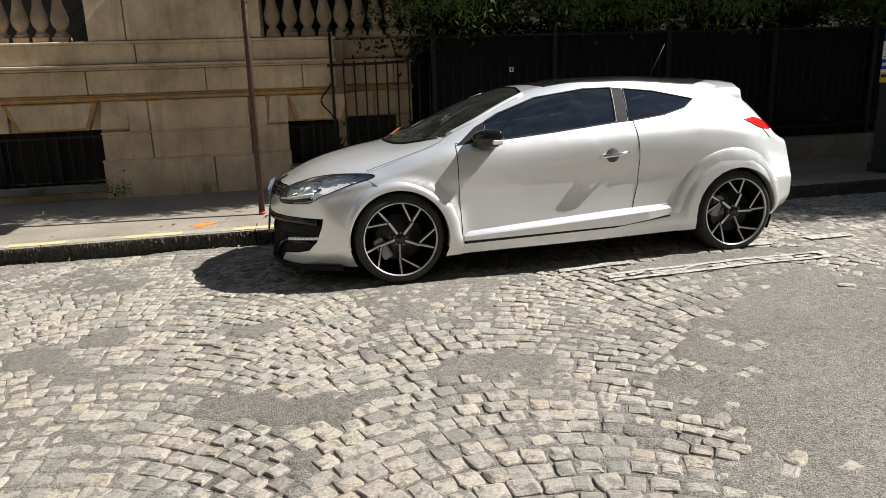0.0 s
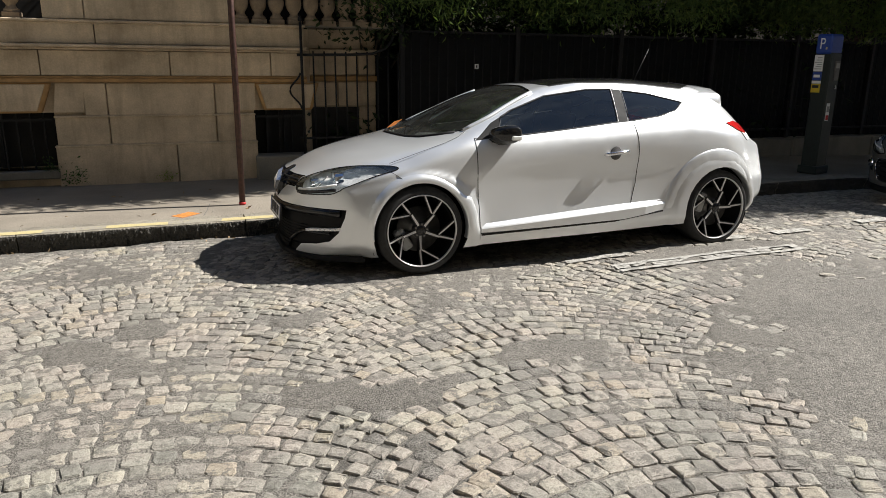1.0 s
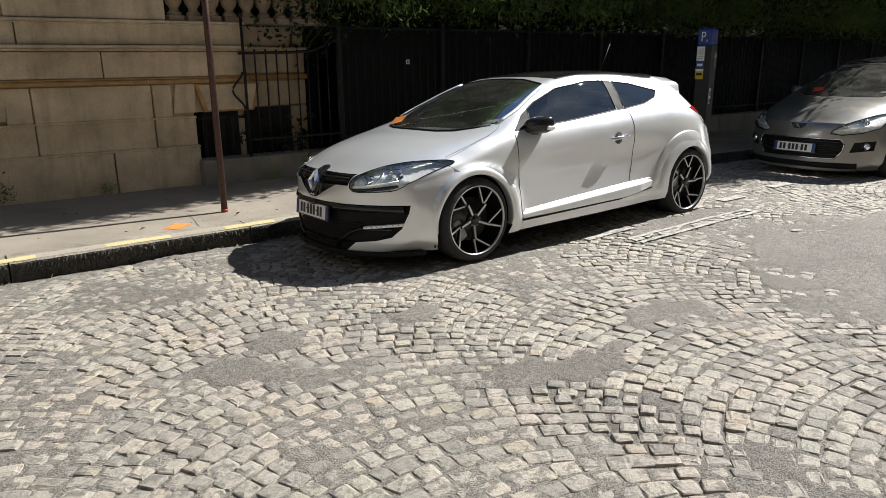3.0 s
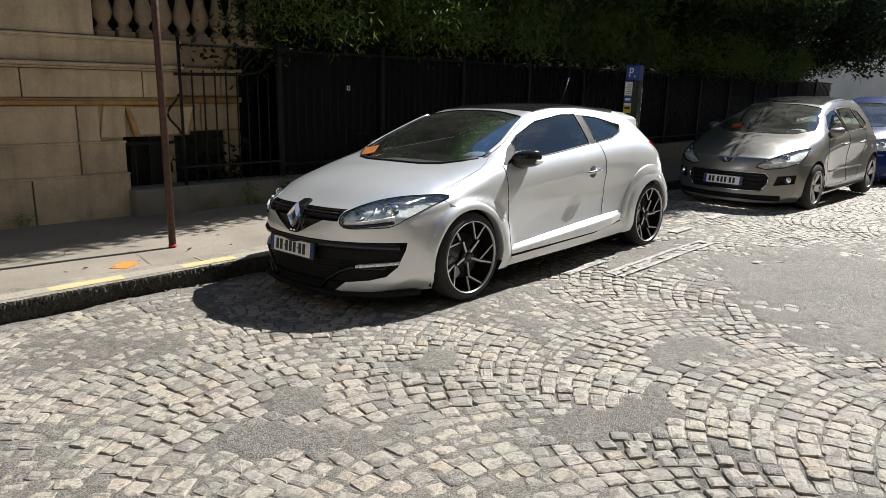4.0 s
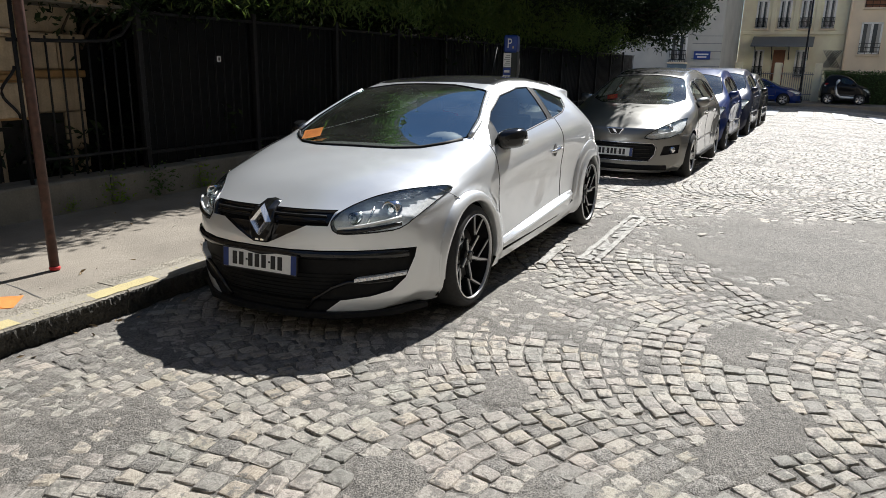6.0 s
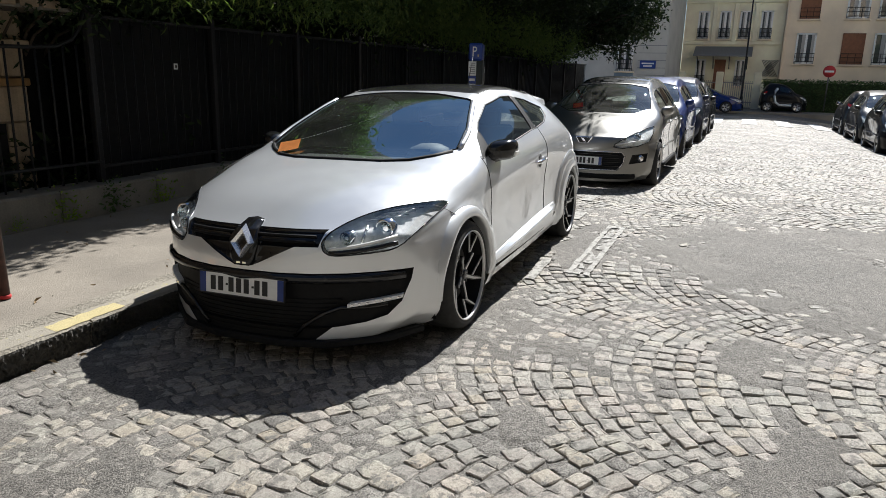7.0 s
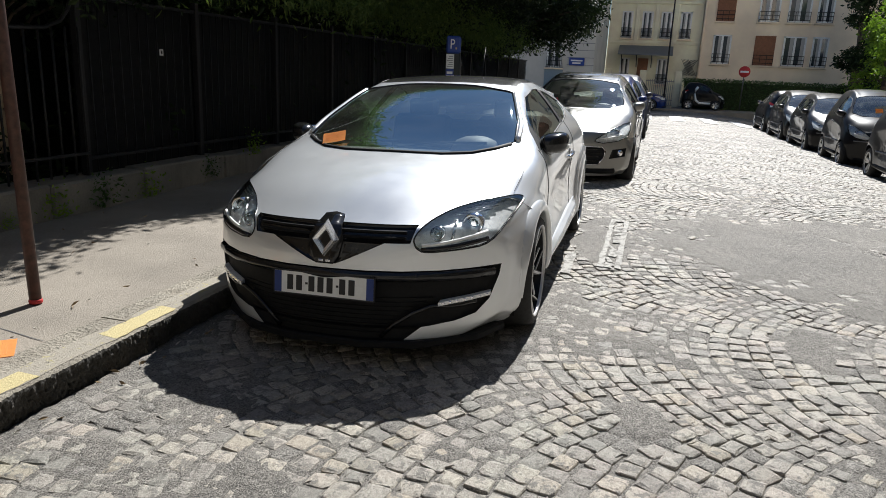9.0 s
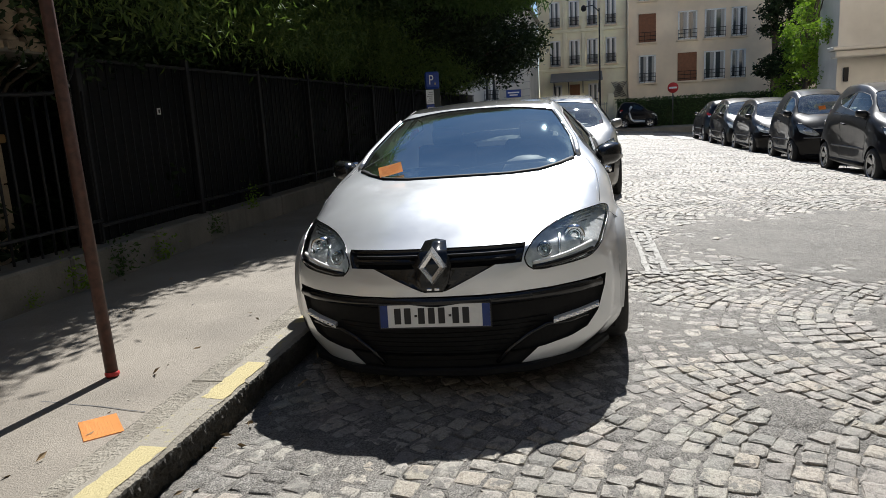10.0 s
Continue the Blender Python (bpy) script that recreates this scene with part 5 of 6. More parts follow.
# pier between the balustrades and storey above
for x0, x1 in ((-2.85, -2.44), (-2.44, -0.93), (-7.5, -5.6)):
    block(x0, x1, 1.915, 3.6, 0.012, 0.006, STONE, "pier_block")
upper = part("wall_upper", box(-14, 1.15, WY + 1.3, WY + 1.6, 1.93, 9.0), STONE)
tagged(upper, "cream limestone upper wall set back", "wall", "", "structure")
for x0, x1 in ((-5.6, -2.85), (-0.93, 1.15)):
    part("coping", box(x0, x1, WY - 0.03, WY + 0.30, 2.66, 2.80, 0.02), STONE, wall)
    # added dark sheet in place of the shaded terrace
    part("terrace_shade", box(x0, x1, WY + 0.80, WY + 0.85, 1.93, 3.2), SHADE_DARK, wall, "dark sheet standing in for shade behind the balusters")
    part("balustrade_floor", box(x0, x1, WY + 0.05, WY + 0.76, 1.90, 1.93), STONE2, wall)
prof = ((0.05, 0.06), (0.068, 0.065), (0.068, 0.09), (0.05, 0.105), (0.04, 0.13), (0.048, 0.15), (0.070, 0.185), (0.082, 0.235), (0.083, 0.265), (0.074, 0.31), (0.055, 0.38), (0.042, 0.46), (0.036, 0.53), (0.05, 0.55), (0.05, 0.58), (0.04, 0.60), (0.062, 0.66), (0.062, 0.745))
# balusters and bases carry the tree shade in their stone colour
bal_base = mesh_of("baluster_base", box(-0.083, 0.083, -0.083, 0.083, 0.0, 0.064, 0.006), STONE_SHADED)
bal = mesh_of("baluster", lathe([(r * 1.14, z) for r, z in prof], 16, "z"), STONE_SHADED, True)
for x0, x1 in ((-5.5, -2.88), (-0.90, 1.1)):
    n = int((x1 - x0) / 0.205)
    for k in range(n):
        share("baluster", bal, wall, pose(x0 + 0.10 + k * 0.205, WY + 0.12, 1.915, 0, 0, 0))
        share("baluster_base", bal_base, wall, pose(x0 + 0.10 + k * 0.205, WY + 0.12, 1.915, 0, 0, 0))
# basement windows: near-black sheet for the unlit room, sill, iron bars
for i, (x0, x1, z0, z1) in enumerate(((-4.6, -2.86, 0.30, 0.93), (-0.72, -0.10, 0.36, 0.93))):
    w = thing("window_%d" % (i + 1), "dark barred basement window in the plinth", "window", None, "", "structure")
    part("recess", box(x0 - 0.02, x1 + 0.02, WY + 0.40, WY + 0.43, z0 - 0.02, z1 + 0.02), SHADE_DARK, w)
    part("sill", box(x0, x1, WY - 0.06, WY + 0.30, z0 - 0.09, z0 + 0.0, 0.01), STONE2, w)
    part("lintel_bar", box(x0, x1, WY + 0.14, WY + 0.17, z1 - 0.10, z1 - 0.07), IRON, w)
    n = int((x1 - x0) / 0.13)
    bar = mesh_of("bar", box(-0.009, 0.009, -0.009, 0.009, z0, z1 - 0.01), IRON)
    for k in range(1, n):
        share("bar", bar, w, pose(x0 + (x1 - x0) * k / n, WY + 0.155, 0))
    for f in (0.3, 0.65):
        part("mullion", box(x0 + (x1 - x0) * f - 0.025, x0 + (x1 - x0) * f + 0.025, WY + 0.30, WY + 0.34, z0, z1), IRON, w)
# set-back bay behind the old railing
BY = WY + 0.60
side = part("wall_side", box(-0.10, 0.05, WY + 0.55, BY + 0.3, 0.0, 1.93), STONE)
tagged(side, "cream stone return wall of the townhouse", "wall", "", "structure")
bay_wall = part("wall_bay", box(0.05, 0.94, BY + 0.05, BY + 0.35, 0.0, 1.93), STONE)
tagged(bay_wall, "cream stone wall set back behind the railing", "wall", "", "structure")
for z0, z1, cuts in ((0.93, 1.255, (0.05, 0.42, 0.94)), (1.33, 1.60, (0.05, 0.70, 0.94)), (1.66, 1.93, (0.05, 0.94)), (0.05, 0.56, (0.70, 0.94)), (0.56, 0.93, (0.70, 0.94))):
    for x0, x1 in zip(cuts, cuts[1:]):
        part("stone_block", box(x0 + 0.006, x1 - 0.006, BY, BY + 0.06, z0 + 0.006, z1 - 0.006, 0.008), STONE, bay_wall)
part("ochre_moulding", box(0.05, 0.95, BY - 0.04, BY + 0.06, 1.255, 1.325, 0.01), TERRA, bay_wall)
part("moulding", box(0.05, 0.95, BY - 0.08, BY + 0.06, 1.60, 1.66, 0.01), STONE, bay_wall)
# near-black sheet on the wall, painted as a shaded opening
part("opening_shade", box(0.05, 0.70, BY + 0.02, BY + 0.055, 0.1, 0.92), SHADE_DARK, bay_wall)
part("black_screen", box(0.95, 1.16, BY + 0.02, BY + 0.04, 0.0, 1.95), SHEET, bay_wall, "black sheet closing the gap")
part("black_screen", box(0.95, 2.3, BY + 0.42, BY + 0.44, 0.0, 1.9), SHEET, bay_wall, "black sheet closing the gap")

part("bed", box(0.0, 1.2, 3.44, BY + 0.05, 0.1, 0.30, 0.03), EARTH, bay_wall, "dark planted bed")

# ---- fence ----
plinth = thing("fence_plinth", "low grey stone plinth under the iron fence", "wall", None, "", "structure")
cuts = (-0.74, 0.55, 1.62, 2.9, 4.3, 5.8, 7.5, 9.2, 11.0, 13.0, 15.0, 17.5, 20.0, 22.0)
for x0, x1 in zip(cuts, cuts[1:]):
    part("plinth_stone", box(x0 + 0.004, x1 - 0.004, 3.10, 3.45, -0.1, 0.40 + rng.uniform(-0.012, 0.012), 0.018), STONE2, plinth)
fence = thing("fence", "black iron railing fence backed with black sheet panels", "fence", None, "", "structure")
panel = mesh_of("sheet_panel", box(-0.004, 1.604, 3.335, 3.345, 0.34, 1.872), SHEET)
post = mesh_of("post", box(-0.03, 0.03, 3.25, 3.31, 0.38, 1.97, 0.006), IRON)
bars = mesh_of("bar", tube([(0, 3.28, 0.42), (0, 3.28, 1.88)], 0.0085, 6), IRON, True)
low_bars = mesh_of("bar", tube([(0, 3.20, 0.42), (0, 3.20, 1.62)], 0.010, 6), IRON, True)
for k in range(13):
    x0 = 1.12 + k * 1.6
    share("post", post, fence, pose(x0, 0, 0))
    share("sheet_panel", panel, fence, pose(x0, 0, 0))
    for zz in (0.52, 1.865):
        part("rail", box(x0, x0 + 1.6, 3.262, 3.298, zz, zz + 0.03, 0.004), IRON, fence)
    for j in range(1, 13):
        share("bar", bars, fence, pose(x0 + j * 1.6 / 13, 0, 0))
# older railing in front of the house corner, with a swept top rail and scrolls
rail = thing("old_railing", "wrought iron railing with a swept top rail beside the house", "railing", None, "", "structure")
for k in range(10):
    share("bar", low_bars, rail, pose(-0.14 + k * 0.132, 0, 0))
part("top_rail", tube([(-0.20, 3.20, 1.575), (0.45, 3.20, 1.585), (0.72, 3.20, 1.60), (0.88, 3.20, 1.66), (0.97, 3.20, 1.76), (1.02, 3.20, 1.90)], 0.016, 8), IRON, rail, "", True)
part("bottom_rail", box(-0.20, 1.08, 3.19, 3.21, 0.58, 0.605, 0.004), IRON, rail)
part("end_post", tube([(-0.15, 3.18, 0.40), (-0.15, 3.18, 1.95)], 0.017, 8), IRON, rail, "", True)
part("ball_finial", lathe(((0.001, 0.0), (0.02, 0.008), (0.028, 0.03), (0.018, 0.052), (0.001, 0.075)), 12, "z", None, (-0.15, 3.18, 1.95)), IRON, rail, "", True)
part("scroll", tube([(-0.17 - 0.13 * math.sin(a) ** 2, 3.19, 0.95 + 0.42 * a / 3.1) for a in [k * 3.1 / 12 for k in range(13)]], 0.012, 6), IRON, rail, "", True)
house_no = part("number_plaque", box(2.10, 2.155, 3.245, 3.25, 1.43, 1.49, 0.002), PLATE_W)
tagged(house_no, "small white plaque fixed on the black fence", "plaque")
part("plaque_bar", box(2.118, 2.137, 3.242, 3.246, 1.443, 1.477), INK, house_no)


# ---- trees, hedge, weeds ----
def leaf_cloud(name, centres, mat, parent=None, size=0.07, seed=3, droop=0.3, narrow=0.42):
    """Leaves as small folded diamonds, one island each, round a list of twig points."""
    g = np.random.default_rng(seed)
    c = np.asarray(centres, float)
    n = len(c)
    a, t = g.uniform(0, math.tau, n), g.normal(-droop, 0.5, n)
    d = np.stack([np.cos(a) * np.cos(t), np.sin(a) * np.cos(t), np.sin(t)], -1)
    s = np.cross(d, g.normal(0, 1, (n, 3)))
    s /= np.linalg.norm(s, axis=1, keepdims=True) + 1e-9
    nn = np.cross(d, s)
    l = (size * g.uniform(0.6, 1.4, n))[:, None]
    w = l * narrow
    v = np.stack([c, c + d * l * 0.5 + s * w * 0.5 + nn * l * 0.08, c + d * l, c + d * l * 0.5 - s * w * 0.5 + nn * l * 0.08], 1)
    f = np.array([(0, 1, 2), (0, 2, 3)])
    return soup(name, v.reshape(-1, 3), (f[None] + np.arange(n)[:, None, None] * 4).reshape(-1, 3), mat, parent)


def branch_points(g, blobs, per):
    """Twig points scattered in uneven clumps: (centre, radii) blobs hold many small bunches."""
    out = []
    for (cx, cy, cz), (rx, ry, rz) in blobs:
        k = max(4, int(per * rx * ry * rz))
        for _ in range(k):
            u = g.normal(0, 1, 3)
            u /= np.linalg.norm(u)
            r = g.uniform(0.35, 1.0) ** 0.5
            p = np.array((cx + u[0] * rx * r, cy + u[1] * ry * r, cz + u[2] * rz * r))
            m = g.integers(14, 34)
            out.append(p + g.normal(0, 1, (m, 3)) * np.array((0.16, 0.16, 0.11)))
    return np.concatenate(out)


def tree(name, label, x, y, z0, height, blobs, mat, per, size, seed, trunk=0.16):
    g = np.random.default_rng(seed)
    t = thing(name, label, "tree", pose(x, y, z0))
    bm = bmesh.new()
    pts = [(0.06 * math.sin(k * 1.1 + seed), 0.05 * math.cos(k * 1.7 + seed), height * k / 6) for k in range(7)]
    tube(pts, trunk, 10, bm, False, 0.35)
    part("trunk", bm, BARK, t, "", True)
    for i, ((cx, cy, cz), r) in enumerate(blobs):
        k = min(5, max(2, int(6 * (cz - z0) / max(height, 1) * 0.6)))
        s = Vector(pts[k])
        e = Vector((cx - x, cy - y, cz - z0))
        mid = (s + e) / 2 + Vector((0, 0, 0.25))
        part("limb", tube([s, s.lerp(mid, 0.6), mid, mid.lerp(e, 0.6), e], trunk * 0.38, 7, None, False, 0.25), BARK, t, "", True)
    p = branch_points(g, blobs, per) - np.array((x, y, z0))
    crown = leaf_cloud("crown", p, mat, t, size, seed)
    return t


def clump(g, x0, x1, y0, y1, z0, z1, n, r):
    return [((g.uniform(x0, x1), g.uniform(y0, y1), g.uniform(z0, z1)), (r * g.uniform(0.7, 1.3), r * g.uniform(0.7, 1.2), r * g.uniform(0.5, 0.9))) for _ in range(n)]


gt = np.random.default_rng(21)
GARDEN_LABEL = "dark leafy tree hanging over the black fence"
# crowns hang over the fence and roof the back of the pavement
for i, (tx, ty) in enumerate(((1.9, 5.2), (4.6, 5.6), (7.6, 5.4), (10.8, 5.6), (14.2, 5.2))):
    out = 3.1 if tx < 5 else 1.9
    few = 0.75 if tx < 3 else 1.0
    blobs = clump(gt, tx - 1.8, tx + 1.8, 3.1, 5.2, 2.3, 3.2, 12, 0.75) + clump(gt, tx - 1.8, tx + 1.8, out, 5.4, 3.1, 4.6, int(14 * few), 0.95) + clump(gt, tx - 1.8, tx + 1.8, 3.5, 5.4, 3.9 if tx < 3 else 4.3, 4.5 if tx < 3 else 5.2, int(8 * few), 0.9)
    # trees further down the row get the darker leaf, to look shaded
    tree("garden_tree", GARDEN_LABEL, tx, ty, 0.0, 5.5, blobs, LEAF if tx < 9 else HEDGE_SHADE, 190, 0.105, 40 + i, 0.15)
# boughs that roof the pavement, further over the street towards the junction
# crowns out of view, edge set to cast shade on pavement and silver car
def bough_edge(x):
    return float(np.interp(x, [0, 1.8, 2.6, 3.3, 3.9, 4.4, 4.9, 5.5, 8.0, 9.0, 13.0, 14.5, 20], [1.78, 1.78, 2.1, 2.45, 2.5, 2.25, 1.95, 1.6, -0.5, -0.5, 0.6, 1.7, 1.7]))


for i, x in enumerate(np.linspace(0.5, 18.5, 13)):
    t = thing("overhanging_bough", "leafy bough hanging over the pavement", "tree", pose(x, 4.2, 2.6))
    part("limb", tube([(0, 0.6, -0.4), (0, 0.0, 0.7), (0.1, bough_edge(x) - 3.7, 1.3)], 0.05, 7, None, False, 0.3), BARK, t, "", True)
    blobs = []
    for _ in range(int((18 if x < 2.5 else 26 if x < 6 else 14) * (3.6 - bough_edge(x)))):
        bx = gt.uniform(x - 0.8, x + 0.8)
        blobs.append(((bx, gt.uniform(bough_edge(bx) + 0.42, 3.5), gt.uniform(3.55, 4.3)), (0.46, 0.42, 0.32)))
    # far crowns likewise have shade put into their leaf colour
    leaf_cloud("crown", branch_points(gt, blobs, 420) - np.array((x, 4.2, 2.6)), LEAF if x < 12 else HEDGE_SHADE, t, 0.135, 140 + i, 0.6, 0.26)
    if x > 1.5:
        # sprays wear the brighter leaf, sunlight put into its colour
        leaf_cloud("low_spray", branch_points(gt, clump(gt, x - 1.2, x + 1.2, 2.45, 3.3, 2.15, 2.75, 7, 0.33), 700) - np.array((x, 4.2, 2.6)), LEAF_LIT, t, 0.085, 180 + i, 0.7, 0.24)
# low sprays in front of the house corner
tree("shrub_tree", "dark shrub leaning over the old iron railing", 0.95, 4.4, 0.0, 2.6, clump(gt, 0.45, 1.5, 3.05, 4.0, 1.85, 2.7, 7, 0.36) + clump(gt, 0.75, 2.4, 3.1, 4.2, 2.0, 2.8, 7, 0.46), HEDGE_SHADE, 300, 0.08, 77, 0.06)
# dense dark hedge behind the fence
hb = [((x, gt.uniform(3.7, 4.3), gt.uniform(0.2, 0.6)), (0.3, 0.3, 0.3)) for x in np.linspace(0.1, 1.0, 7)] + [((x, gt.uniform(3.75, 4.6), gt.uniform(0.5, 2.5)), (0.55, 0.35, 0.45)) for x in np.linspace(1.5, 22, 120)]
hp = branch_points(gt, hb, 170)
hedge = leaf_cloud("hedge", hp, HEDGE_SHADE, None, 0.12, 9)
tagged(hedge, "dense dark hedge behind the fence", "hedge", "", "stuff")
# unseen wall, made tall to keep north sky out of car reflections
sky_wall = part("wall_sky_block", box(0.6, 24, 8.0, 8.3, 0.0, 13.0), STONE2)
tagged(sky_wall, "unseen tall grey wall added to block the north sky", "wall", "", "structure")


def weed(x, y, z, h, seed, n=130):
    g = np.random.default_rng(seed)
    p = np.stack([g.normal(0, h * 0.28, n), g.normal(0, h * 0.10, n) - 0.01, np.abs(g.normal(0.3, 0.3, n)) * h], -1)
    t = leaf_cloud("weed", p, LEAF2 if seed % 2 else LEAF, None, h * 0.13, seed, -0.3)
    t.matrix_world = pose(x, y, z)
    tagged(t, "small green weed growing at the wall foot", "plant", "", "stuff")


for i, (x, y, z, h) in enumerate(((-2.72, 3.22, 0.14, 0.26), (-1.75, 3.24, 0.14, 0.16), (-2.95, 3.22, 0.3, 0.18), (0.55, 3.08, 0.14, 0.3), (1.05, 3.08, 0.14, 0.36), (1.62, 3.07, 0.14, 0.28), (2.6, 3.08, 0.2, 0.25), (3.5, 3.1, 0.35, 0.3), (-3.6, 3.2, 0.2, 0.15), (0.1, 3.08, 0.14, 0.14))):
    weed(x, y, z, h, 60 + i)


# ---- street furniture ----
pole = part("sign_pole", tube([(-1.03, 1.635, pave_z(-1.03)), (-1.0, 1.75, 3.6)], 0.03, 14), RUST, None, "", True)
tagged(pole, "brown painted steel pole standing on the pavement", "pole")
part("base_ring", lathe(((0.032, 0.0), (0.035, 0.008), (0.0335, 0.018), (0.03, 0.022)), 14, "z", None, (-1.03, 1.635, pave_z(-1.03) + 0.012)), RED, pole, "red paint at the foot", True)
# the plate on top of the pole, high over the pavement
plate_back = part("sign_plate", box(-1.045, -1.035, 1.34, 1.86, 2.42, 3.05, 0.004), STEEL, pole, "grey metal sign plate")
part("clamp", box(-1.05, -0.965, 1.68, 1.74, 2.60, 2.64, 0.004), STEEL, plate_back)

meter = thing("parking_meter", "dark green parking meter with a blue sign head", "parking meter", pose(6.2, 1.48, pave_z(6.1) + 0.012, 0, 0, 14) @ Matrix.Diagonal((0.74, 0.74, 1.0, 1.0)))
GREEN_BLACK = plain("dark_green_enamel", (0.010, 0.018, 0.017), 0.45, 0, 0.2)
part("body", prism([(-0.17, -0.14), (0.17, -0.14), (0.17, 0.14), (-0.17, 0.14)], "z", 0.0, 1.52, 0.02), GREEN_BLACK, meter)
part("plinth", box(-0.20, 0.20, -0.17, 0.17, 0.0, 0.10, 0.01), GREEN_BLACK, meter)
head = part("sign_head", box(-0.20, 0.17, -0.135, 0.135, 1.50, 1.74, 0.025), BLUE, meter, "blue sign head with a white letter")
word("P", 0.19, PLATE_W, head, Matrix.Translation((-0.203, 0.02, 1.62)) @ pose(0, 0, 0, 90, 0, -90))
part("dot", box(-0.207, -0.20, -0.07, -0.04, 1.555, 1.585, 0.004), YELLOW, head)
part("notice", box(-0.186, -0.17, -0.02, 0.13, 1.29, 1.49), PLATE_W, meter, "white notice with grey lines")
for k in range(6):
    part("notice_line", box(-0.1885, -0.18, 0.0, 0.115 - 0.02 * (k % 3), 1.315 + k * 0.027, 1.325 + k * 0.027), PALE, meter)
part("blue_notice", box(-0.186, -0.17, -0.02, 0.13, 1.18, 1.285), BLUE, meter)
part("notice_bar", box(-0.189, -0.18, 0.0, 0.11, 1.215, 1.25), PLATE_W, meter)
part("white_notice", box(-0.186, -0.17, -0.02, 0.13, 1.14, 1.175), PLATE_W, meter)
part("yellow_notice", box(-0.186, -0.17, -0.02, 0.13, 1.03, 1.137), plain("yellow_label", (0.7, 0.5, 0.03), 0.6), meter)
part("notice_bar", box(-0.189, -0.18, 0.0, 0.11, 1.085, 1.12), INK, meter)
part("screen_bezel", box(-0.02, 0.13, -0.155, -0.13, 1.18, 1.42, 0.008), STEEL, meter)
part("display", box(0.0, 0.11, -0.160, -0.15, 1.33, 1.39), PALE, meter)
part("keypad", box(0.0, 0.11, -0.160, -0.15, 1.21, 1.30, 0.004), STEEL, meter)
part("coin_slot", lathe(((0.025, 0.0), (0.025, -0.02), (0.001, -0.024)), 12, "y", None, (0.05, -0.14, 1.10)), CHROME, meter)
part("sticker", box(-0.10, 0.0, -0.146, -0.135, 0.68, 0.90), PLATE_W, meter)
part("sticker_bar", box(-0.09, -0.01, -0.149, -0.14, 0.69, 0.75), RED, meter)
part("sticker_bar", box(-0.09, -0.01, -0.149, -0.14, 0.79, 0.86), PALE, meter)

# ---- papers and litter ----
def sheet_of_paper(name, label, m, w, h, curl, lines=True, cat="paper"):
    bm = bmesh.new()
    g = [[bm.verts.new(((i / 6 - 0.5) * w, (j / 4 - 0.5) * h, curl * ((i / 6 - 0.4) ** 2 + 0.4 * (j / 4 - 0.6) ** 2) + 0.002)) for j in range(5)] for i in range(7)]
    for i in range(6):
        for j in range(4):
            bm.faces.new((g[i][j], g[i + 1][j], g[i + 1][j + 1], g[i][j + 1]))
    bmesh.ops.solidify(bm, geom=bm.faces[:], thickness=0.0012)
    ob = part(name, bm, ORANGE)
    ob.matrix_world = m
    tagged(ob, label, cat)
    if lines:
        for k in range(9):
            b = box(-w * 0.38, w * (0.36 - 0.09 * (k % 3)), h * (0.335 - 0.078 * k), h * (0.353 - 0.078 * k), 0, 0.0004)
            for v in b.verts:
                v.co.z += curl * ((v.co.x / w + 0.1) ** 2 + 0.4 * (v.co.y / h - 0.1) ** 2) + 0.0023
            part("print_bar", b, plain("rust_ink", (0.82, 0.34, 0.09), 0.8) if k == 0 else bpy.data.materials["rust_ink"], ob)
    return ob


sheet_of_paper("orange_leaflet", "orange printed leaflet lying on the pavement edge", pose(-1.563, 1.298, pave_z(-1.6) + 0.0012 + float(lumps(-1.563, 1.298)) * 0.5, 0, 0, 44), 0.215, 0.148, 0.003)
STRAW = plain("dry_leaf", (0.28, 0.20, 0.11), 0.9, 0, 0.4)
lit = []
for _ in range(95):
    x = rng.uniform(-3.5, 3.0)
    lit.append((x, kerb_y(x) + (rng.uniform(0.35, 2.0) if rng.random() < 0.55 else -rng.uniform(0.02, 0.12))))
pts = np.array([(x, y, (pave_z(x) + 0.008 + 0.006 * max(0, y - 1.2)) if y > kerb_y(x) else road_z(x, y) + 0.006) for x, y in lit])
dry = leaf_cloud("dry_leaves", pts, STRAW, None, 0.045, 4, 0.0, 0.35)
tagged(dry, "scattered dry leaves and straw litter", "litter", "", "stuff")
SCRAP = plain("pale_scrap", (0.50, 0.46, 0.40), 0.9, 0, 0.3)
bits = []
for _ in range(60):
    x = rng.uniform(-3.6, 2.5)
    y = kerb_y(x) + (rng.uniform(0.32, 1.9) if rng.random() < 0.5 else -rng.uniform(0.01, 0.09))
    bits.append((x, y, (pave_z(x) + 0.007 + 0.006 * max(0, y - 1.2)) if y > kerb_y(x) else float(road_z(x, y)) + 0.004))
scraps = leaf_cloud("scraps", np.array(bits), SCRAP, None, 0.03, 14, 0.0, 0.3)
tagged(scraps, "pale straw and paper scraps along the kerb", "litter", "", "stuff")

# ---- road markings ----
bay = thing("road_marking", "worn white stencilled parking sign box on the cobbles", "road marking", None, "", "structure")


def on_road(x, y):
    return road_z(x, y) + lumps(x, y) + 0.0085


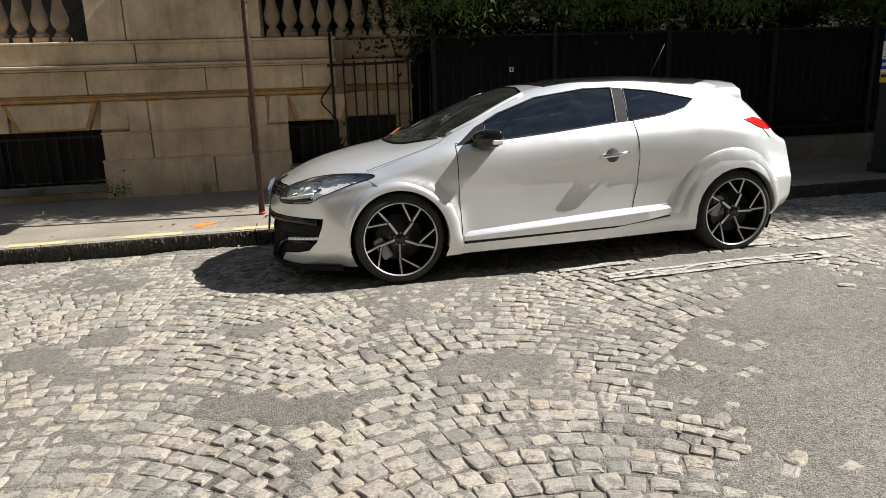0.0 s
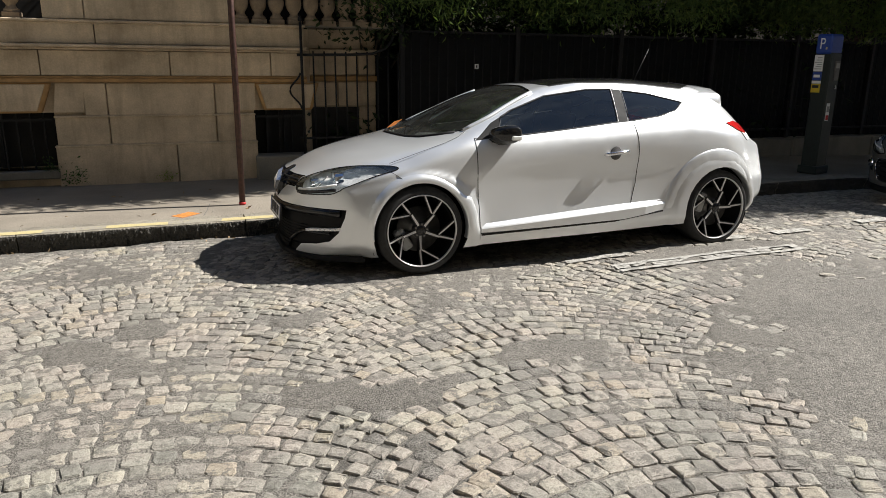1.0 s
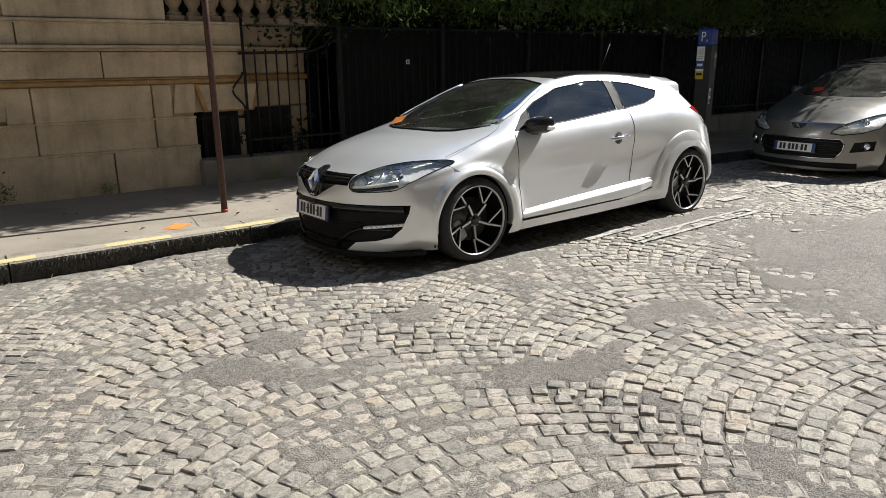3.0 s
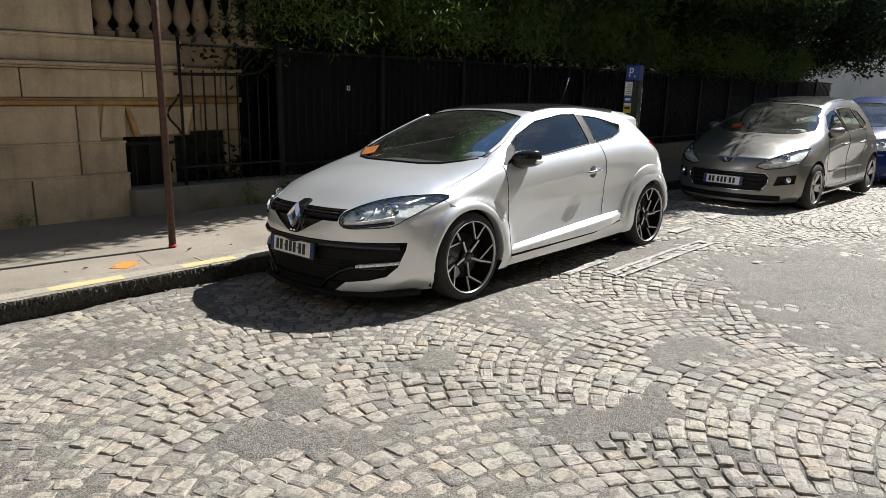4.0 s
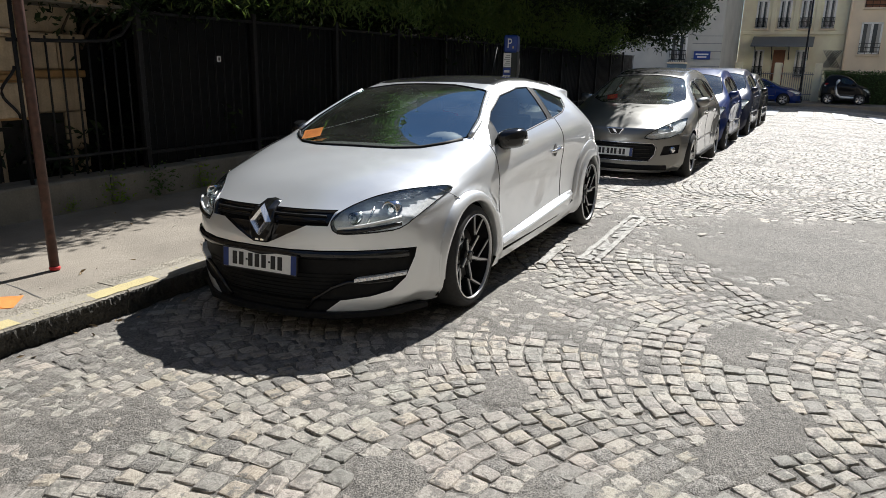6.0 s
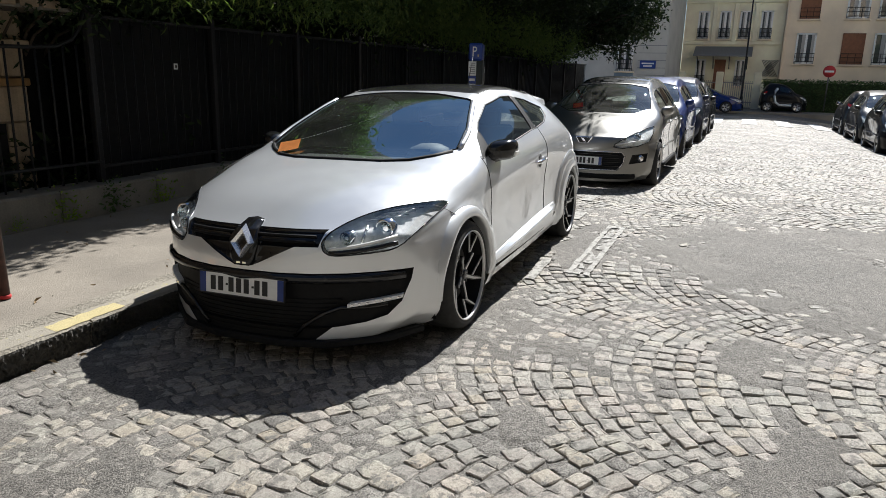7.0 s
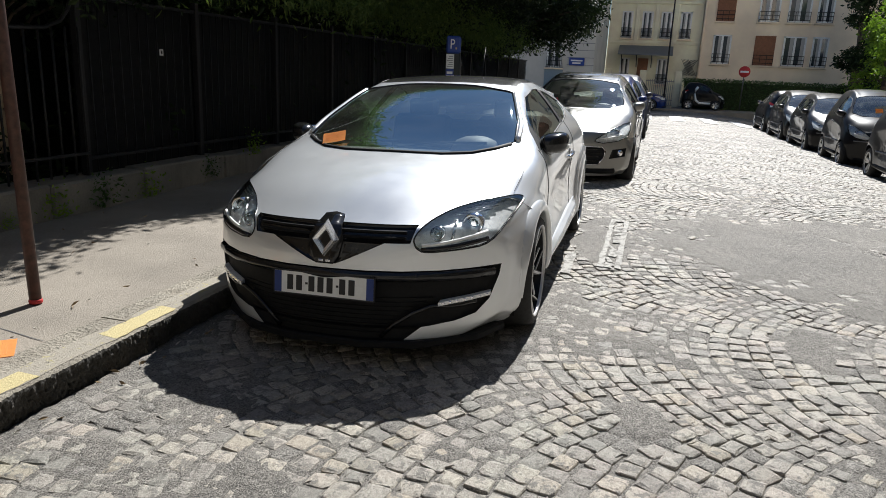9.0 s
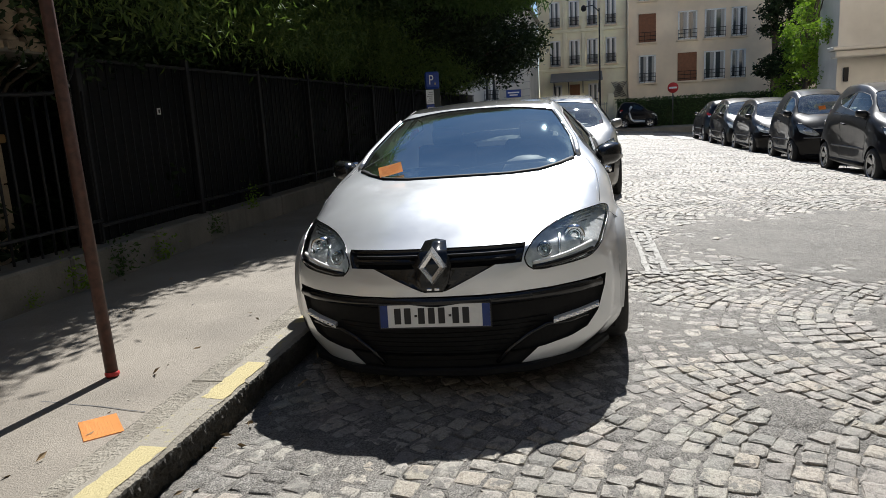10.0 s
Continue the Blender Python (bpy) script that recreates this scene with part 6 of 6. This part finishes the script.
mx0, mx1, my0, my1, sk = 1.45, 3.23, -1.28, -1.105, 0.005
for y0, y1 in ((my0, my0 + 0.045), (my1 - 0.045, my1)):
    paint_strip(mx0, mx1, y0, y1, WHITE_LINE, "edge_line", bay, on_road, sk, 0.010, 22)
cuts = [mx0]
while cuts[-1] < mx1 - 0.2:
    cuts.append(cuts[-1] + rng.uniform(0.11, 0.2))
for i, (x0, x1) in enumerate(zip(cuts, cuts[1:])):
    y = sk * (x0 - mx0)
    if i % 3 != 1:
        paint_strip(x0, x1 - rng.uniform(0.0, 0.05), my0 + 0.04 + y + rng.uniform(0, 0.03), my1 - 0.04 + y - rng.uniform(0, 0.03), WHITE_LINE, "stencil_field", bay, on_road, sk + rng.uniform(-0.12, 0.12), 0.012, 4)
    else:
        paint_strip(x0, x1 - 0.03, (my0 + my1) / 2 + y - 0.018, (my0 + my1) / 2 + y + 0.018, WHITE_LINE, "stencil_field", bay, on_road, rng.uniform(-0.5, 0.5), 0.008, 3)
paint_strip(mx1 - 0.08, mx1, my0 + 0.01, my1 - 0.005, WHITE_LINE, "end_line", bay, on_road, sk, 0.008, 3)
dash = thing("bay_line", "broken white parking bay line on the cobbles", "road marking", None, "", "structure")
for x0, x1, y0, y1 in ((3.42, 3.82, -0.77, -0.65), (4.55, 5.0, -0.66, -0.53), (2.75, 3.05, -0.80, -0.70), (1.2, 1.75, -0.93, -0.86)):
    paint_strip(x0, x1, y0, y1, WHITE_LINE, "dash", dash, on_road, 0.02, 0.014, 6)
zebra = thing("zebra_crossing", "faded white zebra crossing at the junction", "road marking", None, "", "structure")
for k in range(7):
    y = -0.65 - k * 1.36
    paint_strip(27.4, 32.4, y - 0.58, y, ZEBRA_WHITE, "stripe", zebra, lambda x, yy: road_z(x, yy) + 0.02, 0.01, 0.02, 4)


# ---- far end of the street ----
BEIGE = plain("beige_render", (0.90, 0.745, 0.555), 0.9, 0, 0.12, 0.6)
CREAM = plain("cream_render", (0.95, 0.84, 0.62), 0.9, 0, 0.14, 0.8)
GREYW = plain("grey_render", (0.58, 0.565, 0.52), 0.9, 0, 0.12, 0.7)
SHUTTER = plain("brown_shutter", (0.26, 0.11, 0.055), 0.7, 0, 0.15, 6)
FRAME_W = plain("white_window_frame", (0.86, 0.85, 0.82), 0.6)
PANE = plain("far_window_pane", (0.05, 0.06, 0.07), 0.08, 0, 0.2, 2, 0, 0.8)
CURTAIN = plain("pale_curtain", (0.45, 0.43, 0.40), 0.9)
BLUE_DOOR = plain("pale_blue_paint", (0.20, 0.27, 0.33), 0.7)
ZINC = plain("zinc_roof", (0.20, 0.21, 0.22), 0.5, 0.4)


def house(name, label, X, y0, y1, z1, mat, depth=9.0, shift=(-2.13, 0.22)):
    h = thing(name, label, "building", pose(0, shift[0], shift[1]))
    part("wall", box(X, X + depth, y0, y1, -1.0, z1), mat, h)
    part("roof", prism([(y0 - 0.3, z1), (y1 + 0.3, z1), (y1 - 1.5, z1 + 2.6), (y0 + 1.5, z1 + 2.6)], "x", X - 0.3, X + depth), ZINC, h)
    part("cornice", box(X - 0.35, X, y0, y1, z1 - 0.35, z1 - 0.02, 0.06), mat, h)
    return h


def window_on(h, X, y0, y1, z0, z1, kind="glass", rail=True, leaves=2):
    """A window that faces down the street, set in a reveal."""
    w = part("window", box(X - 0.03, X + 0.02, y0, y1, z0, z1), PANE if kind != "shutter" else SHUTTER, h, "closed brown shutter" if kind == "shutter" else "white framed window")
    fr = bmesh.new()
    t = 0.085
    for a, b, c, d in ((y0 - 0.02, y1 + 0.02, z1 - t, z1), (y0 - 0.02, y1 + 0.02, z0, z0 + t), (y0 - 0.02, y0 + t, z0, z1), (y1 - t, y1 + 0.02, z0, z1)):
        box(X - 0.06, X + 0.01, a, b, c, d, 0, fr)
    if kind != "shutter":
        for k in range(1, leaves):
            m = y0 + (y1 - y0) * k / leaves
            box(X - 0.055, X + 0.01, m - 0.065, m + 0.065, z0, z1, 0, fr)
        for k in range(leaves):
            a = y0 + (y1 - y0) * (k + 0.12) / leaves
            part("curtain", box(X - 0.034, X - 0.031, a, a + (y1 - y0) / leaves * 0.34, z0 + 0.08, z1 - 0.08), CURTAIN, w)
    else:
        for k in range(1, 14):
            z = z0 + (z1 - z0) * k / 14
            box(X - 0.04, X, y0, y1, z - 0.012, z + 0.012, 0, fr)
    part("window_frame", fr, FRAME_W if kind != "shutter" else SHUTTER, w)
    part("sill", box(X - 0.16, X + 0.02, y0 - 0.12, y1 + 0.12, z0 - 0.12, z0 - 0.02, 0.02), BEIGE, w)
    if rail:
        for z in (z0 + 0.12, z0 + 0.38, z0 + 0.62):
            part("window_rail", box(X - 0.15, X - 0.13, y0, y1, z, z + 0.035), IRON, w)
        n = 9 if rail == "ornate" else 3
        upright = mesh_of("rail_bar", box(X - 0.149, X - 0.131, -0.012, 0.012, z0, z0 + 0.65), IRON)
        for k in range(n + 1):
            share("rail_bar", upright, w, pose(0, y0 + (y1 - y0) * k / n, 0))


FX = 48.0
beige = house("beige_apartment_house", "beige rendered apartment house with brown shutters", FX, -16.5, -1.62, 13.5, BEIGE)
for row in range(4):
    dz = row * 2.75
    for (y0, y1), kinds in zip(((-3.46, -2.36), (-6.16, -4.95), (-8.0, -6.68), (-9.32, -8.40)), (("glass", "shutter"), ("shutter", "glass"), ("glass", "glass"), ("glass", "glass"))):
        window_on(beige, FX, y0, y1, 2.40 + dz, 4.27 + dz, kinds[row % 2])
for y in (-1.62,):
    part("downpipe", tube([(FX - 0.1, y, -0.4), (FX - 0.1, y, 13)], 0.06, 8), BEIGE, beige, "", True)
part("plinth", box(FX - 0.08, FX, -16.5, -1.7, -1, 0.9, 0.02), GREYW, beige)
cream = house("cream_townhouse", "cream townhouse with iron balconies and a glass canopy", FX + 0.4, -1.55, 4.6, 14.0, CREAM)
CX = FX + 0.4
for row in range(4):
    for yc in (3.4, 2.05, 0.8, -0.48):
        window_on(cream, CX, yc - 0.34, yc + 0.34, 3.95 + row * 2.65, 5.7 + row * 2.65, "glass", "ornate")
    part("string_course", box(CX - 0.14, CX, -1.5, 4.6, 3.55 + row * 2.65, 3.75 + row * 2.65, 0.03), CREAM, cream)
    for yc in (2.72, 1.42, 0.16):
        part("pilaster", box(CX - 0.08, CX, yc - 0.14, yc + 0.14, 3.75 + row * 2.65, 6.2 + row * 2.65, 0.02), CREAM, cream)
part("canopy", prism([(CX - 1.6, 2.75), (CX - 1.6, 2.83), (CX, 3.45), (CX, 3.35)], "y", 0.15, 3.75, 0.01), ZINC, cream, "dark glass entrance canopy")
for y in (0.4, 1.5, 2.5, 3.5):
    part("canopy_bracket", tube([(CX - 1.5, y, 2.78), (CX - 0.8, y, 2.55), (CX, y, 2.0)], 0.03, 6), IRON, cream, "", True)
part("front_door", box(CX - 0.06, CX + 0.02, 1.72, 2.42, -0.3, 2.6, 0.01), SHUTTER, cream)
window_on(cream, CX, 0.45, 1.1, 0.9, 2.6, "glass", "ornate")
window_on(cream, CX, 3.0, 3.6, 0.9, 2.6, "glass", "ornate")
for s in (-1, 1):
    lath = mesh_of("trellis_lath", tube([(FX - 0.1 + 0.01 * s, 0.0, 1.55), (FX - 0.1 + 0.01 * s, -s * 0.6, 2.6)], 0.018, 4), IRON)
    for k in range(6):
        share("trellis_lath", lath, cream, pose(0, (-0.47 if s > 0 else -1.07) - 0.085 * k, 0))
low = house("grey_corner_house", "pale grey corner house with a blue window bay", 40.0, 4.4, 16.0, 7.0, GREYW, 9.0, (-1.85, 0.18))
window_on(low, 40.0, 6.3, 7.2, 1.7, 3.3, "glass", "ornate")
part("blue_panel", box(39.94, 40.0, 6.2, 7.3, 0.2, 1.7), BLUE_DOOR, low)
part("street_nameplate", box(39.9, 39.95, 4.95, 5.85, 1.85, 2.3, 0.01), BLUE, low, "blue enamel street plate with white bars")
part("plate_bar", box(39.89, 39.9, 5.05, 5.75, 2.1, 2.18), PLATE_W, low)
part("plate_bar", box(39.89, 39.9, 5.15, 5.65, 1.95, 2.03), PLATE_W, low)
for k in range(8):
    part("groove", box(39.985, 40.001, 4.4, 6.0, 0.2 + k * 0.42, 0.225 + k * 0.42), ZINC, low)
# iron railing before the cream house
gate = thing("iron_railing", "pale iron railing before the cream townhouse", "railing", pose(0, -2.13, 0.1), "", "structure")
for k in range(34):
    part("bar", box(46.0, 46.03, -0.2 + k * 0.12, -0.17 + k * 0.12, -0.3, 1.35), PALE if k < 20 else IRON, gate)
for z in (0.0, 1.2):
    part("rail", box(46.0, 46.03, -0.3, 4.1, z, z + 0.05), PALE, gate)
for y in (-0.35, 1.9, 4.2):
    part("gate_pier", box(45.85, 46.25, y - 0.22, y + 0.22, -0.4, 1.9, 0.04), CREAM, gate)
# clipped hedge before the beige house
g5 = np.random.default_rng(5)
hp = np.stack([g5.uniform(44.4, 46.0, 26000), g5.uniform(-14.6, -2.8, 26000), g5.uniform(-0.35, 1.6, 26000)], -1)
hp = hp[(hp[:, 0] < 44.75) | (hp[:, 2] > 1.35)]
fh = leaf_cloud("clipped_hedge", hp, LEAF, None, 0.13, 12)
tagged(fh, "dark clipped hedge before the beige house", "hedge", "", "stuff")
core = part("hedge_core", box(44.7, 46, -14.6, -2.9, -0.4, 1.4), HEDGE_SHADE, fh)
lamp = thing("street_lamp", "tall dark iron street lamp at the junction", "street lamp", pose(43.0, -1.70, -0.35))
part("post", tube([(0, 0, 0), (0, 0, 1.0), (0, 0, 7.6)], 0.075, 10, None, False, 0.55), IRON, lamp, "", True)
part("base", lathe(((0.17, 0), (0.17, 0.3), (0.10, 0.5), (0.09, 0.9)), 14, "z"), IRON, lamp, "", True)
part("arm", tube([(0, 0, 7.4), (0, 0.4, 7.8), (0, 0.9, 7.75)], 0.03, 8), IRON, lamp, "", True)
part("lantern", lathe(((0.05, 0.25), (0.16, 0.15), (0.18, 0.0), (0.10, -0.12)), 14, "z", None, (0, 0.95, 7.6)), IRON, lamp, "", True)
sign = thing("no_entry_sign", "round red no entry sign on a post", "road sign", pose(43.2, -6.2, -0.15))
part("post", tube([(0, 0, 0), (0, 0, 2.55)], 0.035, 8), STEEL, sign, "", True)
part("disc", lathe(((0.001, -0.05), (0.33, -0.05), (0.33, -0.02), (0.001, -0.02)), 32, "x", None, (0, 0, 2.25)), RED, sign, "red disc", True)
part("white_bar", box(-0.056, -0.05, -0.24, 0.24, 2.195, 2.305), PLATE_W, sign)
# corner house on the other side, its trees and ivy
corner = house("corner_house", "grey rendered house on the far corner", 30.0, -24.0, -10.3, 13.0, GREYW, 2.6, (-1.15, 0.1))
part("wide_cornice", box(29.3, 30.0, -24, -10.0, 2.6, 2.9, 0.05), GREYW, corner)
part("cornice_cap", box(29.15, 30.0, -24, -9.85, 2.9, 3.05, 0.03), GREYW, corner)
part("wall_lamp", box(29.9, 30.0, -10.75, -10.55, 1.6, 2.2, 0.02), IRON, corner)
g8 = np.random.default_rng(8)
tree("ivy_tree", "dark ivy-clad tree beside the beige house", 44.0, -12.3, -0.4, 6.5, clump(g8, 43.3, 44.8, -13.9, -11.9, 0.4, 8.5, 24, 0.75), HEDGE_SHADE, 110, 0.22, 91, 0.18)
tree("corner_tree", "bright green leafy tree on the far corner", 36.0, -11.9, -0.4, 6.0, clump(g8, 34.8, 37.4, -13.4, -11.1, 1.2, 7.6, 20, 0.8) + clump(g8, 30.6, 34.0, -11.5, -10.8, 1.5, 7.5, 12, 0.6), LEAF2, 90, 0.18, 92, 0.16)
# junction trees look backlit through near-black leaves
tree("junction_tree", "dark leafy tree at the end of the fence", 19.5, 4.2, -0.2, 7.0, clump(gt, 17.6, 21.5, 1.1, 5.2, 3.1, 6.8, 34, 0.9) + clump(gt, 18.0, 21.0, 1.0, 3.6, 2.5, 3.2, 12, 0.5), HEDGE_SHADE, 120, 0.14, 93, 0.2)
tree("junction_tree", "dark leafy tree at the end of the fence", 15.5, 4.8, -0.2, 7.0, clump(gt, 13.5, 17.5, 2.6, 5.4, 2.3, 6.0, 22, 0.95), HEDGE_SHADE, 95, 0.14, 94, 0.2)
# unseen houses behind the camera and along the south side, which close the street
# set close and tall, so that they also dim the sky light
for i, (x0, x1) in enumerate(((-26, -9), (-9, 3.5), (3.5, 17))):
    h = thing("town_house", "pale stone town house across the street", "building")
    part("wall", box(x0 + 0.02, x1 - 0.02, -26, -9.9 + 0.05 * i, -1, 17.6 + i), (CREAM, STONE, BEIGE)[i], h)
    for row in range(6):
        for k in range(int((x1 - x0) / 2.6)):
            wx = x0 + 1.3 + k * 2.6
            w = part("window", box(wx - 0.55, wx + 0.55, -9.95 + 0.05 * i, -9.86 + 0.05 * i, 0.9 + row * 2.9, 2.9 + row * 2.9), PANE, h)
            part("sill", box(wx - 0.7, wx + 0.7, -9.9 + 0.05 * i, -9.7 + 0.05 * i, 0.78 + row * 2.9, 0.9 + row * 2.9, 0.02), CREAM, w)

# added out of view to darken what the car fronts receive and mirror
west = thing("town_house", "unseen grey house added to hold back western sky light", "building")
part("wall", box(-32, -25, -14, 10, -1, 17), STONE2, west)
for row in range(4):
    for k in range(8):
        part("window", box(-25.03, -24.97, -12.6 + k * 2.8, -11.4 + k * 2.8, 0.9 + row * 3.1, 2.9 + row * 3.1), PANE, west)


# ---- the parked cars ----
COUPE_AT = pose(0.02, 0.03, -0.015, -1.4, 0, 1.0)
COUPE = build_car("white_coupe", "pearl white three-door coupe with a black roof, parked at the kerb", WHITE, COUPE_AT, style="sport", roof=ROOF_BLACK, step=0.042, wheel=0.32, lamp=rounded(LAMP_OUT))
FIVE_W = (((0.475, 0.895), (0.70, 1.085), (0.90, 1.19), (1.16, 1.25), (1.30, 1.262), (1.32, 0.965), (1.0, 0.945)), ((1.37, 1.27), (1.62, 1.29), (2.0, 1.275), (2.13, 1.0), (1.385, 0.97)), ((2.06, 1.265), (2.28, 1.235), (2.42, 1.06), (2.17, 1.005)))
FIVE_D = (((0.42, 0.88), (0.42, 0.27), (1.34, 0.30), (1.345, 0.98), (1.335, 1.28), (1.16, 1.268), (0.90, 1.21), (0.70, 1.105)), ((1.36, 1.285), (1.62, 1.31), (2.05, 1.29), (2.19, 1.0), (2.12, 0.72), (1.95, 0.45), (1.85, 0.32), (1.35, 0.30)))
SILVER = car_paint("silver_paint", (0.26, 0.255, 0.24), 0.68, 0.10)
NIGHT = car_paint("night_blue_paint", (0.012, 0.016, 0.045), 0.0, 0.12)
COBALT = car_paint("cobalt_paint", (0.004, 0.020, 0.13), 0.0, 0.02)
COAL = car_paint("charcoal_paint", (0.005, 0.005, 0.006), 0.0, 0.02)
GREYC = car_paint("dark_grey_paint", (0.010, 0.010, 0.011), 0.0, 0.03)
LAMP_LONG = ((0.39, 0.565), (0.50, 0.548), (0.68, 0.575), (0.80, 0.63), (0.82, 0.72), (0.80, 0.80), (0.72, 0.778), (0.52, 0.675), (0.41, 0.60))
for dull in (NIGHT, COBALT, COAL, GREYC):
    dull.node_tree.nodes["Principled BSDF"].inputs["Coat Weight"].default_value = 0.6
GRIN = (((-0.40, 0.50), (0.40, 0.50), (0.36, 0.27), (-0.36, 0.27)),)


def at_road(x, y, z=0.0):
    return pose(x, y, float(road_z(x + 1.2, y)) + z, 0, 0, 0)


build_car("silver_hatchback", "dusty silver five-door hatchback parked behind the coupe", SILVER, at_road(6.5, -0.28), (0.985, 0.985, 1.035), 0.315, doors=FIVE_D, windows=FIVE_W, grille=(), intake=None, lamp=LAMP_LONG, mouth=True, plate=(-0.89, 0.385), roof=ROOF_BLACK, step=0.08)
build_car("blue_hatchback", "bright blue small hatchback parked in the row", COBALT, at_road(11.3, -0.28), (0.88, 0.92, 1.10), 0.29, doors=FIVE_D, windows=FIVE_W, grille=GRIN, intake=None, step=0.1, inside=False)
build_car("dark_blue_hatchback", "dark blue tall hatchback parked in the row", NIGHT, at_road(15.9, -0.3), (0.92, 0.96, 1.16), 0.31, doors=FIVE_D, windows=FIVE_W, grille=GRIN, intake=None, step=0.1, inside=False)
build_car("charcoal_car", "charcoal hatchback parked in the row", COAL, at_road(20.0, -0.3), (0.92, 0.95, 1.10), 0.30, doors=FIVE_D, windows=FIVE_W, grille=GRIN, intake=None, step=0.12, inside=False)
build_car("blue_saloon", "blue car parked at the junction", COBALT, pose(40.0, -1.0, float(road_z(40, -1)) + 0.05, 0, 0, 90), (0.98, 0.95, 1.02), 0.30, doors=FIVE_D, windows=FIVE_W, grille=GRIN, intake=None, step=0.12, inside=False)
build_car("grey_hatchback", "dark grey hatchback parked on the other side", GREYC, at_road(9.1, -6.25), (0.90, 0.94, 1.18), 0.30, lamp=LAMP_LONG, grille=GRIN, intake=None, step=0.1)
build_car("micro_car", "black two-seat micro car with a leaflet behind the glass", COAL, at_road(14.0, -6.25), (0.69, 0.90, 1.20), 0.29, windows=(SIDE_WINDOW,), lamp=LAMP_LONG, grille=GRIN, intake=None, step=0.1)
build_car("black_hatchback", "black hatchback parked on the other side", COAL, at_road(17.8, -6.25), (0.93, 0.95, 1.12), 0.31, doors=FIVE_D, windows=FIVE_W, lamp=LAMP_LONG, grille=GRIN, intake=None, step=0.12)
build_car("black_crossover", "black crossover parked on the other side", GREYC, at_road(21.9, -6.25), (0.98, 0.97, 1.17), 0.33, doors=FIVE_D, windows=FIVE_W, lamp=LAMP_LONG, grille=GRIN, intake=None, step=0.12, inside=False)
build_car("dark_estate", "dark estate car parked near the junction", COAL, pose(29.0, -6.3, float(road_z(26, -6)), 0, 0, 180), (1.0, 0.98, 1.14), 0.33, doors=FIVE_D, windows=FIVE_W, grille=GRIN, intake=None, step=0.12, inside=False)
build_car("micro_car", "black and white micro car parked across the junction", COAL, pose(43.3, -4.75, -0.28, 0, 0, 90), (0.60, 0.88, 1.14), 0.29, windows=(SIDE_WINDOW,), grille=GRIN, intake=None, step=0.12, inside=False, cell=WHITE)

# the leaflet under the wiper, lying on the glass
def on_skin(x, y):
    """Height of the hatchback skin over a point of its plan."""
    lo, hi = -0.8, 3.3
    for _ in range(30):
        mid = (lo + hi) / 2
        lo, hi = (mid, hi) if bowed(mid, y) < x else (lo, mid)
    sec = section(lo, 8)
    return float(np.interp(abs(y), [q[0] for q in sec[::-1]], [q[1] for q in sec[::-1]]))


tx, ty = 0.215, 0.44


def on_screen(name, label, car_at, size, x, y, turn, mat=None):
    """A leaflet that lies on a windscreen."""
    dx, dy = (on_skin(x + 0.20, y) - on_skin(x + 0.05, y)) / 0.15 * size[2] / size[0], (on_skin(x, y + 0.05) - on_skin(x, y - 0.05)) / 0.1
    up = Vector((-dx, -dy, 1)).normalized()
    across = Matrix.Rotation(radians(turn), 3, up) @ Vector((0, -1, -dy)).normalized()
    lie = Matrix((across, up.cross(across), up)).transposed().to_4x4()
    lie.translation = (x * size[0], y * size[1], on_skin(x, y) * size[2] + 0.022)
    ob = sheet_of_paper(name, label, car_at @ lie @ pose(0, 0, 0, 10, 0, 0), 0.145, 0.105, 0.008)
    if mat:
        ob.data.materials[0] = mat


on_screen("orange_ticket", "orange leaflet tucked under the windscreen wiper", COUPE_AT, (1, 1, 1), tx, ty, 14)
on_screen("red_ticket", "red leaflet lying on the silver car's windscreen", at_road(6.5, -0.28), (0.985, 0.985, 1.035), 0.26, 0.36, 10, RED)
on_screen("orange_ticket", "orange leaflet lying on the micro car's windscreen", at_road(14.0, -6.25), (0.69, 0.90, 1.20), 0.34, 0.10, 5)
# the 300 setts in the middle of the street, one by one
variants = []
for k in range(14):
    f1 = np.array([[0.0, 0.0, 0.0, 0.0515 + rng.uniform(-0.007, 0.008), 0.052 - 0.0026 * (k // 2)]])
    v1, q1 = sett_arrays(f1, np.array([0.0]))
    v1[..., 2] -= road_z(0.0, 0.0) + lumps(0.0, 0.0)
    me = bpy.data.meshes.new("sett")
    me.from_pydata(v1[0].tolist(), [], q1.tolist())
    me.materials.append(SETT_ONE)
    variants.append(me)
for i in np.where(own)[0]:
    x, y, a, hx, hy = FIELD[i]
    share("sett", variants[min(6, max(0, round((0.052 - hy) / 0.0026))) * 2 + i % 2], road, pose(x, y, float(road_z(x, y) + lumps(x, y)) + sink[i], rng.normal(0, 0.6), rng.normal(0, 0.6), math.degrees(a) + 180 * (i % 2)))
